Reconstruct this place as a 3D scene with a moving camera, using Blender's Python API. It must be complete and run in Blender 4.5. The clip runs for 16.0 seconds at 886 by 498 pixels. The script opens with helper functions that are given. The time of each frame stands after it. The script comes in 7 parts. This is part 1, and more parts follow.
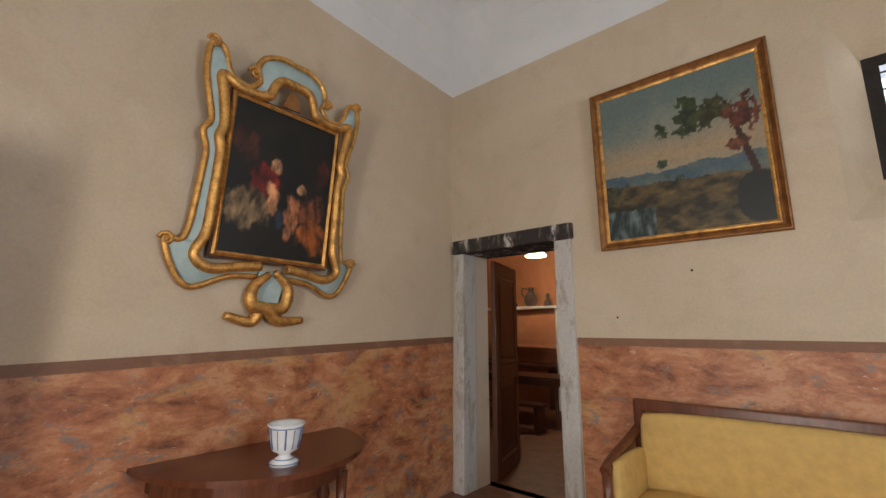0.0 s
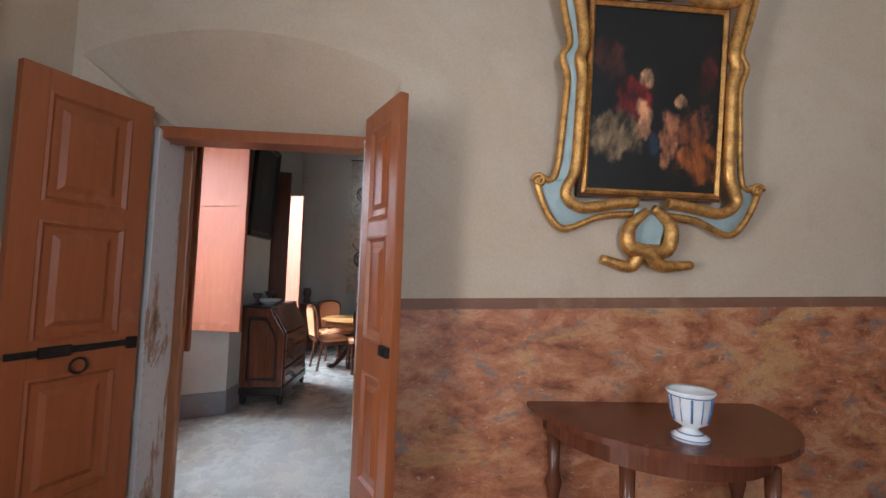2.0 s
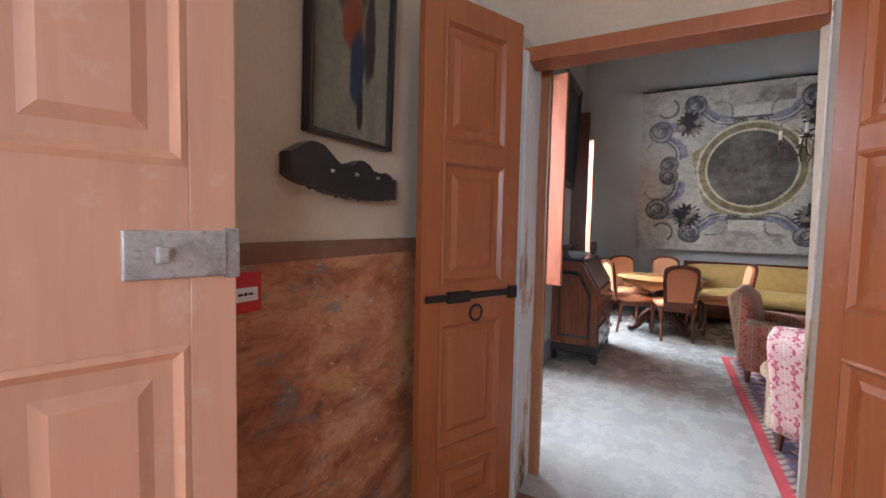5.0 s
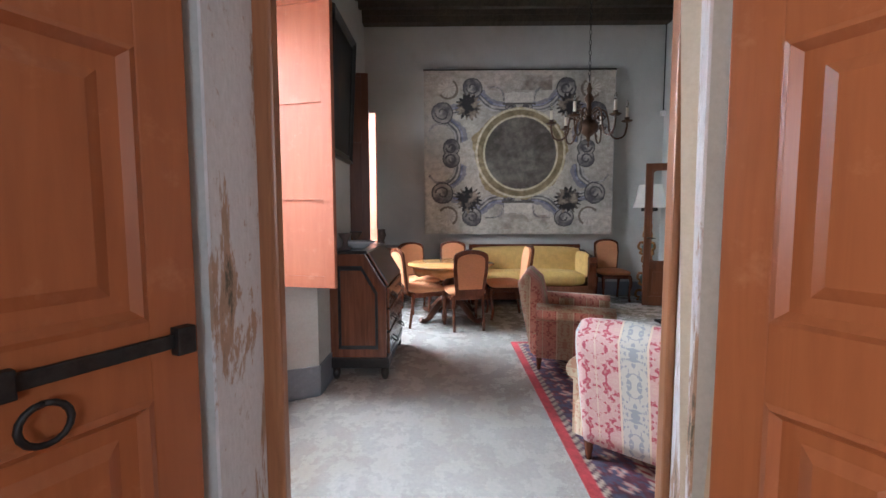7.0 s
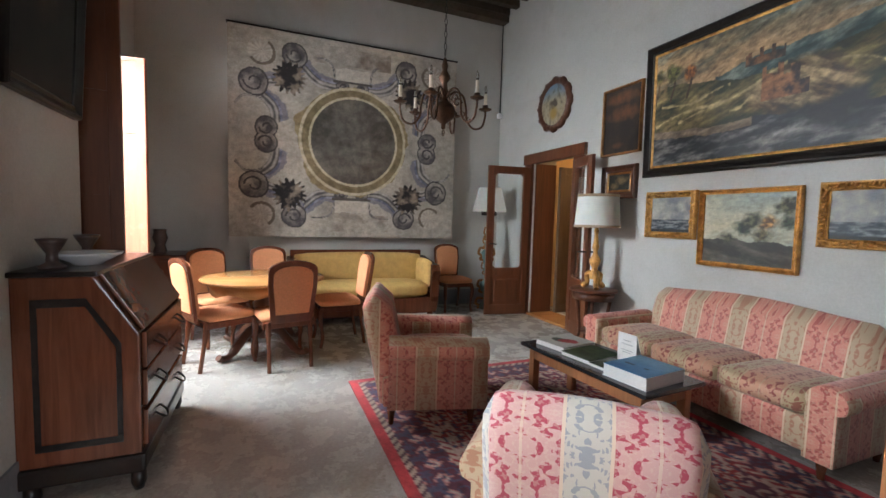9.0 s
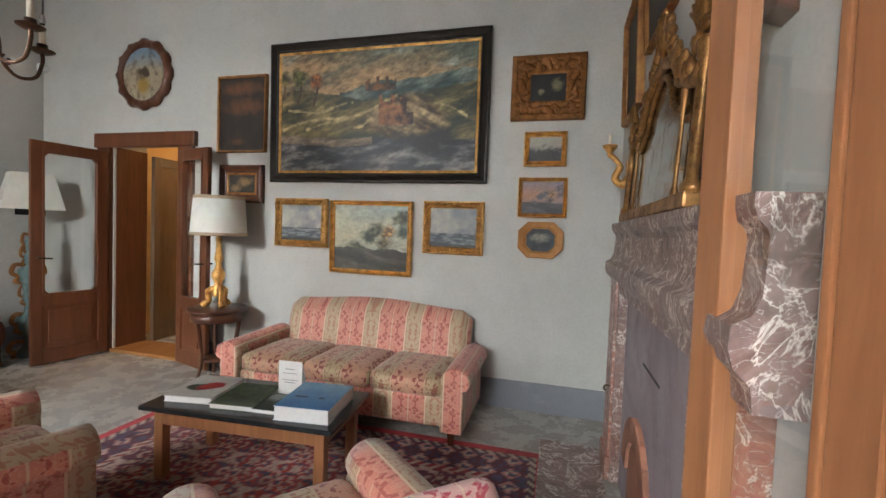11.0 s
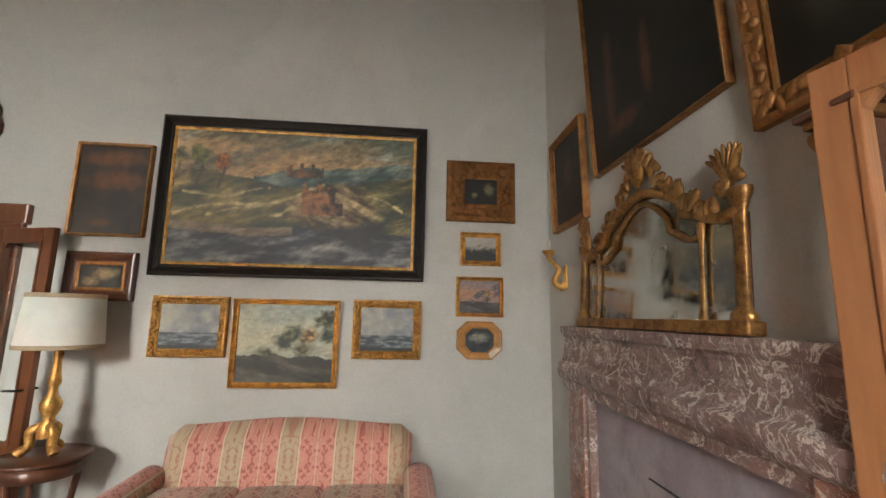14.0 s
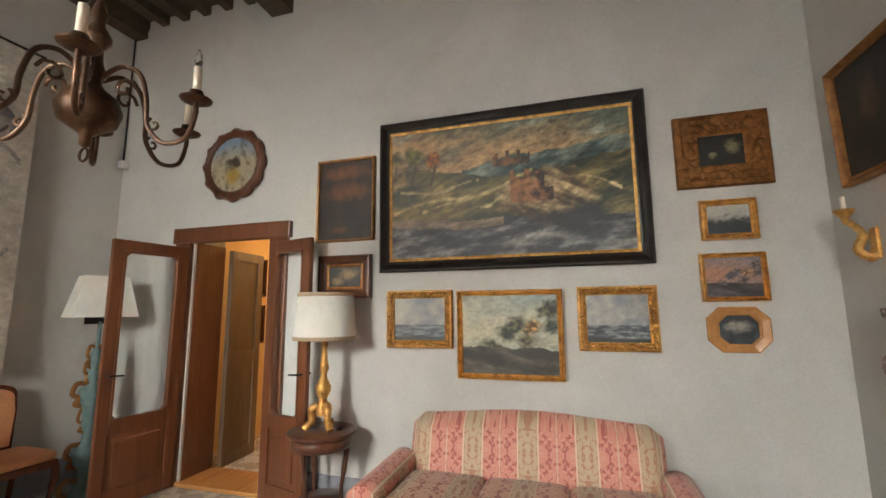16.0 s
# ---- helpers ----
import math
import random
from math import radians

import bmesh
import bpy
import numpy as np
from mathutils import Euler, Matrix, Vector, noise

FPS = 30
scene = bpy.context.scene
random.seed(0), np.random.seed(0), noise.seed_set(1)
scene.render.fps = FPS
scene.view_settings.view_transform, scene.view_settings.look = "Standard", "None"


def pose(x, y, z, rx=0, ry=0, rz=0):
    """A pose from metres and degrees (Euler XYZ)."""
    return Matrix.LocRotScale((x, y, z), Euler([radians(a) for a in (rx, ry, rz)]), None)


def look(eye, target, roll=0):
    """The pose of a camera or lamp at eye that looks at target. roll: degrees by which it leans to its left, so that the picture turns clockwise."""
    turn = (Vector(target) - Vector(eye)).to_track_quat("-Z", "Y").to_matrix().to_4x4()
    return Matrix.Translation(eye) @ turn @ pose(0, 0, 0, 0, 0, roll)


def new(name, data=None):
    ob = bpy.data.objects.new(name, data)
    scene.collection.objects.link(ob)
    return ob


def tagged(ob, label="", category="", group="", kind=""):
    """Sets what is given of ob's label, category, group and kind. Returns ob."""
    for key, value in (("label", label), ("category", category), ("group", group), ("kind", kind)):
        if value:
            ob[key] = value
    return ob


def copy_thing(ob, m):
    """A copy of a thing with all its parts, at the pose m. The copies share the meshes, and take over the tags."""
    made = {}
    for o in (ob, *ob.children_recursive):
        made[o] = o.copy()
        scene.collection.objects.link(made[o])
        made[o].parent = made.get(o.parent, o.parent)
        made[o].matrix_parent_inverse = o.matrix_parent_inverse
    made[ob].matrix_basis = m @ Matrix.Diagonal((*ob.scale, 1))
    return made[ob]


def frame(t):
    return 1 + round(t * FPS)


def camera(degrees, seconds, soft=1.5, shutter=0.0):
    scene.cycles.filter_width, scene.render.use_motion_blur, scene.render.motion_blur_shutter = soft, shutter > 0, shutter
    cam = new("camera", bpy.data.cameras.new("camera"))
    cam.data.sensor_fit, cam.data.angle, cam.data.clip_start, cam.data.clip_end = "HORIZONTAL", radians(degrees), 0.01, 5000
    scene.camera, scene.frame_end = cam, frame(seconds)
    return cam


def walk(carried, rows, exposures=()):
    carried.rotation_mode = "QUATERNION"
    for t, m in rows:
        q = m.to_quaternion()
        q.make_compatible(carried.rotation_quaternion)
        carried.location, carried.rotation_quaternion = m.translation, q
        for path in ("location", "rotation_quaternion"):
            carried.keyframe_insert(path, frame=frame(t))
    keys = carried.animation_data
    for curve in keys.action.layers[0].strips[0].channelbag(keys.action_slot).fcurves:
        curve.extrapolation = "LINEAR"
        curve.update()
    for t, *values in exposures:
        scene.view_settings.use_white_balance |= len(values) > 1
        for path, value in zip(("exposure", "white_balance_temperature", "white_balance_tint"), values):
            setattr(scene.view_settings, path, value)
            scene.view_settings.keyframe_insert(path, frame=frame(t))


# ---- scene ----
cam = camera(92.2, 16.0)
METRES, EYE, TILT, LEAN, TURN = 5.3, 1.515, 0.0, 0.0, 38.2
PATH = [
    (0, (0.189, 0.223, 1.541), (-1.097, 1.708, 1.917), 0.3),
    (0.5, (0.035, 0.266, 1.527), (-1.404, 1.618, 1.842), 0.5),
    (1, (-0.085, 0.344, 1.524), (-1.756, 1.412, 1.787), 0.5),
    (1.5, (-0.199, 0.414, 1.54), (-2.068, 1.095, 1.742), 1.6),
    (2, (-0.258, 0.3, 1.511), (-2.249, 0.442, 1.629), 1.9),
    (2.5, (-0.368, 0.056, 1.514), (-2.33, -0.325, 1.577), 1.5),
    (3, (-0.444, -0.122, 1.473), (-2.229, -1.023, 1.51), 1.3),
    (3.2, (-0.47, -0.162, 1.46), (-2.147, -1.252, 1.466), 1.7),
    (5.3, (-0.75, -0.497, 1.408), (-2.522, -1.415, 1.279), 1.0),
    (5.5, (-0.913, -0.457, 1.399), (-2.685, -1.378, 1.282), 0.2),
    (6, (-1.177, -0.528, 1.403), (-3.026, -1.278, 1.277), 0.6),
    (6.5, (-1.439, -0.533, 1.406), (-3.404, -0.882, 1.272), -0.9),
    (7, (-1.732, -0.576, 1.367), (-3.725, -0.606, 1.214), -0.1),
    (7.5, (-2.028, -0.569, 1.387), (-4.022, -0.559, 1.227), 1.2),
    (8, (-2.301, -0.6, 1.376), (-4.277, -0.33, 1.227), 1.6),
    (8.5, (-2.555, -0.615, 1.369), (-4.482, -0.1, 1.226), 1.3),
    (9, (-2.81, -0.535, 1.365), (-4.653, 0.228, 1.226), 1.6),
    (9.5, (-2.978, -0.483, 1.364), (-4.561, 0.732, 1.23), 1.7),
    (10, (-3.152, -0.496, 1.373), (-4.338, 1.109, 1.239), -0.0),
    (10.2, (-3.201, -0.477, 1.38), (-4.243, 1.224, 1.238), 0.4),
    (12.3, (-3.827, -0.471, 1.501), (-3.857, 1.529, 1.516), 2.3),
    (12.5, (-3.86, -0.445, 1.503), (-3.877, 1.554, 1.553), 2.3),
    (13, (-3.948, -0.339, 1.553), (-3.89, 1.65, 1.747), 2.3),
    (13.5, (-4.027, -0.301, 1.57), (-3.899, 1.674, 1.857), 2.2),
    (14, (-4.178, -0.35, 1.573), (-4.003, 1.618, 1.886), 1.1),
    (14.5, (-4.302, -0.399, 1.573), (-4.201, 1.574, 1.887), -0.6),
    (15, (-4.38, -0.394, 1.561), (-4.381, 1.582, 1.87), -1.0),
    (15.5, (-4.489, -0.313, 1.537), (-4.81, 1.639, 1.833), -1.0),
    (16, (-4.599, -0.188, 1.536), (-5.164, 1.71, 1.819), -0.5),
]
walk(cam, [(t, look(eye, target, roll)) for t, eye, target, roll in PATH], [(0, 0.0, 6500, 10), (1.5, 0.05, 6200, 10), (2.5, 0.25, 5000, 10), (3, 0.2, 4900, 10), (5.5, 0.75, 5700, 12), (7, 0.55, 5700, 12), (8.5, 0.5, 6100, 12), (10, 0.6, 6300, 12), (13, 0.55, 7300, 14), (16, 0.7, 7300, 14)])


# ---- world and light ----
world = bpy.data.worlds.new("world")
scene.world = world
world.use_nodes = True
wn = world.node_tree.nodes
sky = wn.new("ShaderNodeTexSky")
sky.sky_type = 'NISHITA'
sky.sun_disc = False
sky.sun_elevation = radians(55)
sky.sun_rotation = radians(20)
sky.air_density, sky.dust_density = 1.0, 3.0
world.node_tree.links.new(sky.outputs[0], wn["Background"].inputs[0])
wn["Background"].inputs[1].default_value = 0.12


def lamp(name, kind, m, energy, color=(1, 1, 1), size=1.0, size_y=None):
    d = bpy.data.lights.new(name, kind)
    d.energy, d.color = energy, color
    if kind == 'AREA':
        d.shape, d.size, d.size_y = 'RECTANGLE', size, size_y or size
    elif kind == 'POINT':
        d.shadow_soft_size = size
    ob = new(name, d)
    ob.matrix_world = m
    return ob


sun = lamp("sun", 'SUN', look((0, 0, 20), (-3, 9, 0)), 0.8, (1.0, 0.96, 0.9))
sun.data.angle = radians(15)
DAY = (0.90, 0.96, 1.0)
lamp("window_light", 'AREA', look((-4.95, -3.2, 3.0), (-4.0, 2.0, -0.4)), 560, DAY, 2.0, 2.2)
lamp("window_light", 'AREA', look((-7.1, -3.2, 3.35), (-6.8, 2.0, -0.4)), 620, DAY, 2.2, 2.4)
lamp("garden_door_light", 'AREA', look((-0.2, -2.0, 1.5), (-0.5, 5, 1.0)), 110, (1.0, 0.96, 0.9), 1.2, 2.5)
lamp("grille_window_light", 'AREA', look((0.95, 4.1, 3.0), (0.4, 0, 1.2)), 4, DAY, 0.6, 1.0)
lamp("east_window_light", 'AREA', look((3.35, 0.9, 1.9), (-2.6, 0.4, 1.2)), 110, (0.86, 0.94, 1.0), 1.3, 1.7)
lamp("pantry_bulb", 'POINT', pose(-3.75, 7.5, 2.85), 42, (1.0, 0.78, 0.5), 0.05)
lamp("corridor_bulb", 'POINT', pose(-7.5, 5.2, 2.6), 34, (1.0, 0.66, 0.32), 0.12)

# ---- materials ----


class Nodes:
    """A small builder for node materials."""

    def __init__(self, name):
        self.mat = bpy.data.materials.new(name)
        self.mat.use_nodes = True
        self.t = self.mat.node_tree
        self.bsdf = self.t.nodes["Principled BSDF"]

    def node(self, kind, **values):
        n = self.t.nodes.new(kind)
        for k, v in values.items():
            if k in n.inputs:
                n.inputs[k].default_value = v
        return n

    def link(self, a, b):
        self.t.links.new(a, b)

    def coords(self, scale=(1, 1, 1), out="Object"):
        c = self.node("ShaderNodeTexCoord")
        m = self.node("ShaderNodeMapping")
        m.inputs["Scale"].default_value = scale
        self.link(c.outputs[out], m.inputs["Vector"])
        return m.outputs[0]

    def noise(self, vec, scale, detail=5, rough=0.6, distortion=0.0):
        n = self.node("ShaderNodeTexNoise", Scale=scale, Detail=detail, Roughness=rough, Distortion=distortion)
        self.link(vec, n.inputs["Vector"])
        return n.outputs["Fac"]

    def ramp(self, fac, stops):
        r = self.node("ShaderNodeValToRGB")
        e = r.color_ramp.elements
        while len(e) < len(stops):
            e.new(0.5)
        for el, (p, c) in zip(e, stops):
            el.position, el.color = p, (*c, 1)
        self.link(fac, r.inputs[0])
        return r.outputs[0]

    def mix(self, fac, a, b, mode='MIX'):
        n = self.node("ShaderNodeMix")
        n.data_type, n.blend_type = 'RGBA', mode
        for sock, v in ((n.inputs[0], fac), (n.inputs[6], a), (n.inputs[7], b)):
            if isinstance(v, (int, float)):
                sock.default_value = v
            elif isinstance(v, tuple):
                sock.default_value = (*v, 1)
            else:
                self.link(v, sock)
        return n.outputs[2]

    def math(self, op, a, b=0.0):
        n = self.node("ShaderNodeMath")
        n.operation = op
        for sock, v in ((n.inputs[0], a), (n.inputs[1], b)):
            if isinstance(v, (int, float)):
                sock.default_value = v
            else:
                self.link(v, sock)
        return n.outputs[0]

    def done(self, color, rough=0.6, bump=None, strength=0.2, distance=0.01, metal=0.0):
        for key, v in (("Base Color", color), ("Roughness", rough), ("Metallic", metal)):
            s = self.bsdf.inputs[key]
            if isinstance(v, tuple):
                s.default_value = (*v, 1)
            elif isinstance(v, (int, float)):
                s.default_value = v
            else:
                self.link(v, s)
        if bump is not None:
            b = self.node("ShaderNodeBump", Strength=strength, Distance=distance)
            self.link(bump, b.inputs["Height"])
            self.link(b.outputs[0], self.bsdf.inputs["Normal"])
        return self.mat


def plaster(name, base, stain, dark, rough=0.9):
    n = Nodes(name)
    v = n.coords()
    big = n.noise(v, 0.8, 6, 0.6, 0.6)
    mid = n.noise(v, 4.0, 6, 0.65)
    fine = n.noise(v, 60, 4, 0.7)
    c = n.ramp(big, [(0.35, base), (0.52, stain), (0.72, base)])
    c = n.mix(n.ramp(mid, [(0.55, (0, 0, 0)), (0.8, (0.6, 0.6, 0.6))]), c, dark)
    c = n.mix(0.12, c, n.ramp(fine, [(0.3, (0.3, 0.3, 0.3)), (0.7, (0.9, 0.9, 0.9))]), 'OVERLAY')
    return n.done(c, rough, n.math('ADD', n.math('MULTIPLY', mid, 2.0), n.math('MULTIPLY', fine, 0.35)), 0.25, 0.006)


def faux_marble(name):
    n = Nodes(name)
    v = n.coords()
    stretch = n.node("ShaderNodeMapping")
    stretch.inputs["Rotation"].default_value = (0.6, 0.5, 0.6)
    stretch.inputs["Scale"].default_value = (1.0, 1.0, 2.0)
    n.link(v, stretch.inputs["Vector"])
    s = stretch.outputs[0]
    cloud = n.noise(s, 3.4, 9, 0.72, 0.35)
    patch = n.noise(s, 2.2, 6, 0.7, 0.5)
    spots = n.noise(s, 5.5, 7, 0.7, 0.3)
    fleck = n.noise(s, 19.0, 5, 0.65, 0.3)
    fine = n.noise(v, 70.0, 3, 0.6)
    c = n.ramp(cloud, [(0.34, (0.15, 0.055, 0.03)), (0.44, (0.33, 0.115, 0.05)), (0.53, (0.46, 0.185, 0.085)), (0.61, (0.54, 0.28, 0.15)), (0.7, (0.4, 0.13, 0.06))])
    c = n.mix(n.ramp(patch, [(0.53, (0, 0, 0)), (0.63, (0.6, 0.6, 0.6))]), c, (0.53, 0.31, 0.12))
    c = n.mix(n.ramp(spots, [(0.56, (0, 0, 0)), (0.64, (0.8, 0.8, 0.8))]), c, (0.2, 0.18, 0.165))
    c = n.mix(n.ramp(fleck, [(0.64, (0, 0, 0)), (0.7, (0.7, 0.7, 0.7))]), c, (0.62, 0.5, 0.38))
    c = n.mix(n.ramp(n.noise(s, 8.0, 6, 0.7, 0.6), [(0.61, (0, 0, 0)), (0.68, (0.7, 0.7, 0.7))]), c, (0.16, 0.05, 0.03))
    c = n.mix(0.2, c, n.ramp(fine, [(0.3, (0.3, 0.3, 0.3)), (0.7, (0.75, 0.75, 0.75))]), 'OVERLAY')
    return n.done(c, 0.5, cloud, 0.1, 0.004)


def wood(name, dark, light, scale=1.0, rough=0.42, axis=(1, 1, 0.08), wear=None):
    n = Nodes(name)
    v = n.coords(tuple(a * scale for a in axis))
    grain = n.noise(v, 26, 5, 0.6, 0.8)
    broad = n.noise(v, 4, 3, 0.5)
    c = n.ramp(n.math('ADD', n.math('MULTIPLY', grain, 0.6), n.math('MULTIPLY', broad, 0.4)), [(0.33, dark), (0.66, light)])
    if wear:
        v2 = n.coords()
        c = n.mix(n.ramp(n.noise(v2, 7, 7, 0.72), [(0.58, (0, 0, 0)), (0.74, (0.75, 0.75, 0.75))]), c, wear)
    return n.done(c, rough, grain, 0.12, 0.003)


def metal(name, color, rough=0.3, dirt=(0.05, 0.03, 0.02), amount=0.8):
    n = Nodes(name)
    v = n.coords()
    a = n.noise(v, 14, 6, 0.7)
    b = n.noise(v, 75, 4, 0.65)
    c = n.mix(n.ramp(a, [(0.44, (0, 0, 0)), (0.68, (amount, amount, amount))]), color, dirt)
    c = n.mix(n.ramp(b, [(0.52, (0, 0, 0)), (0.68, (amount * 0.8,) * 3)]), c, dirt)
    return n.done(c, n.ramp(a, [(0.3, (rough, rough, rough)), (0.8, (rough + 0.3,) * 3)]), n.math('ADD', a, n.math('MULTIPLY', b, 0.6)), 0.4, 0.005, 0.75)


def plain(name, color, rough=0.6, spread=0.25, scale=9, bump=0.1, metal=0.0):
    n = Nodes(name)
    v = n.coords()
    a = n.noise(v, scale, 5, 0.65)
    lo = tuple(max(0, c * (1 - spread)) for c in color)
    hi = tuple(min(1, c * (1 + spread)) for c in color)
    return n.done(n.ramp(a, [(0.3, lo), (0.7, hi)]), rough, a, bump, 0.004, metal)


def veined(name, base, second, vein, red):
    n = Nodes(name)
    v = n.coords()
    a = n.noise(v, 3.2, 7, 0.65, 1.5)
    b = n.noise(v, 9, 6, 0.6, 2.2)
    line = n.math('ABSOLUTE', n.math('SUBTRACT', b, 0.5))
    c = n.ramp(a, [(0.36, base), (0.5, second), (0.62, red), (0.72, base)])
    thin = n.math('ABSOLUTE', n.math('SUBTRACT', n.noise(v, 5.5, 7, 0.62, 1.1), 0.5))
    c = n.mix(n.ramp(line, [(0.0, (0.85, 0.85, 0.85)), (0.014, (0, 0, 0))]), c, vein)
    c = n.mix(n.ramp(thin, [(0.0, (0.95, 0.95, 0.95)), (0.02, (0, 0, 0))]), c, tuple(min(0.8, k * 1.3) for k in vein))
    c = n.mix(n.ramp(n.noise(v, 4, 8, 0.7, 0.5), [(0.58, (0, 0, 0)), (0.66, (0.85, 0.85, 0.85))]), c, tuple(k * 0.35 for k in base))
    c = n.mix(n.ramp(n.noise(v, 7, 8, 0.72, 0.6), [(0.63, (0, 0, 0)), (0.67, (0.85, 0.85, 0.85))]), c, vein)
    c = n.mix(0.25, c, n.ramp(n.noise(v, 45, 4, 0.7), [(0.3, (0.2, 0.2, 0.2)), (0.7, (0.8, 0.8, 0.8))]), 'OVERLAY')
    return n.done(c, 0.42, b, 0.1, 0.003)


def floor_screed(name):
    n = Nodes(name)
    v = n.coords()
    a = n.noise(v, 0.7, 6, 0.65, 0.5)
    b = n.noise(v, 5, 6, 0.7)
    f = n.noise(v, 45, 3, 0.6)
    c = n.ramp(a, [(0.32, (0.32, 0.28, 0.225)), (0.5, (0.4, 0.385, 0.35)), (0.7, (0.34, 0.31, 0.265))])
    c = n.mix(n.ramp(b, [(0.5, (0, 0, 0)), (0.85, (0.15, 0.15, 0.15))]), c, (0.17, 0.145, 0.12))
    c = n.mix(n.ramp(b, [(0.2, (0.12, 0.12, 0.12)), (0.5, (0, 0, 0))]), c, (0.38, 0.36, 0.33))
    c = n.mix(0.2, c, n.ramp(f, [(0.35, (0.3, 0.3, 0.3)), (0.65, (0.8, 0.8, 0.8))]), 'OVERLAY')
    return n.done(c, n.ramp(b, [(0.3, (0.2, 0.2, 0.2)), (0.7, (0.34, 0.34, 0.34))]), n.math('ADD', a, n.math('MULTIPLY', f, 0.05)), 0.05, 0.01)


def damask(name, ground, motif, band, line, band_motif):
    """Striped damask: u runs across the stripes in metres, v along them."""
    n = Nodes(name)
    c = n.node("ShaderNodeTexCoord")
    sep = n.node("ShaderNodeSeparateXYZ")
    n.link(c.outputs["UV"], sep.inputs[0])
    u, w = sep.outputs[0], sep.outputs[1]
    P = 0.37
    s = n.math('FRACT', n.math('DIVIDE', u, P))
    mid = n.math('ABSOLUTE', n.math('SUBTRACT', s, 0.5))
    in_band = n.math('GREATER_THAN', mid, 0.32)
    edge = n.math('LESS_THAN', n.math('ABSOLUTE', n.math('SUBTRACT', mid, 0.32)), 0.014)
    core = n.math('LESS_THAN', mid, 0.012)
    rep = n.math('PINGPONG', w, 0.13)
    comb = n.node("ShaderNodeCombineXYZ")
    n.link(n.math('MULTIPLY', mid, 4.2), comb.inputs[0])
    n.link(n.math('MULTIPLY', rep, 12), comb.inputs[1])
    leaf = n.noise(comb.outputs[0], 2.6, 2.2, 0.55, 0.5)
    leaf2 = n.noise(comb.outputs[0], 6.5, 2, 0.5, 0.3)
    m1 = n.math('GREATER_THAN', leaf, 0.53)
    m2 = n.math('GREATER_THAN', leaf2, 0.55)
    weave = n.noise(n.coords((1, 1, 1), "UV"), 900, 2, 0.5)
    col = n.mix(m1, ground, motif)
    col = n.mix(n.math('MULTIPLY', m2, 0.3), col, line)
    bcol = n.mix(m1, band, band_motif)
    col = n.mix(in_band, col, bcol)
    col = n.mix(n.math('MAXIMUM', edge, n.math('MULTIPLY', core, 0.7)), col, line)
    col = n.mix(0.15, col, n.ramp(weave, [(0.3, (0.3, 0.3, 0.3)), (0.7, (0.8, 0.8, 0.8))]), 'OVERLAY')
    n.bsdf.inputs["Sheen Weight"].default_value = 0.2
    return n.done(col, 0.6, n.math('ADD', m1, n.math('MULTIPLY', weave, 0.5)), 0.15, 0.002)


def painted(name, rough=0.5):
    """Oil paint whose colours lie in the mesh's own colour layer, with brush relief."""
    n = Nodes(name)
    a = n.node("ShaderNodeVertexColor")
    a.layer_name = "paint"
    v = n.coords()
    brush = n.noise(v, 38, 5, 0.65, 1.2)
    c = n.mix(0.35, a.outputs[0], n.ramp(brush, [(0.3, (0.25, 0.25, 0.25)), (0.7, (0.8, 0.8, 0.8))]), 'OVERLAY')
    return n.done(c, rough, brush, 0.15, 0.003)


def glass_material(name):
    n = Nodes(name)
    n.bsdf.inputs["Transmission Weight"].default_value = 1.0
    n.bsdf.inputs["IOR"].default_value = 1.45
    return n.done((0.96, 0.98, 0.97), 0.01)


GREY_WALL = plaster("grey_lime_plaster", (0.56, 0.555, 0.515), (0.5, 0.5, 0.46), (0.43, 0.42, 0.38))
OCHRE_WALL = plaster("ochre_lime_plaster", (0.60, 0.50, 0.38), (0.54, 0.44, 0.32), (0.42, 0.34, 0.25))
WHITE_WALL = plaster("white_lime_plaster", (0.74, 0.75, 0.76), (0.68, 0.69, 0.7), (0.6, 0.6, 0.6))


def flaking(name, coat, under, dark, lo, hi, scale=5.0):
    """A worn coat that has come off in ragged upright patches down to older layers."""
    n = Nodes(name)
    v = n.coords((1, 1, 0.35))
    big = n.noise(v, scale, 8, 0.72, 0.3)
    mid = n.noise(n.coords(), 22, 6, 0.7)
    c = n.mix(n.ramp(big, [(lo, (0, 0, 0)), (lo + 0.035, (1, 1, 1))]), coat, under)
    c = n.mix(n.ramp(big, [(hi, (0, 0, 0)), (hi + 0.04, (1, 1, 1))]), c, dark)
    c = n.mix(n.ramp(mid, [(0.6, (0, 0, 0)), (0.68, (0.8, 0.8, 0.8))]), c, under)
    c = n.mix(n.ramp(mid, [(0.3, (0.7, 0.7, 0.7)), (0.38, (0, 0, 0))]), c, coat)
    c = n.mix(0.2, c, n.ramp(n.noise(v, 80, 3, 0.6), [(0.3, (0.2, 0.2, 0.2)), (0.7, (0.8, 0.8, 0.8))]), 'OVERLAY')
    return n.done(c, 0.85, n.math('ADD', mid, n.math('MULTIPLY', big, -1.5)), 0.5, 0.01)


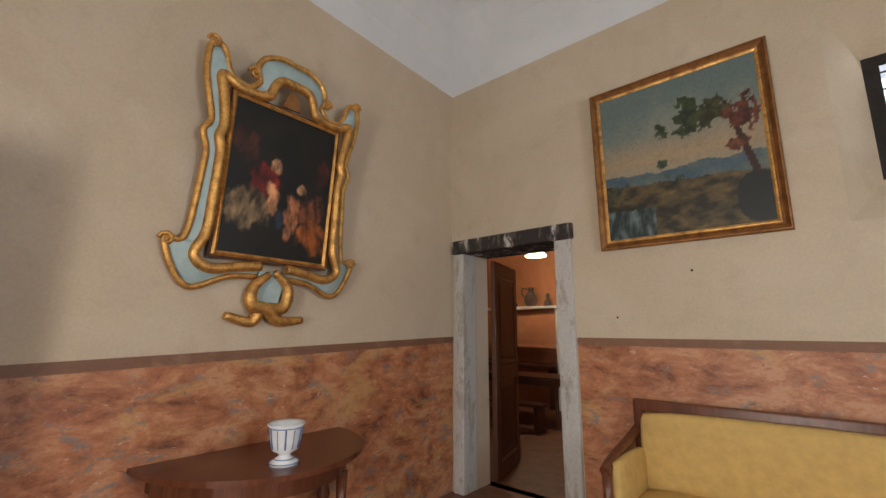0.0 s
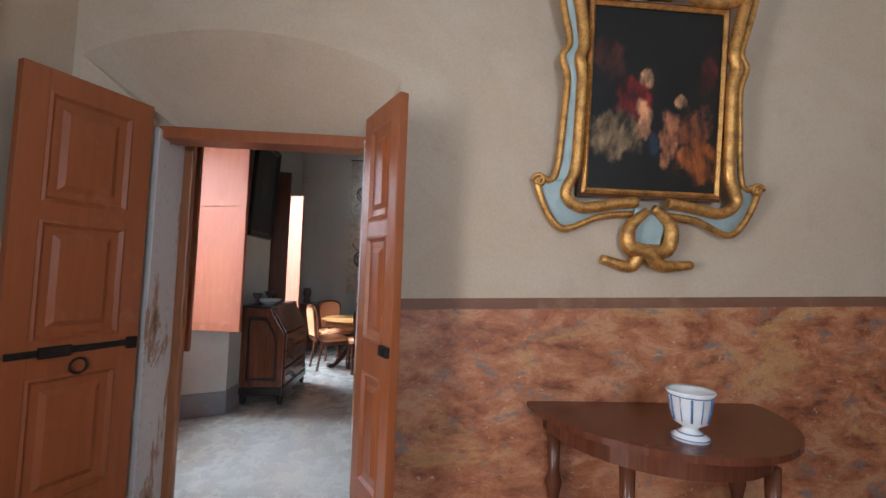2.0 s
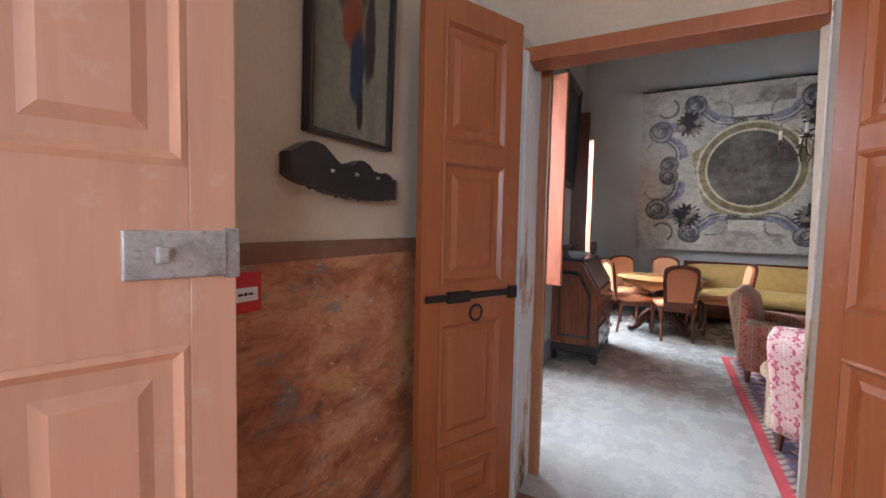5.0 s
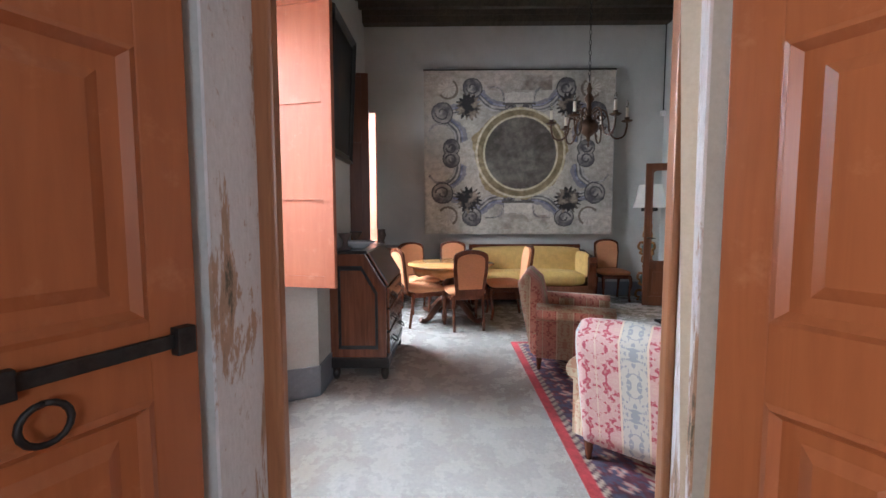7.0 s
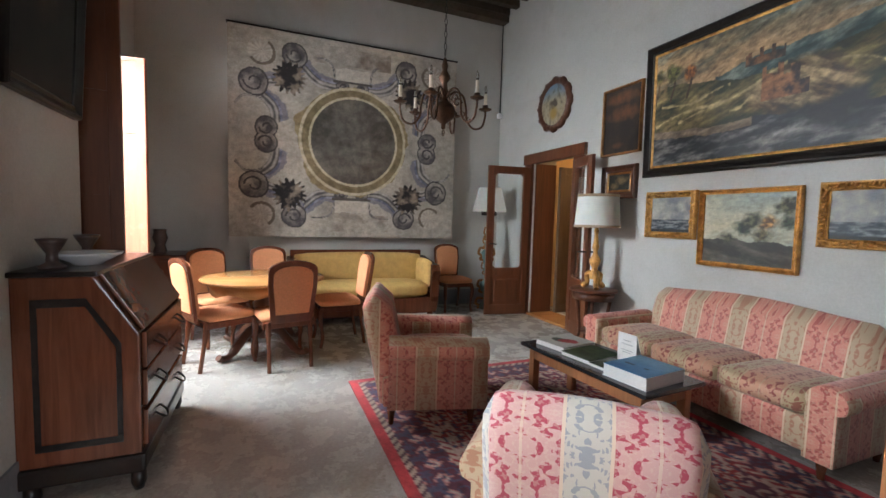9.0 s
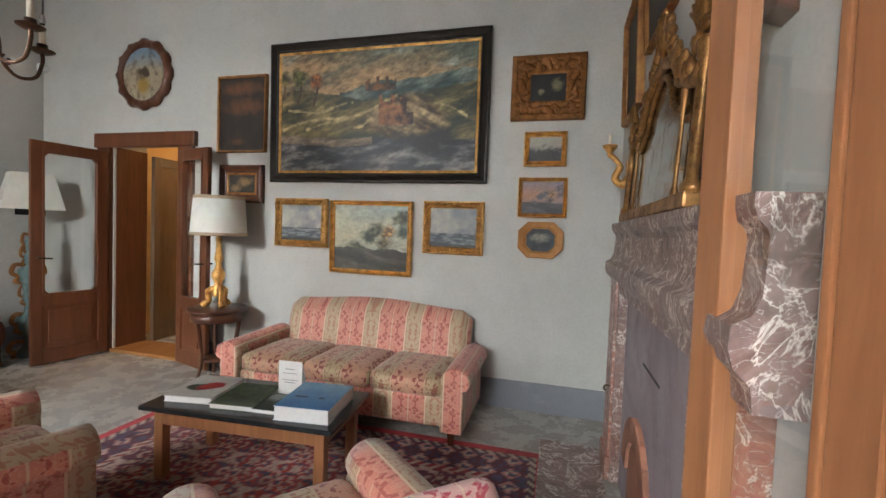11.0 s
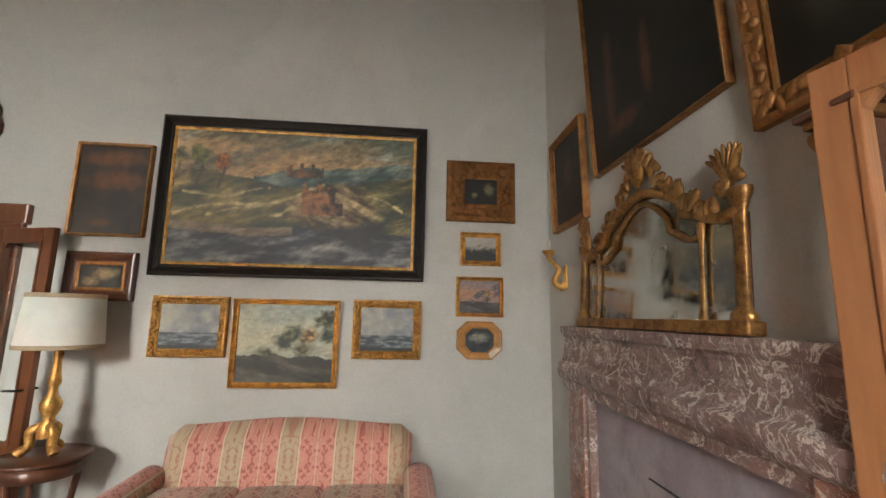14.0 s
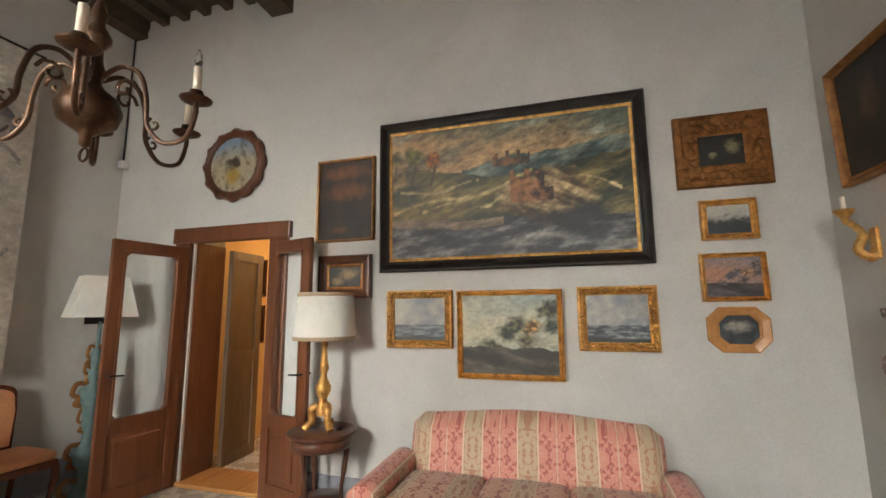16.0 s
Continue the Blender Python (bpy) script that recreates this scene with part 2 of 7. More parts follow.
JAMB_WALL = flaking("worn_jamb_plaster", (0.66, 0.63, 0.61), (0.42, 0.27, 0.18), (0.12, 0.1, 0.065), 0.53, 0.6)
TERRACOTTA_WALL = plaster("terracotta_plaster", (0.55, 0.25, 0.13), (0.48, 0.2, 0.1), (0.36, 0.15, 0.08))
CORRIDOR_WALL = plaster("corridor_plaster", (0.62, 0.45, 0.24), (0.55, 0.38, 0.19), (0.4, 0.27, 0.13))
SKIRT = plaster("grey_painted_skirting", (0.25, 0.26, 0.28), (0.21, 0.22, 0.24), (0.4, 0.42, 0.46), 0.7)
DADO = faux_marble("faux_marble_paint")
TRIM = plaster("dado_line_paint", (0.25, 0.125, 0.07), (0.2, 0.095, 0.055), (0.4, 0.25, 0.15), 0.6)
FLOOR = floor_screed("polished_screed")
COTTO = plain("terracotta_tile", (0.2, 0.085, 0.05), 0.5, 0.35, 6)
CEIL_WOOD = wood("dark_ceiling_oak", (0.045, 0.033, 0.022), (0.1, 0.075, 0.05), 0.7, 0.7, (0.1, 1, 1))
SHUTTER = wood("orange_painted_wood", (0.36, 0.115, 0.055), (0.43, 0.15, 0.075), 1.0, 0.5, (1, 1, 0.1), (0.52, 0.24, 0.15))
# lit version of the orange paint: daylight on the garden door is in the colour
SUNLIT_DOOR = wood("sunlit_salmon_paint", (0.6, 0.3, 0.19), (0.68, 0.37, 0.24), 1.0, 0.5, (1, 1, 0.1), (0.72, 0.52, 0.4))
DOOR = wood("red_brown_painted_wood", (0.27, 0.078, 0.024), (0.36, 0.112, 0.036), 1.0, 0.36, (1, 1, 0.08), (0.44, 0.17, 0.075))
WALNUT = wood("dark_walnut", (0.06, 0.022, 0.012), (0.13, 0.05, 0.026), 1.2, 0.28)
BUREAU_WOOD = wood("red_walnut_veneer", (0.1, 0.034, 0.017), (0.2, 0.072, 0.036), 1.0, 0.24)
MAHOGANY = wood("mahogany", (0.08, 0.024, 0.011), (0.16, 0.052, 0.024), 1.0, 0.26)
CHESTNUT = wood("chestnut_joinery", (0.24, 0.095, 0.04), (0.38, 0.165, 0.07), 1.0, 0.35)
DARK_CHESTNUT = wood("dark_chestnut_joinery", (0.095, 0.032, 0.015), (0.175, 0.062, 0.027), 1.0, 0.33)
OLIVE_WOOD = wood("olive_brown_boards", (0.09, 0.06, 0.035), (0.16, 0.11, 0.065), 1.0, 0.5)
HONEY = wood("honey_table_wood", (0.34, 0.15, 0.045), (0.5, 0.25, 0.09), 1.0, 0.22, (1, 0.1, 1))
EBONY = plain("ebonised_wood", (0.018, 0.015, 0.013), 0.3, 0.4, 20)
IRON = plain("black_iron", (0.03, 0.028, 0.026), 0.5, 0.4, 30, 0.3, 0.6)
GILT = metal("old_gilding", (0.74, 0.41, 0.12), 0.32, (0.18, 0.07, 0.025), 0.7)
DULL_GILT = metal("dull_gilding", (0.36, 0.17, 0.055), 0.42, (0.2, 0.09, 0.04), 0.9)
BROWN_GILT = metal("browned_gilding", (0.27, 0.115, 0.035), 0.5, (0.09, 0.035, 0.012), 0.7)
ANTIQUE_GILT = metal("antique_gilding", (0.42, 0.22, 0.075), 0.34, (0.08, 0.035, 0.015), 0.85)
BRASS = metal("aged_bronze", (0.13, 0.075, 0.045), 0.3, (0.05, 0.03, 0.02), 0.8)
STEEL = metal("worn_steel", (0.6, 0.6, 0.6), 0.35, (0.25, 0.2, 0.17), 0.6)
CHARRED = flaking("charred_beam", (0.035, 0.028, 0.024), (0.1, 0.08, 0.07), (0.55, 0.52, 0.48), 0.5, 0.57, 9.0)
STONE = flaking("worn_stone", (0.52, 0.5, 0.47), (0.4, 0.36, 0.32), (0.1, 0.085, 0.07), 0.54, 0.63, 6.0)
MARBLE = veined("brown_breccia_marble", (0.17, 0.11, 0.095), (0.26, 0.17, 0.15), (0.6, 0.55, 0.49), (0.17, 0.085, 0.065))
RED_MARBLE = veined("red_breccia_marble", (0.2, 0.13, 0.11), (0.3, 0.14, 0.1), (0.55, 0.5, 0.44), (0.34, 0.12, 0.075))
SOOT = plaster("sooty_plaster", (0.46, 0.42, 0.44), (0.3, 0.25, 0.27), (0.1, 0.075, 0.075))
GLASS = glass_material("window_glass")

# ---- building helpers ----


def part(name, bm, material, parent=None, label="", smooth=False):
    me = bpy.data.meshes.new(name)
    bmesh.ops.recalc_face_normals(bm, faces=bm.faces)
    if smooth:
        for f in bm.faces:
            f.smooth = True
    bm.to_mesh(me)
    bm.free()
    for m in (material if isinstance(material, (list, tuple)) else [material]):
        me.materials.append(m)
    ob = new(name, me)
    if parent is not None:
        ob.parent = parent
    if label:
        ob["label"] = label
    return ob


def box(bm, x0, x1, y0, y1, z0, z1, m=None, bevel=0.0):
    if bevel:
        tmp = bmesh.new()
        box(tmp, x0, x1, y0, y1, z0, z1)
        bmesh.ops.bevel(tmp, geom=list(tmp.edges), offset=bevel, segments=2, affect='EDGES', profile=0.6)
        merge(bm, tmp, m)
        return
    vs = [bm.verts.new((x, y, z)) for x in (x0, x1) for y in (y0, y1) for z in (z0, z1)]
    for i in ((0, 1, 3, 2), (4, 6, 7, 5), (0, 4, 5, 1), (2, 3, 7, 6), (0, 2, 6, 4), (1, 5, 7, 3)):
        bm.faces.new([vs[j] for j in i])
    if m is not None:
        bmesh.ops.transform(bm, matrix=m, verts=vs)


def merge(bm, other, m=None):
    if m is not None:
        other.transform(m)
    vm = {v: bm.verts.new(v.co) for v in other.verts}
    for f in other.faces:
        try:
            g = bm.faces.new([vm[v] for v in f.verts])
            g.smooth = f.smooth
        except ValueError:
            pass
    other.free()


def boxes(*lists, bevel=0.0):
    bm = bmesh.new()
    for b in lists:
        box(bm, *b, bevel=bevel)
    return bm


def lathe(profile, segs=24, m=None, squash=1.0):
    """A turned shape: profile of (radius, height)."""
    bm = bmesh.new()
    rings = []
    for r, z in profile:
        if r < 1e-4:
            rings.append([bm.verts.new((0, 0, z))])
        else:
            rings.append([bm.verts.new((r * math.cos(a), squash * r * math.sin(a), z)) for a in (2 * math.pi * i / segs for i in range(segs))])
    for a, b in zip(rings, rings[1:]):
        for i in range(segs):
            j = (i + 1) % segs
            q = [a[i % len(a)], a[j % len(a)], b[j % len(b)], b[i % len(b)]]
            q = [v for k, v in enumerate(q) if v not in q[:k]]
            if len(q) > 2:
                bm.faces.new(q)
    for f in bm.faces:
        f.smooth = True
    if m is not None:
        bm.transform(m)
    return bm


def tube(points, radii, segs=8, cap=True):
    """A round bar along points, with a radius or one for each point."""
    bm = bmesh.new()
    pts = [Vector(p) for p in points]
    rad = radii if isinstance(radii, (list, tuple)) else [radii] * len(pts)
    rings, side = [], None
    for i, p in enumerate(pts):
        d = (pts[min(i + 1, len(pts) - 1)] - pts[max(i - 1, 0)]).normalized()
        if side is None:
            side = d.orthogonal().normalized()
        side = (side - d * side.dot(d)).normalized()
        up = d.cross(side)
        rings.append([bm.verts.new(p + rad[i] * (math.cos(a) * side + math.sin(a) * up)) for a in (2 * math.pi * k / segs for k in range(segs))])
    for a, b in zip(rings, rings[1:]):
        for k in range(segs):
            bm.faces.new((a[k], a[(k + 1) % segs], b[(k + 1) % segs], b[k])).smooth = True
    if cap:
        bm.faces.new(rings[0])
        bm.faces.new(rings[-1])
    return bm


def prism(outline, y0, y1, bevel=0.0):
    """An outline in x and z, extruded from y0 to y1."""
    bm = bmesh.new()
    a = [bm.verts.new((x, y0, z)) for x, z in outline]
    b = [bm.verts.new((x, y1, z)) for x, z in outline]
    bm.faces.new(a)
    bm.faces.new(b[::-1])
    for i in range(len(a)):
        j = (i + 1) % len(a)
        bm.faces.new((a[i], b[i], b[j], a[j]))
    if bevel:
        caps = [e for e in bm.edges if abs(e.verts[0].co.y - e.verts[1].co.y) < 1e-6]
        bmesh.ops.bevel(bm, geom=caps, offset=bevel, segments=2, affect='EDGES', profile=0.6)
    return bm


def curve_points(keys, n=8):
    """A smooth line through the keys."""
    ks = [Vector(k) for k in keys]
    out = []
    for i in range(len(ks) - 1):
        p0, p1, p2, p3 = ks[max(i - 1, 0)], ks[i], ks[i + 1], ks[min(i + 2, len(ks) - 1)]
        for j in range(n):
            t = j / n
            out.append(0.5 * ((2 * p1) + (p2 - p0) * t + (2 * p0 - 5 * p1 + 4 * p2 - p3) * t * t + (3 * p1 - p0 - 3 * p2 + p3) * t ** 3))
    out.append(ks[-1])
    return out


def thing(name, m, label, category, group=""):
    ob = new(name)
    ob.empty_display_size = 0.1
    ob.matrix_world = m
    return tagged(ob, label, category, group)


def structure(name, bm, material, label=""):
    return tagged(part(name, bm, material), label, kind="structure")


def wall(name, axis, a0, a1, z0, z1, d0, d1, openings, material, label):
    """A wall along an axis from a0 to a1, of depth d0 to d1, pierced by openings (a0, a1, z0, z1)."""
    bm = bmesh.new()

    def add(u0, u1, w0, w1):
        if u1 - u0 > 1e-4 and w1 - w0 > 1e-4:
            if axis == "x":
                box(bm, u0, u1, d0, d1, w0, w1)
            else:
                box(bm, d0, d1, u0, u1, w0, w1)
    u = a0
    for o0, o1, b0, b1 in sorted(openings):
        add(u, o0, z0, z1)
        add(o0, o1, z0, b0)
        add(o0, o1, b1, z1)
        u = o1
    add(u, a1, z0, z1)
    return structure(name, bm, material, label)


# ---- structure: the drawing room ----
H2, H1 = 4.72, 4.2
structure("floor_1", boxes((-9.4, -2.8, -2.6, 3.2, -0.1, 0.0)), FLOOR, "polished grey brown screed floor, worn")
wall("wall_north", "x", -9.1, -3.0, 0, H2, 3.03, 3.4, [(-8.05, -7.2, 0.0, 2.26)], GREY_WALL, "grey lime plaster wall with doorway")
wall("wall_west", "y", -2.4, 3.4, 0, H2, -9.4, -9.1, [], GREY_WALL, "grey lime plaster wall")
wall("wall_south", "x", -9.1, -3.0, 0, H2, -2.4, -2.0, [(-4.62, -3.55, 0.92, 2.75), (-7.6, -6.35, 0.92, 3.1)], GREY_WALL, "grey lime plaster wall with two windows")
bm = bmesh.new()
pier = [(-4.67, -2.0), (-4.89, -1.57), (-6.02, -1.57), (-6.2, -2.0)]
lo = [bm.verts.new((x, y, 0)) for x, y in pier]
hi = [bm.verts.new((x, y, H2)) for x, y in pier]
for i in range(3):
    bm.faces.new((lo[i], lo[i + 1], hi[i + 1], hi[i]))
bm.faces.new((lo[3], lo[0], hi[0], hi[3]))
bm.faces.new(lo)
bm.faces.new(hi)
structure("wall_pier", bm, GREY_WALL, "plastered pier with splayed sides between the windows")
# skirtings
bm = bmesh.new()
box(bm, -7.1, -3.0, 3.018, 3.03, 0, 0.235)
box(bm, -9.1, -8.2, 3.018, 3.03, 0, 0.235)
box(bm, -9.1, -9.088, -2.0, 3.018, 0, 0.235)
box(bm, -9.088, -6.2, -2.0, -1.988, 0, 0.235)
box(bm, -4.66, -3.0, -2.0, -1.988, 0, 0.235)
for (xa, ya), (xb, yb) in zip(pier, pier[1:]):
    d = Vector((xb - xa, yb - ya, 0))
    nrm = Vector((d.y, -d.x, 0)).normalized() * 0.012
    if nrm.y < 0:
        nrm = -nrm
    q = [Vector((xa, ya, 0)), Vector((xb, yb, 0)), Vector((xb, yb, 0)) + nrm, Vector((xa, ya, 0)) + nrm]
    l2 = [bm.verts.new(p) for p in q]
    h2 = [bm.verts.new(p + Vector((0, 0, 0.235))) for p in q]
    bm.faces.new(l2)
    bm.faces.new(h2)
    for i in range(4):
        bm.faces.new((l2[i], l2[(i + 1) % 4], h2[(i + 1) % 4], h2[i]))
structure("baseboard", bm, SKIRT, "grey painted skirting, scuffed")
# ceiling of boards and beams
bm = bmesh.new()
box(bm, -9.4, -2.6, -2.4, 3.4, H2, H2 + 0.1)
for i in range(22):
    x = -9.0 + i * 0.28
    box(bm, x, x + 0.09, -2.0, 3.03, H2 - 0.1, H2)
box(bm, -9.1, -8.93, -2.0, 3.03, H2 - 0.2, H2)
for x in (-7.3, -5.2):
    box(bm, x, x + 0.24, -2.0, 3.03, H2 - 0.3, H2)
structure("ceiling", bm, CEIL_WOOD, "dark oak beamed ceiling")

# ---- structure: wall between the rooms, with the arched embrasure ----
XW = -2.6
OY0, OY1, OZ = -1.14, 0.005, 2.28
OY0B, OY1B = -1.15, 0.11


def arch_outline(y0, y1, spring, rise, n=14):
    pts = [(y0, 0.0), (y0, spring)]
    for i in range(1, n):
        s = i / n
        pts.append((y0 + (y1 - y0) * s, spring + rise * math.sin(math.pi * s) ** 0.75))
    return pts + [(y1, spring), (y1, 0.0)]


def west_x(y):
    return XW - 0.028 * y


bm = bmesh.new()
hole = arch_outline(-1.46, 0.2, 2.6, 0.2)
rim = [(y, z) for y, z in hole]
outer = [bm.verts.new((west_x(y), y, z)) for y, z in rim]
inner_pts = []
for y, z in rim:
    s = (y + 1.46) / 1.66
    iy = OY0 + (OY1 - OY0) * s
    iz = 0.0 if z == 0 else OZ
    inner_pts.append((iy, iz))
inner = [bm.verts.new((-2.72 if z == 0 else -2.88, y, z)) for y, z in inner_pts]
soft = [bm.verts.new(v.co) for v in outer]
for i in range(len(soft) - 1):
    bm.faces.new((soft[i], soft[i + 1], inner[i + 1], inner[i])).smooth = 1 < i < len(soft) - 3
# wall face round the arch
corner = {}
for y in (-1.5, 3.8):
    for z in (0.0, H1 + 0.8):
        corner[(y, z)] = bm.verts.new((west_x(y), y, z))
top = H1 + 0.8
left = [corner[(-1.5, 0.0)], corner[(-1.5, top)]]
right = [corner[(3.8, 0.0)], corner[(3.8, top)]]
tops = [bm.verts.new((west_x(y), y, top)) for y, z in rim[1:-1]]
bm.faces.new((left[0], outer[0], outer[1], tops[0], left[1]))
for i in range(len(tops) - 1):
    bm.faces.new((outer[i + 1], outer[i + 2], tops[i + 1], tops[i]))
bm.faces.new((outer[-1], right[0], right[1], tops[-1], outer[-2]))
structure("wall_east_front", bm, OCHRE_WALL, "ochre lime plaster wall with arched door embrasure")
bm = bmesh.new()
for ring in (((-2.72, -2.4), (-2.72, OY0), (-3.0, OY0B), (-3.0, -2.4)), ((-2.72, OY1), (-2.72, 3.8), (-3.0, 3.8), (-3.0, OY1B))):
    lo = [bm.verts.new((x, y, 0)) for x, y in ring]
    hi = [bm.verts.new((x, y, OZ)) for x, y in ring]
    bm.faces.new(lo)
    bm.faces.new(hi)
    for i in range(4):
        bm.faces.new((lo[i], lo[(i + 1) % 4], hi[(i + 1) % 4], hi[i]))
box(bm, -3.0, -2.9, -2.4, 3.8, OZ, H2)
structure("wall_east", bm, [GREY_WALL], "grey lime plaster wall between the rooms")
# worn jambs and lintel lining
bm = bmesh.new()
for ya, yb, t in ((OY0, OY0B, 0.008), (OY1, OY1B, -0.008)):
    ring = [(-2.715, ya), (-2.715, ya + t), (-2.998, yb + t), (-2.998, yb)]
    lo = [bm.verts.new((x, y, 0)) for x, y in ring]
    hi = [bm.verts.new((x, y, OZ - 0.01)) for x, y in ring]
    bm.faces.new(lo)
    bm.faces.new(hi)
    for i in range(4):
        bm.faces.new((lo[i], lo[(i + 1) % 4], hi[(i + 1) % 4], hi[i]))
structure("trim_jamb", bm, JAMB_WALL, "flaking plaster door jamb")
bm = bmesh.new()
box(bm, -2.9, -2.74, OY0 - 0.02, OY1 + 0.02, OZ - 0.05, OZ + 0.02, bevel=0.006)
structure("trim_lintel", bm, DOOR, "painted wooden door lintel")
bm = bmesh.new()
for y0, y1, k in ((OY0B - 0.05, OY0B + 0.055, 1), (OY1B - 0.025, OY1B + 0.05, -1)):
    box(bm, -3.04, -2.992, y0, y1, 0, OZ, bevel=0.006)
    e = y1 if k > 0 else y0
    box(bm, -3.032, -2.985, e - 0.012, e + 0.012, 0, OZ - 0.004, bevel=0.008)
box(bm, -3.04, -2.995, OY0B - 0.1, OY1B + 0.1, OZ, OZ + 0.1, bevel=0.006)
structure("trim_door_frame", bm, CHESTNUT, "moulded chestnut door frame")

# ---- structure: the entrance room ----
structure("floor_2", boxes((-2.8, 3.2, -2.4, 4.2, -0.1, -0.0)), COTTO, "dark red terracotta floor")
YN = 3.72
wall("wall_hall_north", "x", -2.9, 3.0, 0, H1 + 0.8, YN, YN + 0.42, [(-2.545, -1.5, 0.0, 2.36), (0.42, 1.65, 2.2, 3.65)], OCHRE_WALL, "ochre lime plaster wall with low doorway")
wall("wall_hall_south", "x", -2.6, 3.0, 0, H1 + 0.8, -1.9, -1.5, [(-0.8, 0.4, 0.0, 2.7)], OCHRE_WALL, "ochre lime plaster wall with garden door")
wall("wall_hall_east", "y", -1.9, 4.1, 0, H1 + 0.8, 3.0, 3.3, [(0.2, 1.6, 1.5, 2.8)], OCHRE_WALL, "ochre lime plaster wall")
# painted dado
bm = bmesh.new()


def quad(bm, *pts):
    return bm.faces.new([bm.verts.new(p) for p in pts])


def dado_slab(bm, p, q, z0, z1, z2, thick):
    """A thin upright slab from p to q whose top runs from z1 to z2."""
    d = Vector((q[0] - p[0], q[1] - p[1], 0)).normalized()
    nrm = Vector((-d.y, d.x, 0)) * thick
    a, b = Vector((*p, 0)), Vector((*q, 0))
    lo = [bm.verts.new(v + Vector((0, 0, h))) for v, h in ((a, z0[0]), (b, z0[1]), (b + nrm, z0[1]), (a + nrm, z0[0]))]
    hi = [bm.verts.new(v + Vector((0, 0, h))) for v, h in ((a, z1), (b, z2), (b + nrm, z2), (a + nrm, z1))]
    bm.faces.new(lo)
    bm.faces.new(hi)
    for i in range(4):
        bm.faces.new((lo[i], lo[(i + 1) % 4], hi[(i + 1) % 4], hi[i]))


runs = [((west_x(3.72), 3.72), (west_x(0.2), 0.2), 1.45, 1.34), ((-2.6, -1.5), (-0.8, -1.5), 1.33, 1.33),
        ((3.0, YN), (-1.34, YN), 1.46, 1.46), ((3.0, -1.5), (3.0, YN), 1.33, 1.46), ((0.4, -1.5), (3.0, -1.5), 1.33, 1.33)]
bm.free()
for k, (p, q, za, zb) in enumerate(runs):
    bm = bmesh.new()
    dado_slab(bm, p, q, (0.0, 0.0), za - 0.03, zb - 0.03, 0.006)
    structure("wall_dado_%d" % (k + 1), bm, DADO, "dado painted as red and brown marble")
    bm = bmesh.new()
    dado_slab(bm, p, q, (za - 0.03, zb - 0.03), za + 0.03, zb + 0.03, 0.010)
    dado_slab(bm, p, q, (za - 0.005, zb - 0.005), za + 0.01, zb + 0.01, 0.016)
    structure("trim_dado_line_%d" % (k + 1), bm, TRIM, "brown painted dado moulding")
# coved ceiling
bm = bmesh.new()
rings = []
for i in range(9):
    a = math.pi / 2 * i / 8
    ins, z = 1.6 * (1 - math.cos(a)), H1 + 1.3 * math.sin(a)
    rings.append([bm.verts.new(p) for p in ((west_x(-1.5) + ins, -1.5 + ins, z), (3.0 - ins, -1.5 + ins, z), (3.0 - ins, YN - ins, z), (west_x(YN) + ins, YN - ins, z))])
for a, b in zip(rings, rings[1:]):
    for i in range(4):
        bm.faces.new((a[i], a[(i + 1) % 4], b[(i + 1) % 4], b[i]))
bm.faces.new(rings[-1])
box(bm, -3.0, 3.4, -2.0, 4.3, H1 + 1.32, H1 + 1.42)
structure("ceiling_hall", bm, WHITE_WALL, "white coved plaster ceiling")
# low doorway: stone jambs and charred lintel
bm = bmesh.new()
box(bm, -2.66, -2.535, YN - 0.03, YN + 0.2, 0, 2.335, bevel=0.015)
structure("trim_stone_jamb", bm, STONE, "worn limewashed stone jamb")
bm = bmesh.new()
box(bm, -1.508, -1.35, YN - 0.03, YN + 0.43, 0, 2.335, bevel=0.015)
structure("trim_stone_jamb", bm, STONE, "worn limewashed stone jamb")
bm = bmesh.new()
box(bm, -2.68, -1.33, YN - 0.05, YN + 0.43, 2.335, 2.48, bevel=0.02)
structure("trim_charred_lintel", bm, CHARRED, "blackened wooden lintel with flaking whitewash")

# ---- openings: windows, shutters and doors ----


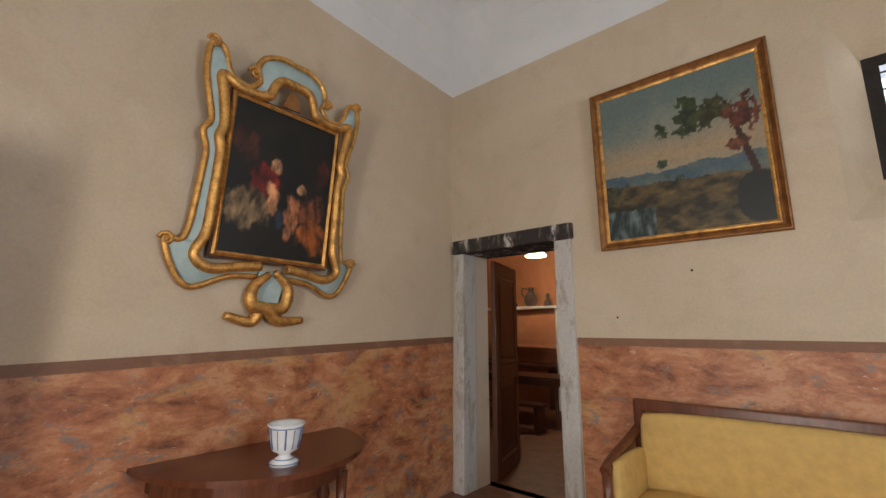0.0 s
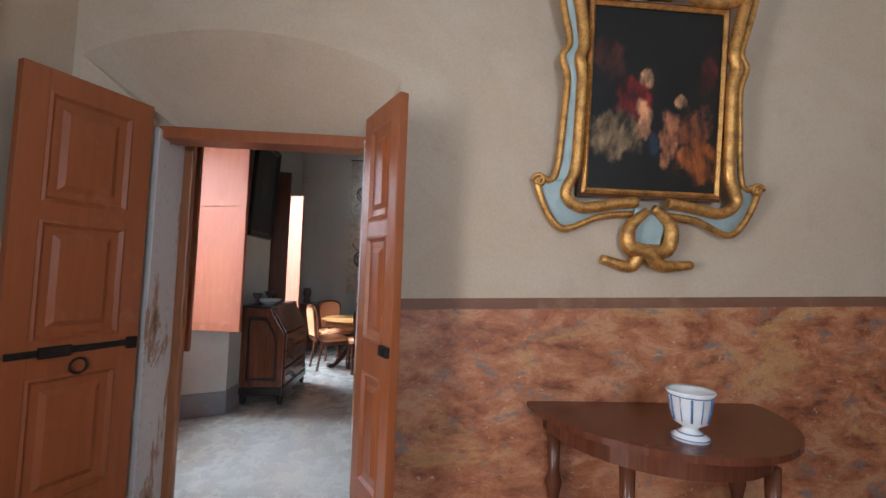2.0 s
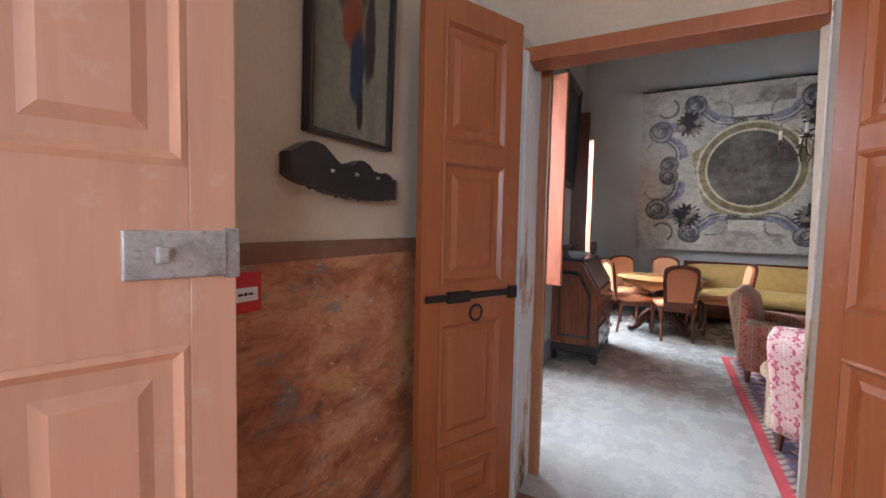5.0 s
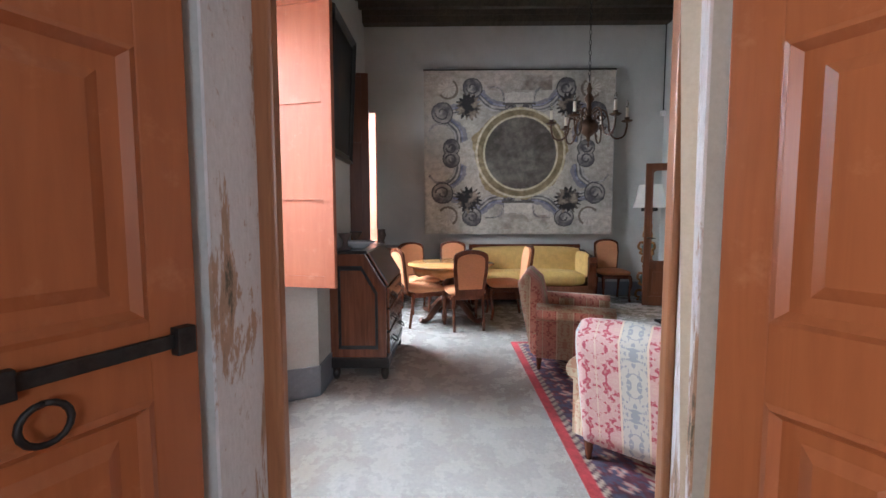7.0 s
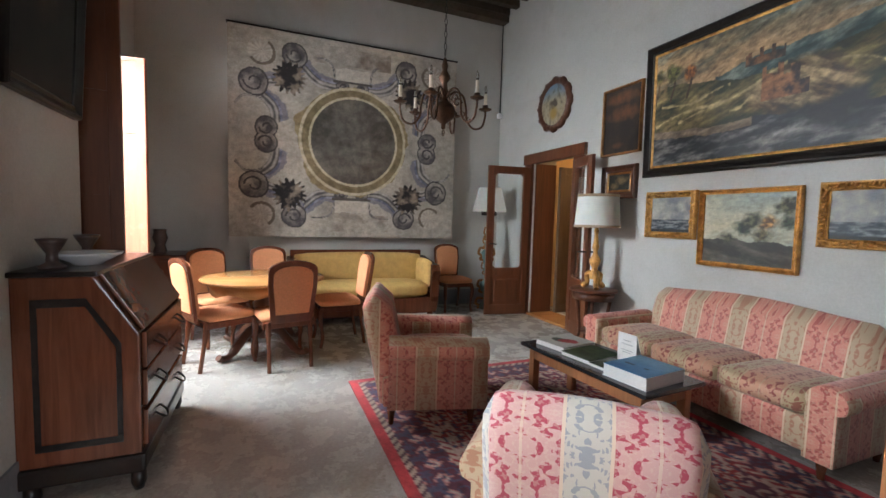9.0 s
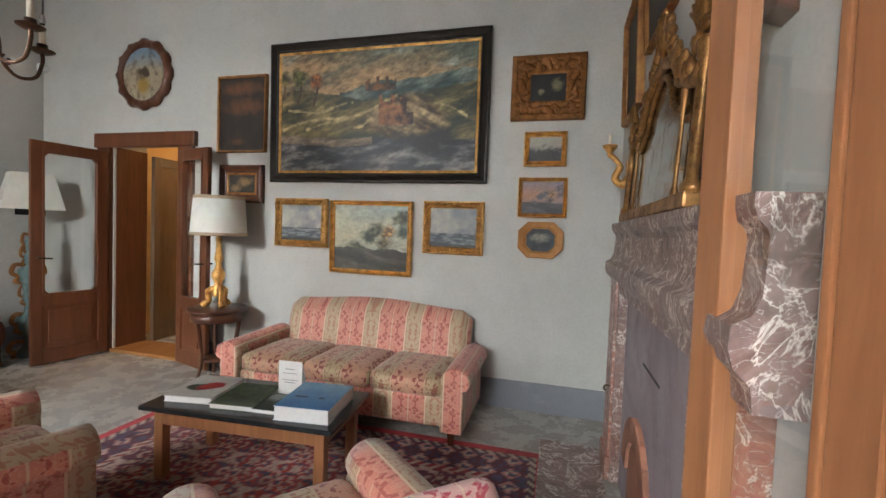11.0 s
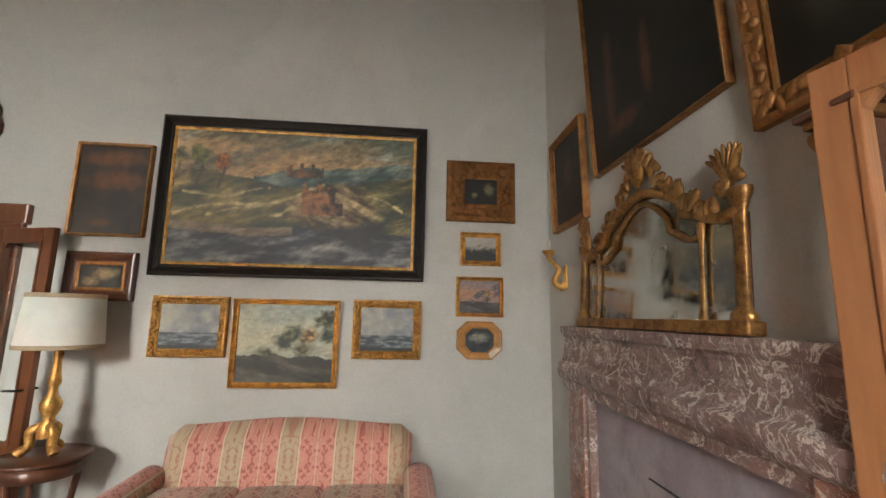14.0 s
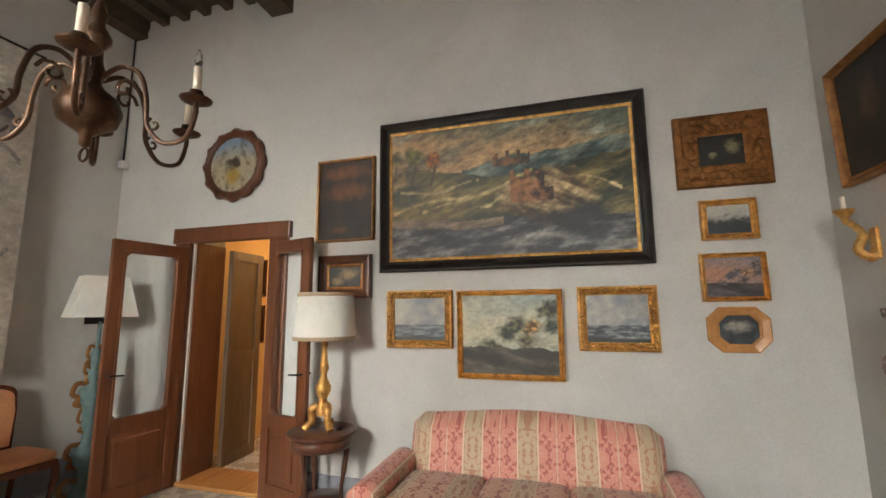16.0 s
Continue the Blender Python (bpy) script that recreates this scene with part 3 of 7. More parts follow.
def panel_leaf(name, width, height, thick, mat, fields, stile=0.09, label="", parent=None, raised=True):
    """A panelled leaf, hinged at x = 0, its face in the xz plane; fields are (z0, z1) of its panels."""
    zs = [0.0] + [z for f in fields for z in f] + [height]
    leaf = new(name)
    leaf.empty_display_size = 0.1
    for x in (0, width - stile):
        part("stile", boxes((x, x + stile, -thick / 2, thick / 2, 0, height), bevel=0.004), mat, leaf)
    for a, b in zip(zs[::2], zs[1::2]):
        part("rail", boxes((stile, width - stile, -thick / 2 + 0.001, thick / 2 - 0.001, a, b)), mat, leaf)
    for z0, z1 in fields:
        bm = bmesh.new()
        box(bm, stile, width - stile, -thick * 0.2, thick * 0.2, z0, z1)
        panel = part("panel", bm, mat, leaf)
        if raised:
            g = 0.012
            for s in (-1, 1):
                bm = bmesh.new()
                x0, x1 = stile, width - stile
                rings = []
                for ins, d in ((0.0, 0.5), (0.012, 0.62), (0.028, 0.25), (0.06, 0.22), (0.085, 0.5), (0.12, 0.5)):
                    if x1 - x0 - 2 * ins < 0.04 or z1 - z0 - 2 * ins < 0.04:
                        break
                    y = s * thick * d
                    rings.append([bm.verts.new(p) for p in ((x0 + ins, y, z0 + ins), (x1 - ins, y, z0 + ins), (x1 - ins, y, z1 - ins), (x0 + ins, y, z1 - ins))])
                for a, b in zip(rings, rings[1:]):
                    for i in range(4):
                        bm.faces.new((a[i], a[(i + 1) % 4], b[(i + 1) % 4], b[i]))
                bm.faces.new(rings[-1])
                part("moulding", bm, mat, panel)
    return leaf


def hang(hinge, free, z):
    """The pose of a leaf whose hinge and free edge stand over those points."""
    a = math.degrees(math.atan2(free[1] - hinge[1], free[0] - hinge[0]))
    return pose(hinge[0], hinge[1], z, 0, 0, a)


def shutter(hinge, free, z0, z1, name_label, SHUTTER=SHUTTER):
    w = math.dist(hinge, free)
    h = z1 - z0
    n = max(3, round(h / 0.62))
    step = h / n
    fields = [(i * step + 0.08, (i + 1) * step - 0.035) for i in range(n)]
    ob = panel_leaf("window_shutter", w, h, 0.04, SHUTTER, fields, 0.075, raised=False)
    ob.matrix_world = hang(hinge, free, z0)
    tagged(ob, name_label, "shutter", "interior window shutters")
    part("latch", boxes((w - 0.05, w - 0.015, 0.02, 0.035, h * 0.5, h * 0.5 + 0.12), bevel=0.004), IRON, ob, "black iron latch")
    return ob


shutter((-4.70, -1.95), (-4.56, -1.335), 0.885, 2.78, "orange painted panelled window shutter folded open in daylight")
shutter((-3.52, -1.97), (-3.56, -1.31), 0.885, 2.78, "orange brown panelled window shutter standing open in shade")
shutter((-7.66, -2.0), (-7.56, -1.56), 0.82, 2.75, "orange painted panelled window shutter folded open in daylight")
# dark chestnut in place of the orange paint: this leaf's shade lies in its colour
shutter((-6.28, -1.98), (-6.32, -1.43), 0.82, 2.86, "tall window shutter standing open, its shade put into a dark red brown colour", DARK_CHESTNUT)


def window(name, x0, x1, z0, z1, y):
    root = tagged(new(name), "white painted casement window with glass panes", kind="structure")
    mid = (x0 + x1) / 2
    f = 0.05
    bm = boxes((x0, x1, y, y + 0.05, z0, z0 + f), (x0, x1, y, y + 0.05, z1 - f, z1), (x0, x0 + f, y, y + 0.05, z0 + f, z1 - f),
               (x1 - f, x1, y, y + 0.05, z0 + f, z1 - f), (mid - 0.04, mid + 0.04, y, y + 0.05, z0 + f, z1 - f))
    part("window_frame", bm, SHUTTER, root)
    part("window_sill", boxes((x0, x1, y + 0.05, -2.02, z0 - 0.02, z0 + 0.015), bevel=0.004), STONE, root)
    h = (z1 - z0 - 2 * f) / 3
    for a, b in ((x0 + f, mid - 0.04), (mid + 0.04, x1 - f)):
        for i in range(3):
            p = part("pane", boxes((a, b, y + 0.02, y + 0.024, z0 + f + i * h + 0.012, z0 + f + (i + 1) * h - 0.012)), GLASS, root)
            p.visible_shadow = False
            part("glazing_bar", boxes((a, b, y + 0.01, y + 0.04, z0 + f + i * h - 0.012, z0 + f + i * h + 0.012)), SHUTTER, root)
    return root


window("window_1", -4.62, -3.55, 0.92, 2.75, -2.3)
window("window_2", -7.6, -6.35, 0.92, 3.1, -2.3)

# double doors towards the entrance room
for hinge, free, lab, fl in (((-2.67, -1.16), (-2.16, -1.40), "red brown panelled door leaf with iron bolt standing open", 1), ((-2.67, 0.03), (-2.26, 0.235), "red brown panelled door leaf with small lock standing open", -1)):
    w = math.dist(hinge, free)
    F = [(0.1, 0.33), (0.42, 0.98), (1.14, 1.68), (1.76, 2.26)]
    ob = panel_leaf("door_leaf", w, 2.36, 0.045, DOOR, F, 0.1, lab)
    ob.matrix_world = hang(hinge, free, 0.015)
    tagged(ob, lab, "door", "double doors to the drawing room")
    s = -0.026 * fl
    if fl == 1:
        bm = bmesh.new()
        box(bm, 0.02, w - 0.02, 0.022, 0.036, 1.075, 1.105, bevel=0.004)
        box(bm, 0.02, 0.06, 0.022, 0.05, 1.06, 1.12, bevel=0.004)
        box(bm, w * 0.55, w * 0.55 + 0.12, 0.022, 0.046, 1.065, 1.115, bevel=0.004)
        part("bolt", bm, IRON, ob, "long black iron bolt")
        ring = [(w * 0.5 + 0.035 * math.sin(a), 0.05, 1.05 - 0.035 + 0.035 * math.cos(a)) for a in (2 * math.pi * i / 16 for i in range(17))]
        part("ring", tube(ring, 0.006, 6), IRON, ob, "iron pull ring")
    else:
        bm = bmesh.new()
        box(bm, w - 0.1, w - 0.005, -0.045, -0.022, 1.1, 1.15, bevel=0.005)
        box(bm, w - 0.06, w - 0.03, -0.06, -0.045, 1.11, 1.14, bevel=0.003)
        part("lock", bm, IRON, ob, "small black lock")


def glazed_leaf(hinge, free, h, lab, handle=True, group="glazed doors", CHESTNUT=CHESTNUT):
    w = math.dist(hinge, free)
    ob = thing("glazed_door", hang(hinge, free, 0.02), lab, "door", group)
    t, s = 0.021, 0.085
    bm = boxes((0, s, -t, t, 0, h), (w - s, w, -t, t, 0, h), bevel=0.006)
    part("stile", bm, CHESTNUT, ob)
    bm = boxes((s, w - s, -t, t, 0, 0.14), (s, w - s, -t, t, 0.56, 0.66), (s, w - s, -t, t, h - 0.09, h), bevel=0.004)
    part("rail", bm, CHESTNUT, ob)
    bm = bmesh.new()
    for x in (s, w - s - 0.018):
        box(bm, x, x + 0.018, -t - 0.006, t + 0.006, 0.66, h - 0.09, bevel=0.004)
    for z in (0.66, h - 0.108):
        box(bm, s + 0.018, w - s - 0.018, -t - 0.006, t + 0.006, z, z + 0.018, bevel=0.004)
    for cx, sx in ((s + 0.018, 1), (w - s - 0.018, -1)):
        for cz, sz in ((0.678, 1), (h - 0.108, -1)):
            tri = prism([(cx, cz), (cx + sx * 0.035, cz), (cx, cz + sz * 0.035)], -t, t)
            merge(bm, tri)
    part("bead", bm, CHESTNUT, ob)
    p = part("pane", boxes((s, w - s, -0.002, 0.002, 0.66, h - 0.09)), GLASS, ob, "clear glass pane")
    p.visible_shadow = False
    part("panel", boxes((s, w - s, -0.008, 0.008, 0.14, 0.56)), CHESTNUT, ob)
    part("field", boxes((s + 0.05, w - s - 0.05, -0.017, 0.017, 0.19, 0.51), bevel=0.007), CHESTNUT, ob)
    if handle:
        for sg in (-1, 1):
            part("handle", tube([(w - s / 2, sg * t, 1.02), (w - s / 2, sg * 0.065, 1.02), (w - s / 2 - 0.03, sg * 0.07, 1.02), (w - s / 2 - 0.1, sg * 0.068, 1.015)], 0.008, 8), IRON, ob, "black lever handle")
    return ob


glazed_leaf((-3.025, 0.17), (-3.125, 0.60), 2.2, "chestnut glazed door leaf folded open beside the fireplace", False)
glazed_leaf((-3.075, -1.17), (-3.14, -1.68), 2.2, "chestnut glazed door leaf folded open beside the window", True)
glazed_leaf((-8.07, 2.97), (-8.165, 2.34), 2.12, "dark chestnut glazed door leaf standing open at the corridor", CHESTNUT=DARK_CHESTNUT)
glazed_leaf((-7.12, 2.97), (-6.62, 2.83), 2.12, "dark chestnut glazed door leaf folded back against the wall", CHESTNUT=DARK_CHESTNUT)

# corridor doorway
bm = bmesh.new()
box(bm, -8.25, -8.07, 2.99, 3.05, 0, 2.22, bevel=0.008)
box(bm, -7.17, -6.99, 2.99, 3.05, 0, 2.22, bevel=0.008)
box(bm, -8.28, -6.96, 2.98, 3.05, 2.19, 2.34, bevel=0.012)
box(bm, -8.09, -8.04, 3.05, 3.4, 0, 2.2)
box(bm, -7.2, -7.15, 3.05, 3.4, 0, 2.2)
structure("trim_corridor_frame", bm, DARK_CHESTNUT, "dark moulded chestnut door frame")
structure("trim_threshold", boxes((-8.1, -7.14, 3.0, 3.42, 0.0, 0.035), bevel=0.008), HONEY, "worn wooden threshold")
structure("floor_3", boxes((-9.4, -6.2, 3.4, 7.0, -0.1, 0.02)), FLOOR, "grey corridor floor")
wall("wall_corridor_west", "y", 3.4, 7.0, 0, 3, -8.6, -8.4, [], CORRIDOR_WALL, "yellow ochre corridor wall")
wall("wall_corridor_east", "y", 3.4, 7.0, 0, 3, -6.9, -6.7, [], CORRIDOR_WALL, "yellow ochre corridor wall")
wall("wall_corridor_north", "x", -8.6, -6.7, 0, 3, 6.6, 6.8, [], CORRIDOR_WALL, "yellow ochre corridor wall")
structure("ceiling_corridor", boxes((-8.6, -6.7, 3.4, 6.8, 3.0, 3.1)), WHITE_WALL, "white corridor ceiling")
ob = panel_leaf("inner_door", 0.5, 2.15, 0.05, OLIVE_WOOD, [(0.12, 0.95), (1.1, 2.05)], 0.09, raised=False)
ob.matrix_world = hang((-7.99, 3.43), (-8.02, 3.93), 0.02)
tagged(ob, "olive brown wooden inner door leaf standing open", "door")

# garden door leaf in the entrance room, its bright daylight put into a paler paint
ob = panel_leaf("garden_door_leaf", 0.46, 2.75, 0.045, SUNLIT_DOOR, [(0.25, 1.16), (1.5, 2.02), (2.14, 2.62)], 0.085)
ob.matrix_world = hang((-0.80, -1.45), (-1.20, -1.30), 0.02)
tagged(ob, "orange panelled garden door leaf folded open, its daylight put into a pale colour", "door")
bm = bmesh.new()
for sg in (-1, 1):
    box(bm, 0.27, 0.44, sg * 0.022 if sg > 0 else -0.034, 0.034 if sg > 0 else -0.022, 1.29, 1.38, bevel=0.004)
    box(bm, 0.32, 0.34, sg * 0.034 if sg > 0 else -0.05, 0.05 if sg > 0 else -0.034, 1.32, 1.35, bevel=0.003)
box(bm, 0.435, 0.465, -0.03, 0.03, 1.285, 1.385, bevel=0.003)
part("lock_plate", bm, STEEL, ob, "worn steel lock plate")

# high grille window of the entrance room
bm = bmesh.new()
A = [(0.42, 2.2), (1.65, 2.2), (1.65, 3.65), (0.42, 3.65)]
B = [(0.62, 2.5), (1.35, 2.5), (1.35, 3.35), (0.62, 3.35)]
va = [bm.verts.new((x, YN - 0.001, z)) for x, z in A]
vb = [bm.verts.new((x, YN + 0.3, z)) for x, z in B]
for i in range(4):
    j = (i + 1) % 4
    bm.faces.new((va[i], va[j], vb[j], vb[i]))
structure("wall_window_splay", bm, OCHRE_WALL, "splayed plaster window niche")
root = tagged(new("window_3"), "small leaded grille window in a splayed niche", kind="structure")
part("window_frame", boxes((0.62, 1.35, YN + 0.3, YN + 0.34, 2.5, 2.56), (0.62, 1.35, YN + 0.3, YN + 0.34, 3.29, 3.35), (0.62, 0.7, YN + 0.3, YN + 0.34, 2.56, 3.29), (1.29, 1.35, YN + 0.3, YN + 0.34, 2.56, 3.29)), EBONY, root)
for i in range(5):
    part("bar", boxes((0.70 + i * 0.11 + 0.05, 0.70 + i * 0.11 + 0.06, YN + 0.31, YN + 0.32, 2.56, 3.29)), IRON, root)
for i in range(6):
    part("bar", boxes((0.7, 1.29, YN + 0.3, YN + 0.31, 2.62 + i * 0.12, 2.63 + i * 0.12)), IRON, root)
p = part("pane", boxes((0.7, 1.29, YN + 0.33, YN + 0.335, 2.56, 3.29)), GLASS, root)
p.visible_shadow = False

# ---- pantry beyond the low doorway ----
structure("floor_4", boxes((-6.3, 0.5, 4.1, 9.2, -0.1, 0.0)), COTTO, "dark red terracotta pantry floor")
wall("wall_pantry_north", "x", -6.3, 0.5, 0, 3.6, 8.9, 9.1, [], TERRACOTTA_WALL, "terracotta pink plaster wall")
wall("wall_pantry_west", "y", 4.1, 8.9, 0, 3.6, -6.4, -6.3, [], TERRACOTTA_WALL, "terracotta pink plaster wall")
wall("wall_pantry_east", "y", 4.1, 8.9, 0, 3.6, 0.4, 0.5, [], TERRACOTTA_WALL, "terracotta pink plaster wall")
structure("ceiling_pantry", boxes((-6.4, 0.5, 4.1, 9.1, 3.6, 3.7)), WHITE_WALL, "white pantry ceiling")
ob = panel_leaf("pantry_door", 0.85, 2.3, 0.05, WALNUT, [(0.15, 1.0), (1.15, 2.15)], 0.1)
ob.matrix_world = hang((-2.5, 4.18), (-2.72, 4.98), 0.015)
tagged(ob, "dark wooden pantry door standing open", "door")
# hooded hearth with shelf
ob = thing("pantry_hearth", pose(-4.75, 8.9, 0), "white and terracotta plaster hearth hood with shelf", "hearth")
part("hood", boxes((-1.3, 0.9, -0.45, 0.0, 1.2, 2.0)), TERRACOTTA_WALL, ob)
part("mantel_shelf", boxes((-1.4, 1.05, -0.55, 0.0, 2.0, 2.06), bevel=0.01), WHITE_WALL, ob)
part("side_wall", boxes((0.9, 1.05, -0.5, 0.0, 0.0, 2.0)), WHITE_WALL, ob)
part("bench", boxes((-1.3, 0.9, -0.6, -0.02, 0.78, 0.86), (-1.2, -1.1, -0.5, -0.1, 0, 0.78), (0.7, 0.8, -0.5, -0.1, 0, 0.78)), WALNUT, ob)


def lathe_thing(name, x, y, z, profile, mat, label, category, group="", segs=20):
    ob = part(name, lathe(profile, segs), mat)
    ob.matrix_world = pose(x, y, z)
    return tagged(ob, label, category, group)


JUG = plain("dark_glazed_clay", (0.09, 0.06, 0.05), 0.3, 0.4, 12)
lathe_thing("jar", -5.0, 8.6, 2.06, [(0, 0), (0.11, 0.0), (0.14, 0.06), (0.1, 0.12), (0.08, 0.16), (0.12, 0.21), (0.1, 0.2), (0.0, 0.18)], JUG, "squat dark glazed jar on the hearth shelf", "jar")
jug = thing("jug", pose(-4.5, 8.6, 2.06), "tall dark glazed jug with handle on the hearth shelf", "jug")
part("body", lathe([(0, 0), (0.1, 0), (0.16, 0.12), (0.15, 0.22), (0.07, 0.32), (0.07, 0.38), (0.1, 0.42), (0.085, 0.42), (0, 0.36)], 20), JUG, jug)
part("handle", tube(curve_points([(-0.08, 0, 0.38), (-0.2, 0, 0.42), (-0.22, 0, 0.3), (-0.14, 0, 0.18)], 5), 0.018), JUG, jug)
lathe_thing("bottle", -4.1, 8.6, 2.06, [(0, 0), (0.08, 0), (0.09, 0.08), (0.04, 0.16), (0.035, 0.24), (0.05, 0.27), (0, 0.27)], JUG, "small dark glazed bottle on the hearth shelf", "bottle")
tb = thing("pantry_table", pose(-4.0, 7.4, 0), "long dark wooden pantry table", "table")
part("tabletop", boxes((-0.9, 0.9, -0.4, 0.4, 0.72, 0.77), bevel=0.008), WALNUT, tb)
part("apron", boxes((-0.8, 0.8, -0.33, 0.33, 0.62, 0.72)), WALNUT, tb)
for sx in (-0.76, 0.76):
    for sy in (-0.3, 0.3):
        part("leg", lathe([(0.035, 0), (0.03, 0.5), (0.04, 0.62)], 10, pose(sx, sy, 0)), WALNUT, tb)
bench = thing("pantry_bench", pose(-4.0, 6.6, 0), "low dark wooden bench before the table", "bench")
part("seat", boxes((-0.8, 0.8, -0.15, 0.15, 0.36, 0.41), bevel=0.008), WALNUT, bench)
for sx in (-0.7, 0.7):
    part("leg", boxes((sx - 0.03, sx + 0.03, -0.13, 0.13, 0, 0.36)), WALNUT, bench)
LAMP_GLOW = Nodes("lit_milk_glass")
LAMP_GLOW.bsdf.inputs["Emission Color"].default_value = (1.0, 0.85, 0.6, 1)
LAMP_GLOW.bsdf.inputs["Emission Strength"].default_value = 4.0
LAMP_GLOW = LAMP_GLOW.done((0.9, 0.85, 0.75), 0.3)
pl = thing("pendant_lamp", pose(-3.75, 7.5, 2.95), "lit pendant lamp with milk glass shade", "lamp")
part("shade", lathe([(0.05, 0.16), (0.1, 0.14), (0.2, 0.02), (0.2, 0.0), (0.19, 0.0), (0.09, 0.12), (0.04, 0.15)], 24), LAMP_GLOW, pl)
part("chain", tube([(0, 0, 0.15), (0, 0, 0.65)], 0.008), IRON, pl)
for a in range(3):
    c, s = math.cos(a * 2.1), math.sin(a * 2.1)
    part("bracket", tube(curve_points([(0.2 * c, 0.2 * s, 0.02), (0.27 * c, 0.27 * s, 0.15), (0.15 * c, 0.15 * s, 0.3), (0, 0, 0.33)], 5), 0.008), IRON, pl)
sh = thing("wall_rack", pose(-3.75, 8.86, 2.55), "small dark carved wall rack", "shelf")
part("back", boxes((-0.16, 0.16, 0, 0.03, -0.35, 0.3), bevel=0.01), WALNUT, sh)
part("shelf", boxes((-0.22, 0.22, -0.16, 0.0, 0.0, 0.03), bevel=0.008), WALNUT, sh)

# ---- textiles ----
RED_DAMASK = damask("striped_rose_damask", (0.6, 0.23, 0.17), (0.4, 0.09, 0.07), (0.48, 0.36, 0.23), (0.66, 0.5, 0.34), (0.4, 0.2, 0.12))
PALE_DAMASK = damask("faded_rose_damask_back", (0.6, 0.36, 0.33), (0.42, 0.05, 0.08), (0.55, 0.52, 0.45), (0.68, 0.55, 0.42), (0.32, 0.33, 0.35))
SEAT_DAMASK = damask("seat_damask", (0.52, 0.27, 0.17), (0.24, 0.045, 0.035), (0.44, 0.33, 0.19), (0.5, 0.36, 0.22), (0.28, 0.1, 0.06))
ORANGE_CLOTH = plain("orange_velvet", (0.62, 0.27, 0.12), 0.8, 0.12, 60, 0.15)
OCHRE_CLOTH = plain("ochre_cloth", (0.58, 0.38, 0.12), 0.75, 0.12, 14, 0.15)
PARCHMENT = plain("cream_lampshade", (0.8, 0.77, 0.68), 0.8, 0.06, 8, 0.05)
PARCHMENT.node_tree.nodes["Principled BSDF"].inputs["Subsurface Weight"].default_value = 0.1
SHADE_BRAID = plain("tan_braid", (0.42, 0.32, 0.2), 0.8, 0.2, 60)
PORCELAIN = plain("white_porcelain", (0.75, 0.76, 0.76), 0.15, 0.05, 10, 0.02)
BLUE_GLAZE = plain("blue_painted_glaze", (0.12, 0.2, 0.38), 0.15, 0.4, 20, 0.02)
WAX = plain("ivory_wax", (0.78, 0.72, 0.58), 0.5, 0.06, 20)
BLACK_SLATE = plain("black_slate_top", (0.02, 0.022, 0.025), 0.18, 0.3, 20, 0.03)
PAGES = plain("white_pages", (0.76, 0.75, 0.72), 0.8, 0.06, 80)


def uv_box(ob):
    """Box-projected UVs in metres: u across the stripes, v along them."""
    me = ob.data
    uv = me.uv_layers.new(name="cloth")
    for f in me.polygons:
        n = f.normal
        for li in f.loop_indices:
            x, y, z = me.vertices[me.loops[li].vertex_index].co
            if abs(n.x) > 0.75:
                uv.data[li].uv = (y, z)
            else:
                uv.data[li].uv = (x, z + y)
    return ob


def cushion(x0, x1, y0, y1, z0, z1, r, puff=0.0, n=9):
    """A soft block with rounded edges, its faces swelling by puff."""
    bm = bmesh.new()
    box(bm, x0, x1, y0, y1, z0, z1)
    bmesh.ops.subdivide_edges(bm, edges=list(bm.edges), cuts=n, use_grid_fill=True)
    c = Vector(((x0 + x1) / 2, (y0 + y1) / 2, (z0 + z1) / 2))
    h = Vector(((x1 - x0) / 2, (y1 - y0) / 2, (z1 - z0) / 2))
    for v in bm.verts:
        d = v.co - c
        inner = Vector([max(-(h[i] - min(r, h[i])), min(h[i] - min(r, h[i]), d[i])) for i in range(3)])
        o = d - inner
        rr = min(r, *h)
        if o.length > 1e-6:
            o = o.normalized() * rr if o.length > rr else o
        q = inner + o
        w = [1 - min(1, abs(d[i]) / h[i]) ** 2 for i in range(3)]
        for i in range(3):
            if abs(abs(d[i]) - h[i]) < 1e-4:
                q[i] += math.copysign(puff * w[(i + 1) % 3] * w[(i + 2) % 3], d[i])
        v.co = c + q
    for f in bm.faces:
        f.smooth = True
    return bm


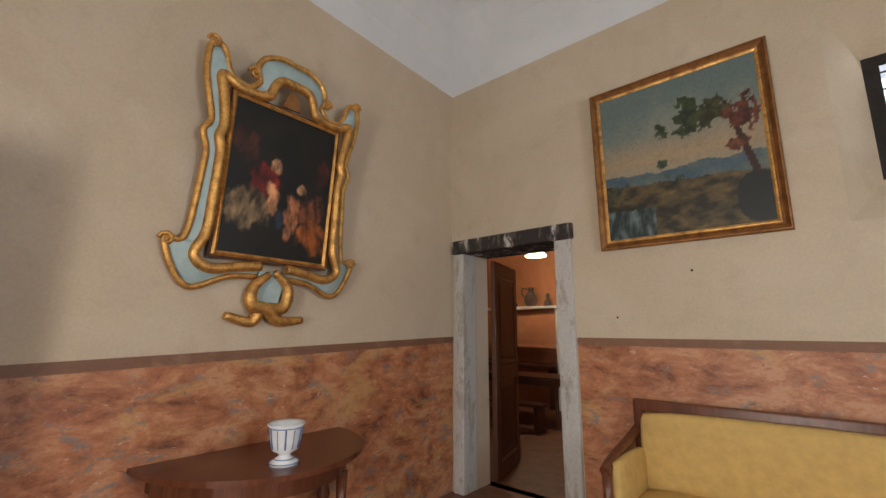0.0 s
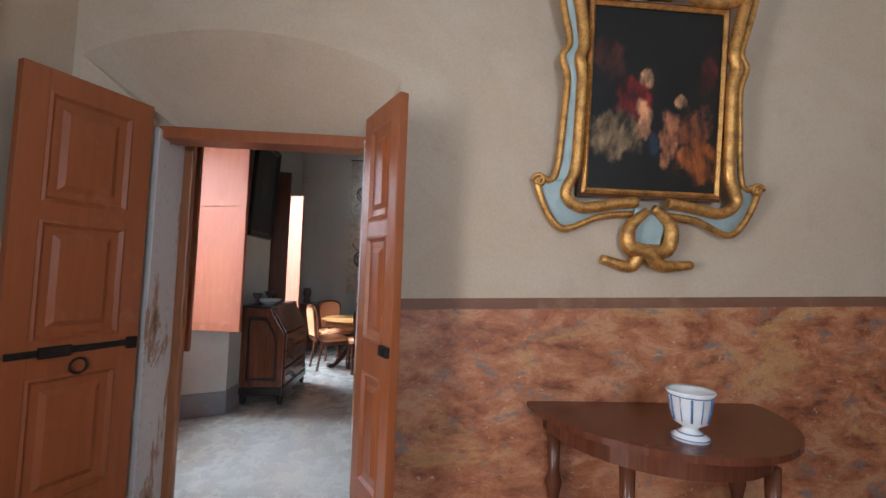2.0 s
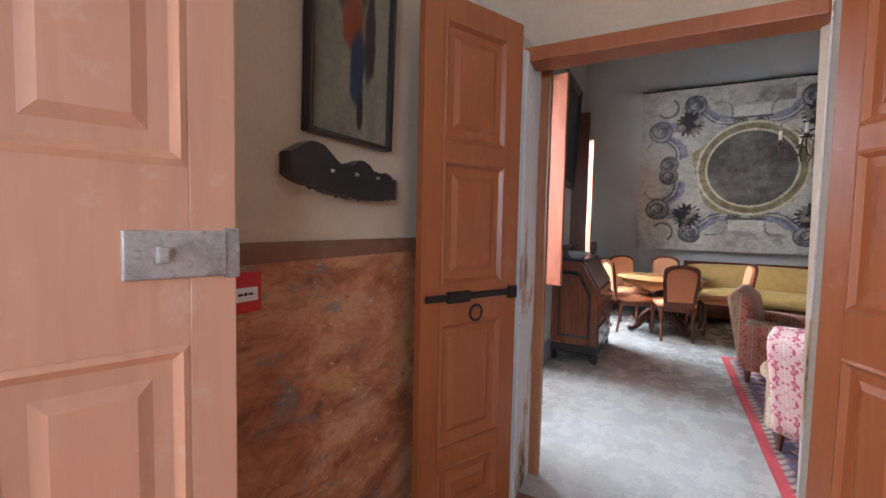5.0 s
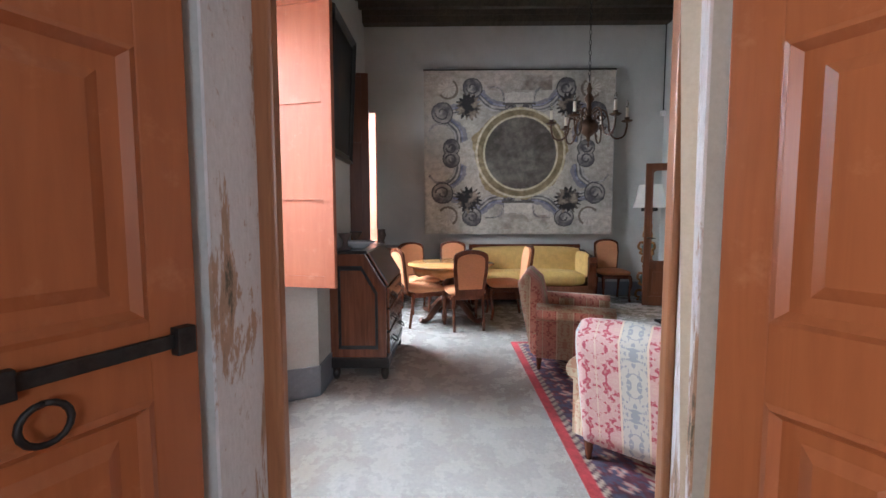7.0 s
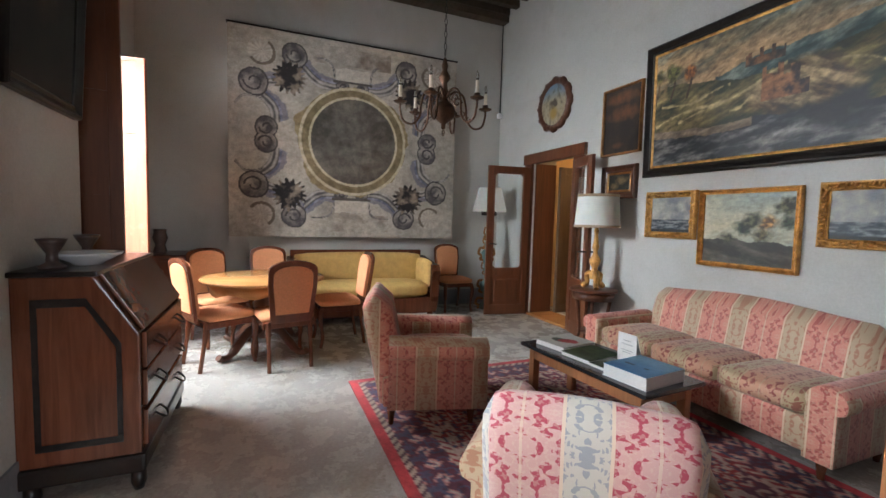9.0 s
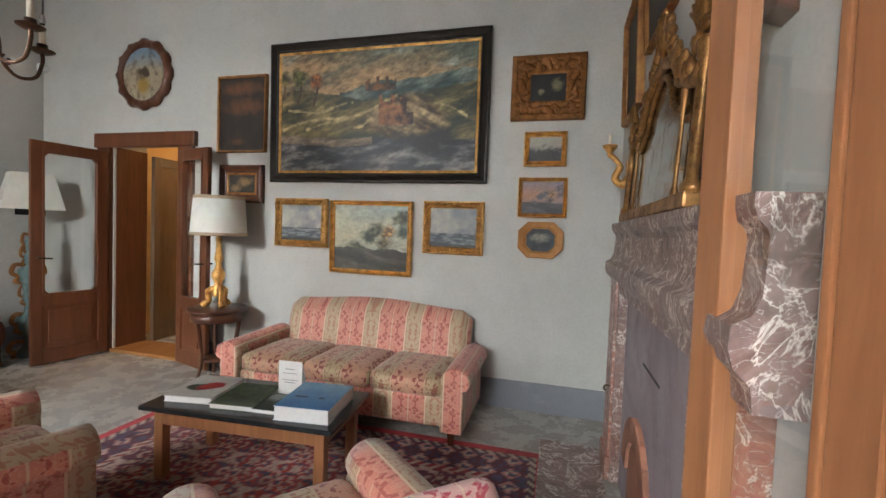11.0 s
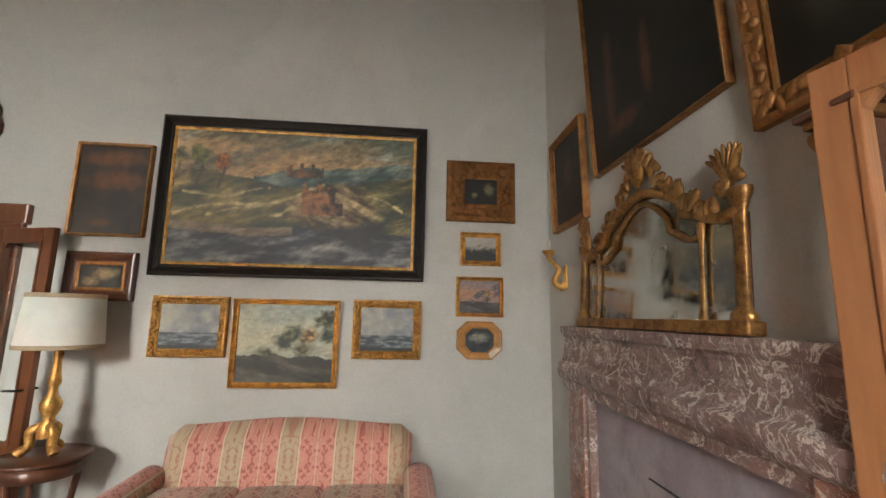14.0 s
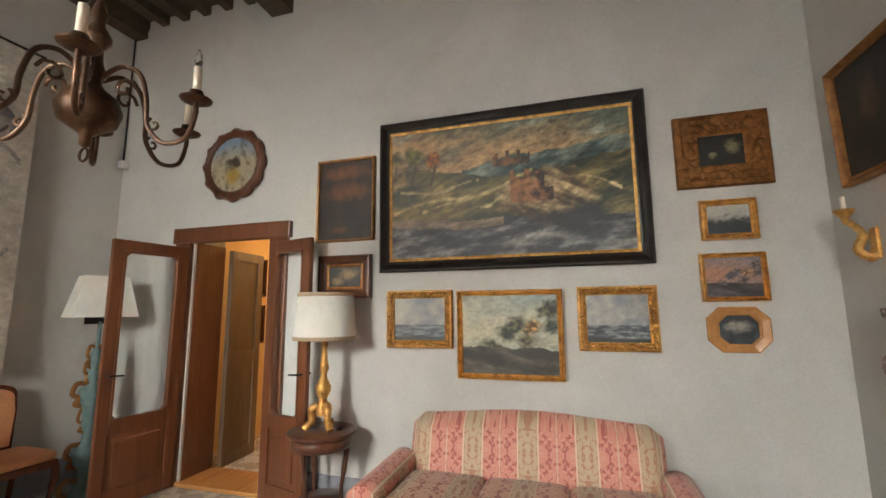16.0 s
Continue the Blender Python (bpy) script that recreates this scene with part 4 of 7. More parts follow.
def shaped_back(width, z0, z1, y0, y1, lean, camel, thick, n=20, rows=8):
    """A padded back whose top follows camel(s), s from 0 to 1 across, leaning back by lean."""
    bm = bmesh.new()
    grid = {}
    for i in range(n + 1):
        s = i / n
        x = -width / 2 + width * s
        e = min(1.0, min(s, 1 - s) * width / 0.06)
        top = z1 + camel(s) - (1 - math.sqrt(max(0, 1 - (1 - e) ** 2))) * 0.07
        for j in range(rows + 1):
            t = j / rows
            z = z0 + (top - z0) * t
            edge = math.sqrt(max(0.0, 1 - max(0, (t - 0.82) / 0.18) ** 2)) * (0.35 + 0.65 * math.sqrt(max(0, 1 - (1 - e) ** 2)))
            mid = (y0 + y1) / 2 - lean * t
            for k, sg in enumerate((-1, 1)):
                grid[i, j, k] = bm.verts.new((x, mid + sg * max(0.015, edge * thick / 2), z))
    for i in range(n):
        for j in range(rows):
            for k in (0, 1):
                bm.faces.new((grid[i, j, k], grid[i + 1, j, k], grid[i + 1, j + 1, k], grid[i, j + 1, k]))
        bm.faces.new((grid[i, rows, 0], grid[i + 1, rows, 0], grid[i + 1, rows, 1], grid[i, rows, 1]))
        bm.faces.new((grid[i, 0, 0], grid[i + 1, 0, 0], grid[i + 1, 0, 1], grid[i, 0, 1]))
    for i in (0, n):
        for j in range(rows):
            bm.faces.new((grid[i, j, 0], grid[i, j + 1, 0], grid[i, j + 1, 1], grid[i, j, 1]))
    for f in bm.faces:
        f.smooth = True
    return bm


def rolled_arm(x0, x1, y0, y1, z0, z1, out):
    """An arm with a rolled top that swells outwards and falls a little to the front."""
    w = x1 - x0
    prof = [(x0, z0), (x1, z0), (x1, z1 - 0.14)]
    cx, cz, r = (x0 + x1) / 2 + out * 0.02, z1 - 0.085, 0.085
    for i in range(13):
        a = -0.5 + i * (math.pi + 1.0) / 12
        prof.append((cx + (w / 2 + 0.025) * math.cos(a), cz + r * math.sin(a)))
    prof.append((x0, z1 - 0.14))
    bm = bmesh.new()
    loops = []
    n = 8
    for k in range(n + 1):
        t = k / n
        y = y0 + (y1 - y0) * t
        s = 1.0 - 0.05 * max(0, (t - 0.85) / 0.15) ** 2
        fall = -0.03 * t
        loops.append([bm.verts.new((cx + (x - cx) * s, y, z0 + (z - z0) * (1 + fall))) for x, z in prof])
    for a, b in zip(loops, loops[1:]):
        for i in range(len(prof)):
            j = (i + 1) % len(prof)
            bm.faces.new((a[i], a[j], b[j], b[i])).smooth = True
    for lp in (loops[0], loops[-1]):
        bm.faces.new(lp)
    return bm


def upholstered_seat(name, m, width, label, category, group, seats, back_mat, back_h, camel, arm_h=0.6, depth=0.82):
    ob = thing(name, m, label, category, group)
    w = width / 2
    aw = 0.15
    yb, yf = -depth / 2, depth / 2
    uv_box(part("base", cushion(-w + 0.02, w - 0.02, yb + 0.12, yf - 0.04, 0.13, 0.34, 0.03), RED_DAMASK, ob))
    uv_box(part("backrest", shaped_back(width - (0.12 if seats == 1 else 0.2), 0.14, back_h, yb + 0.10, yb + 0.3, 0.14, camel, 0.2), RED_DAMASK if back_mat is RED_DAMASK else back_mat, ob))
    for sg in (-1, 1):
        a0, a1 = (w - aw, w) if sg > 0 else (-w, -w + aw)
        uv_box(part("armrest", rolled_arm(a0, a1, yb + 0.16, yf, 0.13, arm_h, sg), RED_DAMASK, ob))
    sw = (width - 2 * aw) / seats
    for i in range(seats):
        x = -w + aw + i * sw
        uv_box(part("seat_cushion", cushion(x + 0.004, x + sw - 0.004, yb + 0.26, yf - 0.02, 0.33, 0.47, 0.045, 0.02), SEAT_DAMASK, ob))
    for sx in (-w + 0.09, w - 0.09):
        for sy, k in ((yb + 0.18, 0), (yf - 0.09, 1)):
            part("foot", lathe([(0, 0), (0.016, 0), (0.018, 0.02), (0.032, 0.13), (0, 0.13)], 8, pose(sx, sy, 0)), MAHOGANY, ob, "dark wooden foot")
    return ob


def hump(s):
    return 0.05 * math.sin(math.pi * s) ** 2


upholstered_seat("sofa", pose(-4.92, 2.58, 0, 0, 0, 180), 1.87, "three seat sofa in rose and beige striped damask against the wall", "sofa", "", 3, RED_DAMASK, 0.79, hump, 0.56, 0.84)
upholstered_seat("armchair", pose(-4.04, 0.58, 0.012, 0, 0, 48.7), 0.745, "damask armchair with pale faded back standing on the rug", "armchair", "damask armchairs", 1, PALE_DAMASK, 0.82, lambda s: 0.02 * math.sin(math.pi * s), 0.58, 0.86)
upholstered_seat("armchair", pose(-5.66, 0.51, 0.012, 0, 0, -16.3), 0.76, "damask armchair in worn rose stripes standing on the rug", "armchair", "damask armchairs", 1, RED_DAMASK, 0.85, lambda s: 0.02 * math.sin(math.pi * s), 0.60, 0.80)

# ---- painted surfaces ----
PAINT = painted("oil_paint")
FRESCO_PAINT = painted("fresco_paint", 0.85)
RUG_PAINT = painted("wool_pile", 0.95)


def fbm(x, y, s, seed=0.0, o=4):
    v, a = 0.0, 0.5
    for _ in range(o):
        v += a * noise.noise((x * s + seed, y * s - seed * 0.7, seed * 1.3))
        s *= 2.1
        a *= 0.55
    return v


def lerp(a, b, t):
    t = max(0.0, min(1.0, t))
    return tuple(p + (q - p) * t for p, q in zip(a, b))


def canvas(name, w, h, fn, nx, nz, mat, parent=None, y=0.0, label=""):
    """A flat painted sheet in the xz plane, centred, coloured by fn(u, v) with u and v from 0 to 1."""
    verts = [(-w / 2 + w * i / nx, y, -h / 2 + h * j / nz) for j in range(nz + 1) for i in range(nx + 1)]
    faces = [(j * (nx + 1) + i, j * (nx + 1) + i + 1, (j + 1) * (nx + 1) + i + 1, (j + 1) * (nx + 1) + i) for j in range(nz) for i in range(nx)]
    me = bpy.data.meshes.new(name)
    me.from_pydata(verts, [], faces)
    layer = me.color_attributes.new("paint", 'FLOAT_COLOR', 'POINT')
    flat = []
    for j in range(nz + 1):
        for i in range(nx + 1):
            c = fn(i / nx, j / nz)
            if mat is PAINT:
                c = tuple(0.8 * max(0.0, k) ** 1.4 for k in c)
            flat.extend((*c, 1.0))
    layer.data.foreach_set("color", flat)
    me.materials.append(mat)
    ob = new(name, me)
    if parent is not None:
        ob.parent = parent
    if label:
        ob["label"] = label
    return ob


def tree_blob(u, v, cx, cy, r, seed):
    return r - math.hypot((u - cx), (v - cy)) + 0.5 * r * fbm(u, v, 9, seed)


def stroke(u, v, scale, angle, seed, along=0.28):
    """Brush-like noise drawn out in one direction."""
    c, t = math.cos(angle), math.sin(angle)
    return fbm((u * c + v * t) * along, v * c - u * t, scale, seed, 5)


def big_landscape(u, v):
    a = u * 1.68
    sky = lerp((0.6, 0.43, 0.25), (0.22, 0.25, 0.2), (v - 0.8) * 4.5 + (u - 0.5) * 1.3 + 0.8 * stroke(a, v, 6, 0.25, 7))
    sky = lerp(sky, (0.44, 0.47, 0.4), 3 * stroke(a, v, 5, 0.3, 17) - 0.5 + (0.6 if 0.62 < u < 0.9 and v > 0.82 else 0))
    c = lerp(sky, (0.1, 0.13, 0.11), (v - 0.86) * 5 * (1 - abs(u - 0.5)) + 3 * stroke(a, v, 4, 0.2, 27))
    far = 0.66 + 0.2 * max(0, u - 0.33) ** 0.8 + 0.07 * fbm(u, 0, 6, 4)
    if v < far and u > 0.33:
        c = lerp((0.08, 0.13, 0.12), (0.34, 0.38, 0.32), 0.3 + 2.6 * stroke(a, v, 9, 0.5, 5) - 3 * (far - v))
    mid = 0.63 + 0.05 * math.sin(u * 7 + 1) + 0.05 * fbm(u, 0, 9, 2)
    if v < mid:
        c = lerp((0.07, 0.08, 0.035), (0.5, 0.4, 0.19), 0.3 + 1.8 * stroke(a, v, 8, 0.32, 9))
    for k, (x0, z0, x1, z1) in enumerate(((0.02, 0.36, 0.5, 0.52), (0.15, 0.33, 0.62, 0.6), (0.05, 0.5, 0.4, 0.55), (0.4, 0.36, 0.6, 0.56), (0.66, 0.6, 0.95, 0.44))):
        q = (u - x0) / (x1 - x0)
        if 0 < q < 1:
            d = abs(v - (z0 + (z1 - z0) * q + 0.025 * math.sin(q * 6 + k))) + 0.03 * fbm(u, v, 24, k)
            if d < 0.016:
                c = lerp((0.66, 0.54, 0.3), c, d / 0.016)
    hill = 1 - math.hypot((u - 0.66) / 0.24, (v - 0.42) / 0.2) + 0.5 * fbm(u, v, 6, 12)
    if hill > 0:
        c = lerp(c, lerp((0.12, 0.08, 0.04), (0.62, 0.48, 0.28), 0.4 + 2.4 * stroke(a, v, 12, -0.5, 14)), min(1, hill * 5))
    low = 0.3 + 0.05 * fbm(u, 0, 5, 3) - 0.04 * u
    if v < low:
        c = lerp((0.06, 0.065, 0.07), (0.46, 0.44, 0.4), 0.26 + 1.9 * stroke(a, v, 14, 0.12, 31) - 1.0 * fbm(u, v, 5, 33))
        if u < 0.5 and v > low - 0.06:
            c = lerp(c, (0.5, 0.38, 0.24), 0.6)
    dark = 1 - math.hypot((u - 0.78) / 0.16, (v - 0.26) / 0.12) + 0.9 * fbm(a, v, 7, 22)
    c = lerp(c, (0.05, 0.05, 0.045), 1.6 * max(0, dark))
    tower = 0.575 + 0.05 * math.sin(int(u * 46) * 2.4)
    if 0.53 < u < 0.7 and 0.38 < v < (tower if u < 0.665 else 0.47) + 0.02 * fbm(u, v, 20, 1):
        c = lerp((0.44, 0.24, 0.12), (0.06, 0.035, 0.025), (u - 0.575) * 8 + 2.2 * fbm(a, v, 16, 6))
    keep = 0.71 + 0.055 * max(0, math.sin(int(u * 66) * 1.9))
    if 0.46 < u < 0.61 and 0.655 < v < keep:
        c = lerp((0.36, 0.2, 0.1), (0.08, 0.06, 0.045), 0.3 + (u - 0.5) * 8 + 2 * fbm(a, v, 18, 8))
    for cx, cy, rad, col in ((0.02, 0.8, 0.07, (0.2, 0.17, 0.06)), (0.11, 0.79, 0.085, (0.17, 0.17, 0.06)), (0.2, 0.75, 0.065, (0.42, 0.19, 0.06))):
        w = rad - math.hypot(a - cx * 1.68, (v - cy) * 0.9) + 0.8 * rad * fbm(a, v, 11, cx * 20)
        if abs(u - cx - 0.01 * math.sin(v * 20)) < 0.006 and 0.55 < v < cy:
            c = (0.13, 0.08, 0.04)
        c = lerp(c, lerp(tuple(k * 0.5 for k in col), tuple(k * 1.5 for k in col), 0.5 + 2.5 * fbm(a, v, 26, 2)), w * 28)
    if u < 0.08 and 0.58 < v < 0.76:
        c = lerp(c, (0.42, 0.3, 0.16), 0.5 + 2 * fbm(a, v, 16, 40))
    k = 1 + 0.9 * stroke(a, v, 36, 0.3, 8, 0.5)
    return tuple(max(0.008, x * k) for x in c)


def park_landscape(u, v):
    c = lerp((0.46, 0.44, 0.36), (0.25, 0.31, 0.29), (v - 0.35) * 1.8 + 0.6 * fbm(u, v, 4, 2))
    c = lerp(c, (0.55, 0.42, 0.28), 0.9 - abs(v - 0.5) * 5)
    if v < 0.42 + 0.05 * fbm(u, 0, 4, 3):
        c = lerp((0.12, 0.2, 0.26), (0.28, 0.3, 0.24), 0.5 + fbm(u, v, 8, 1))
    if v < 0.36 - 0.06 * u + 0.04 * fbm(u, 0, 6, 5):
        c = lerp((0.06, 0.055, 0.03), (0.3, 0.22, 0.1), 0.4 + 1.6 * fbm(u, v * 2, 9, 6))
    if u < 0.34 and v < 0.2 + 0.05 * fbm(u, v, 6, 1):
        c = lerp((0.05, 0.08, 0.08), (0.3, 0.36, 0.36), 0.3 + 2 * fbm(u * 3, v, 8, 4))
    trunk = abs(u - (0.95 - 0.28 * max(0, v - 0.2))) < 0.028 - 0.02 * v
    if trunk and 0.12 < v < 0.75:
        c = (0.11, 0.05, 0.03)
    for cx, cy, r, col in ((0.58, 0.76, 0.13, (0.05, 0.07, 0.03)), (0.74, 0.74, 0.14, (0.07, 0.07, 0.03)), (0.44, 0.7, 0.06, (0.06, 0.08, 0.04)), (0.88, 0.68, 0.12, (0.12, 0.045, 0.025)), (0.84, 0.52, 0.06, (0.14, 0.06, 0.03)), (0.46, 0.42, 0.07, (0.06, 0.09, 0.05)), (0.08, 0.34, 0.09, (0.08, 0.08, 0.05))):
        if tree_blob(u, v * 1.05, cx, cy, r * 0.8, cx * 31) + 0.16 * fbm(u, v, 14, 3) > 0.012:
            c = lerp(col, tuple(k * 2.4 for k in col), 0.4 + 2 * fbm(u, v, 24, 2))
    if (u - 0.9) ** 2 * 2 + (v - 0.16) ** 2 < 0.02:
        c = (0.04, 0.05, 0.05)
    return c


def seascape(seed):
    def fn(u, v):
        c = lerp((0.35, 0.37, 0.38), (0.62, 0.6, 0.52), 0.4 + 1.6 * fbm(u, v, 3.2, seed))
        if v < 0.36:
            c = lerp((0.08, 0.1, 0.12), (0.5, 0.53, 0.52), 0.25 + 1.9 * fbm(u * 0.8, v * 3, 7, seed + 2))
        if v < 0.08:
            c = (0.07, 0.07, 0.06)
        return c
    return fn


def grove(seed, sky_hi, sky_lo, leaf, ground):
    def fn(u, v):
        c = lerp(sky_lo, sky_hi, 1.2 * abs(v - 0.55) + 0.3 * u + 0.4 * stroke(u, v, 4, 0.2, seed))
        if v < 0.36 + 0.08 * fbm(u, 0, 4, seed) - 0.05 * u:
            c = lerp(ground, tuple(k * 3.0 for k in ground), 0.35 + 1.6 * stroke(u, v, 10, -0.3, seed + 1))
        for cx, cy, rad, warm in ((0.47, 0.52, 0.13, 0.0), (0.58, 0.6, 0.14, 0.1), (0.72, 0.6, 0.12, 0.7), (0.68, 0.42, 0.12, 0.2), (0.93, 0.8, 0.14, 0.1), (0.95, 0.6, 0.11, 0.0), (0.3, 0.36, 0.1, 0.1)):
            w = rad - math.hypot(u - cx, v - cy) + 0.8 * rad * fbm(u, v, 10, seed + cx * 9)
            tone = lerp(leaf, (0.34, 0.2, 0.08), warm)
            c = lerp(c, lerp(tuple(k * 0.7 for k in tone), tuple(k * 3.0 for k in tone), 0.4 + 2.4 * fbm(u, v, 20, seed + 5)), 14 * w)
        k = 1 + 0.5 * stroke(u, v, 24, 0.2, seed + 8, 0.5)
        return tuple(max(0.01, x * k) for x in c)
    return fn


def gloom(seed, base, glow, spots):
    """A dark old canvas with a few dim soft patches."""
    def fn(u, v):
        c = lerp(base, tuple(k * 2.0 for k in base), 0.35 + 1.5 * fbm(u, v, 4, seed))
        for cx, cy, rx, ry in spots:
            d = ((u - cx) / rx) ** 2 + ((v - cy) / ry) ** 2 + 0.8 * fbm(u, v, 9, seed + cx)
            c = lerp(c, glow, 0.85 * max(0, 1 - d))
        return c
    return fn


def devotional(u, v):
    """A dark canvas with soft rounded masses of red, cream and ochre drapery."""
    c = lerp((0.012, 0.016, 0.016), (0.035, 0.03, 0.022), 0.4 + 1.5 * fbm(u, v, 4, 3))
    for cx, cy, rx, ry, col in ((0.33, 0.5, 0.16, 0.13, (0.2, 0.025, 0.02)), (0.2, 0.3, 0.2, 0.16, (0.27, 0.2, 0.12)), (0.42, 0.4, 0.07, 0.12, (0.42, 0.24, 0.14)), (0.43, 0.62, 0.06, 0.055, (0.48, 0.3, 0.18)),
                                (0.62, 0.3, 0.08, 0.16, (0.4, 0.2, 0.11)), (0.8, 0.36, 0.16, 0.14, (0.24, 0.1, 0.05)), (0.86, 0.18, 0.2, 0.13, (0.28, 0.11, 0.03)), (0.7, 0.5, 0.05, 0.05, (0.42, 0.26, 0.15)), (0.15, 0.72, 0.14, 0.12, (0.09, 0.035, 0.02)), (0.9, 0.66, 0.08, 0.14, (0.12, 0.03, 0.02)), (0.5, 0.26, 0.05, 0.1, (0.04, 0.06, 0.09))):
        d = ((u - cx) / rx) ** 2 + ((v - cy) / ry) ** 2 + 1.5 * fbm(u, v, 10, cx * 7)
        fold = 0.75 + 1.6 * stroke(u, v, 16, 1.1 + cx, cx * 3, 0.4)
        c = lerp(c, tuple(k * 1.6 * max(0.2, fold) for k in col), 1.8 * max(0, 1 - d))
    return c


def game_birds(u, v):
    """A still life: hanging game birds as soft dark masses on a grey ground."""
    c = lerp((0.24, 0.23, 0.17), (0.36, 0.34, 0.26), 0.3 + 0.7 * u + fbm(u, v, 4, 3))
    for cx, cy, rx, ry, col in ((0.5, 0.88, 0.07, 0.1, (0.04, 0.035, 0.03)), (0.45, 0.62, 0.14, 0.16, (0.5, 0.42, 0.26)), (0.62, 0.66, 0.12, 0.2, (0.07, 0.055, 0.045)), (0.34, 0.55, 0.1, 0.16, (0.1, 0.09, 0.08)), (0.48, 0.4, 0.16, 0.12, (0.32, 0.1, 0.03)), (0.56, 0.25, 0.11, 0.17, (0.03, 0.07, 0.14)), (0.72, 0.38, 0.09, 0.2, (0.06, 0.05, 0.05)), (0.6, 0.1, 0.05, 0.08, (0.05, 0.045, 0.04))):
        d = ((u - cx) / rx) ** 2 + ((v - cy) / ry) ** 2 + 0.7 * fbm(u, v, 9, cx * 9)
        c = lerp(c, col, 2.2 * max(0, 1 - d))
    return c


def moulded_frame(w, h, width, profile, m=None):
    """A mitred frame round an opening w by h; profile of (outwards share of width, depth)."""
    bm = bmesh.new()
    rings = []
    for s, d in profile:
        e = width * s
        rings.append([bm.verts.new((x, -d, z)) for x, z in ((-w / 2 - e, -h / 2 - e), (w / 2 + e, -h / 2 - e), (w / 2 + e, h / 2 + e), (-w / 2 - e, h / 2 + e))])
    for a, b in zip(rings, rings[1:]):
        for i in range(4):
            bm.faces.new((a[i], a[(i + 1) % 4], b[(i + 1) % 4], b[i]))
    return bm


OGEE = [(0.0, 0.004), (0.0, 0.014), (0.12, 0.018), (0.3, 0.01), (0.55, 0.022), (0.75, 0.036), (0.9, 0.034), (1.0, 0.024), (1.0, -0.012)]
FLATF = [(0.0, 0.004), (0.0, 0.012), (0.1, 0.014), (0.12, 0.024), (0.85, 0.028), (0.95, 0.024), (1.0, 0.016), (1.0, -0.012)]


def picture(m, w, h, fw, frame_mat, profile, fn, nx, label, lean=0.0, ornaments=0, inner=None, group=""):
    """A framed picture; w and h are outer sizes; the picture faces local -y; m puts its centre on the wall."""
    ob = thing("framed_painting", m @ pose(0, -0.014 - h / 2 * math.sin(radians(lean)), 0, lean, 0, 0), label, "painting", group)
    iw, ih = w - 2 * fw, h - 2 * fw
    part("frame", moulded_frame(iw, ih, fw, profile), frame_mat, ob)
    if inner:
        part("inner_slip", moulded_frame(iw - 0.044, ih - 0.044, 0.023, [(0, 0.003), (0, 0.008), (0.6, 0.014), (1, 0.012)]), inner, ob, "gilt inner slip")
    canvas("canvas", iw, ih, fn, nx, max(12, round(nx * ih / iw)), PAINT, ob, -0.004)
    part("backing", boxes((-w / 2 + 0.01, w / 2 - 0.01, 0.0, 0.012, -h / 2 + 0.01, h / 2 - 0.01)), WALNUT, ob)
    rnd = random.Random(round(w * 1000))
    for k in range(ornaments):
        s = k / ornaments * 2 * (w + h)
        e = fw * rnd.uniform(0.3, 0.78)
        if s < w:
            x, z = -w / 2 + s, -h / 2 + e
        elif s < w + h:
            x, z = w / 2 - e, -h / 2 + s - w
        elif s < 2 * w + h:
            x, z = w / 2 - (s - w - h), h / 2 - e
        else:
            x, z = -w / 2 + e, h / 2 - (s - 2 * w - h)
        x, z = max(-w / 2 + e, min(w / 2 - e, x)), max(-h / 2 + e, min(h / 2 - e, z))
        bm = bmesh.new()
        bmesh.ops.create_icosphere(bm, subdivisions=2, radius=1.0)
        for v in bm.verts:
            v.co *= 1 + 0.35 * noise.noise(v.co * 2.2 + Vector((k, 0, 0)))
        bm.transform(pose(x, -0.03, z, 0, rnd.uniform(0, 180), 0) @ Matrix.Diagonal((fw * rnd.uniform(0.2, 0.36), 0.012, fw * rnd.uniform(0.13, 0.22), 1)))
        part("carving", bm, frame_mat, ob, smooth=True)
    return ob


def on_north(x, z, y=3.03):
    return pose(x, y, z, 0, 0, 0)


def span(x0, x1, z0, z1):
    return (x0 + x1) / 2, (z0 + z1) / 2, x1 - x0, z1 - z0


def north_picture(x0, x1, z0, z1, *rest, **kw):
    x, z, w, h = span(x0, x1, z0, z1)
    return picture(on_north(x, z), w, h, *rest, **kw)


north_picture(-6.09, -4.03, 1.84, 3.10, 0.085, EBONY, OGEE, big_landscape, 330, "large landscape painting with castle in a black frame", lean=1.0, inner=GILT)
north_picture(-6.70, -6.15, 2.12, 2.85, 0.022, DULL_GILT, FLATF, gloom(3, (0.05, 0.03, 0.015), (0.28, 0.13, 0.05), ((0.55, 0.6, 0.5, 0.14), (0.4, 0.12, 0.2, 0.06), (0.5, 0.85, 0.6, 0.1))), 50, "dark brown battle painting in a narrow frame")
north_picture(-6.66, -6.17, 1.64, 2.0, 0.075, WALNUT, OGEE, gloom(5, (0.06, 0.05, 0.03), (0.42, 0.3, 0.15), ((0.6, 0.6, 0.3, 0.25), (0.3, 0.3, 0.2, 0.2))), 44, "small brown landscape in a wide walnut frame", inner=DULL_GILT)
north_picture(-6.02, -5.48, 1.245, 1.69, 0.06, GILT, OGEE, seascape(2), 56, "stormy seascape in a carved gilt frame", ornaments=84, group="gilt framed seascapes")
north_picture(-4.56, -4.04, 1.245, 1.69, 0.06, GILT, OGEE, seascape(9), 56, "seascape with sailing boats in a carved gilt frame", ornaments=84, group="gilt framed seascapes")
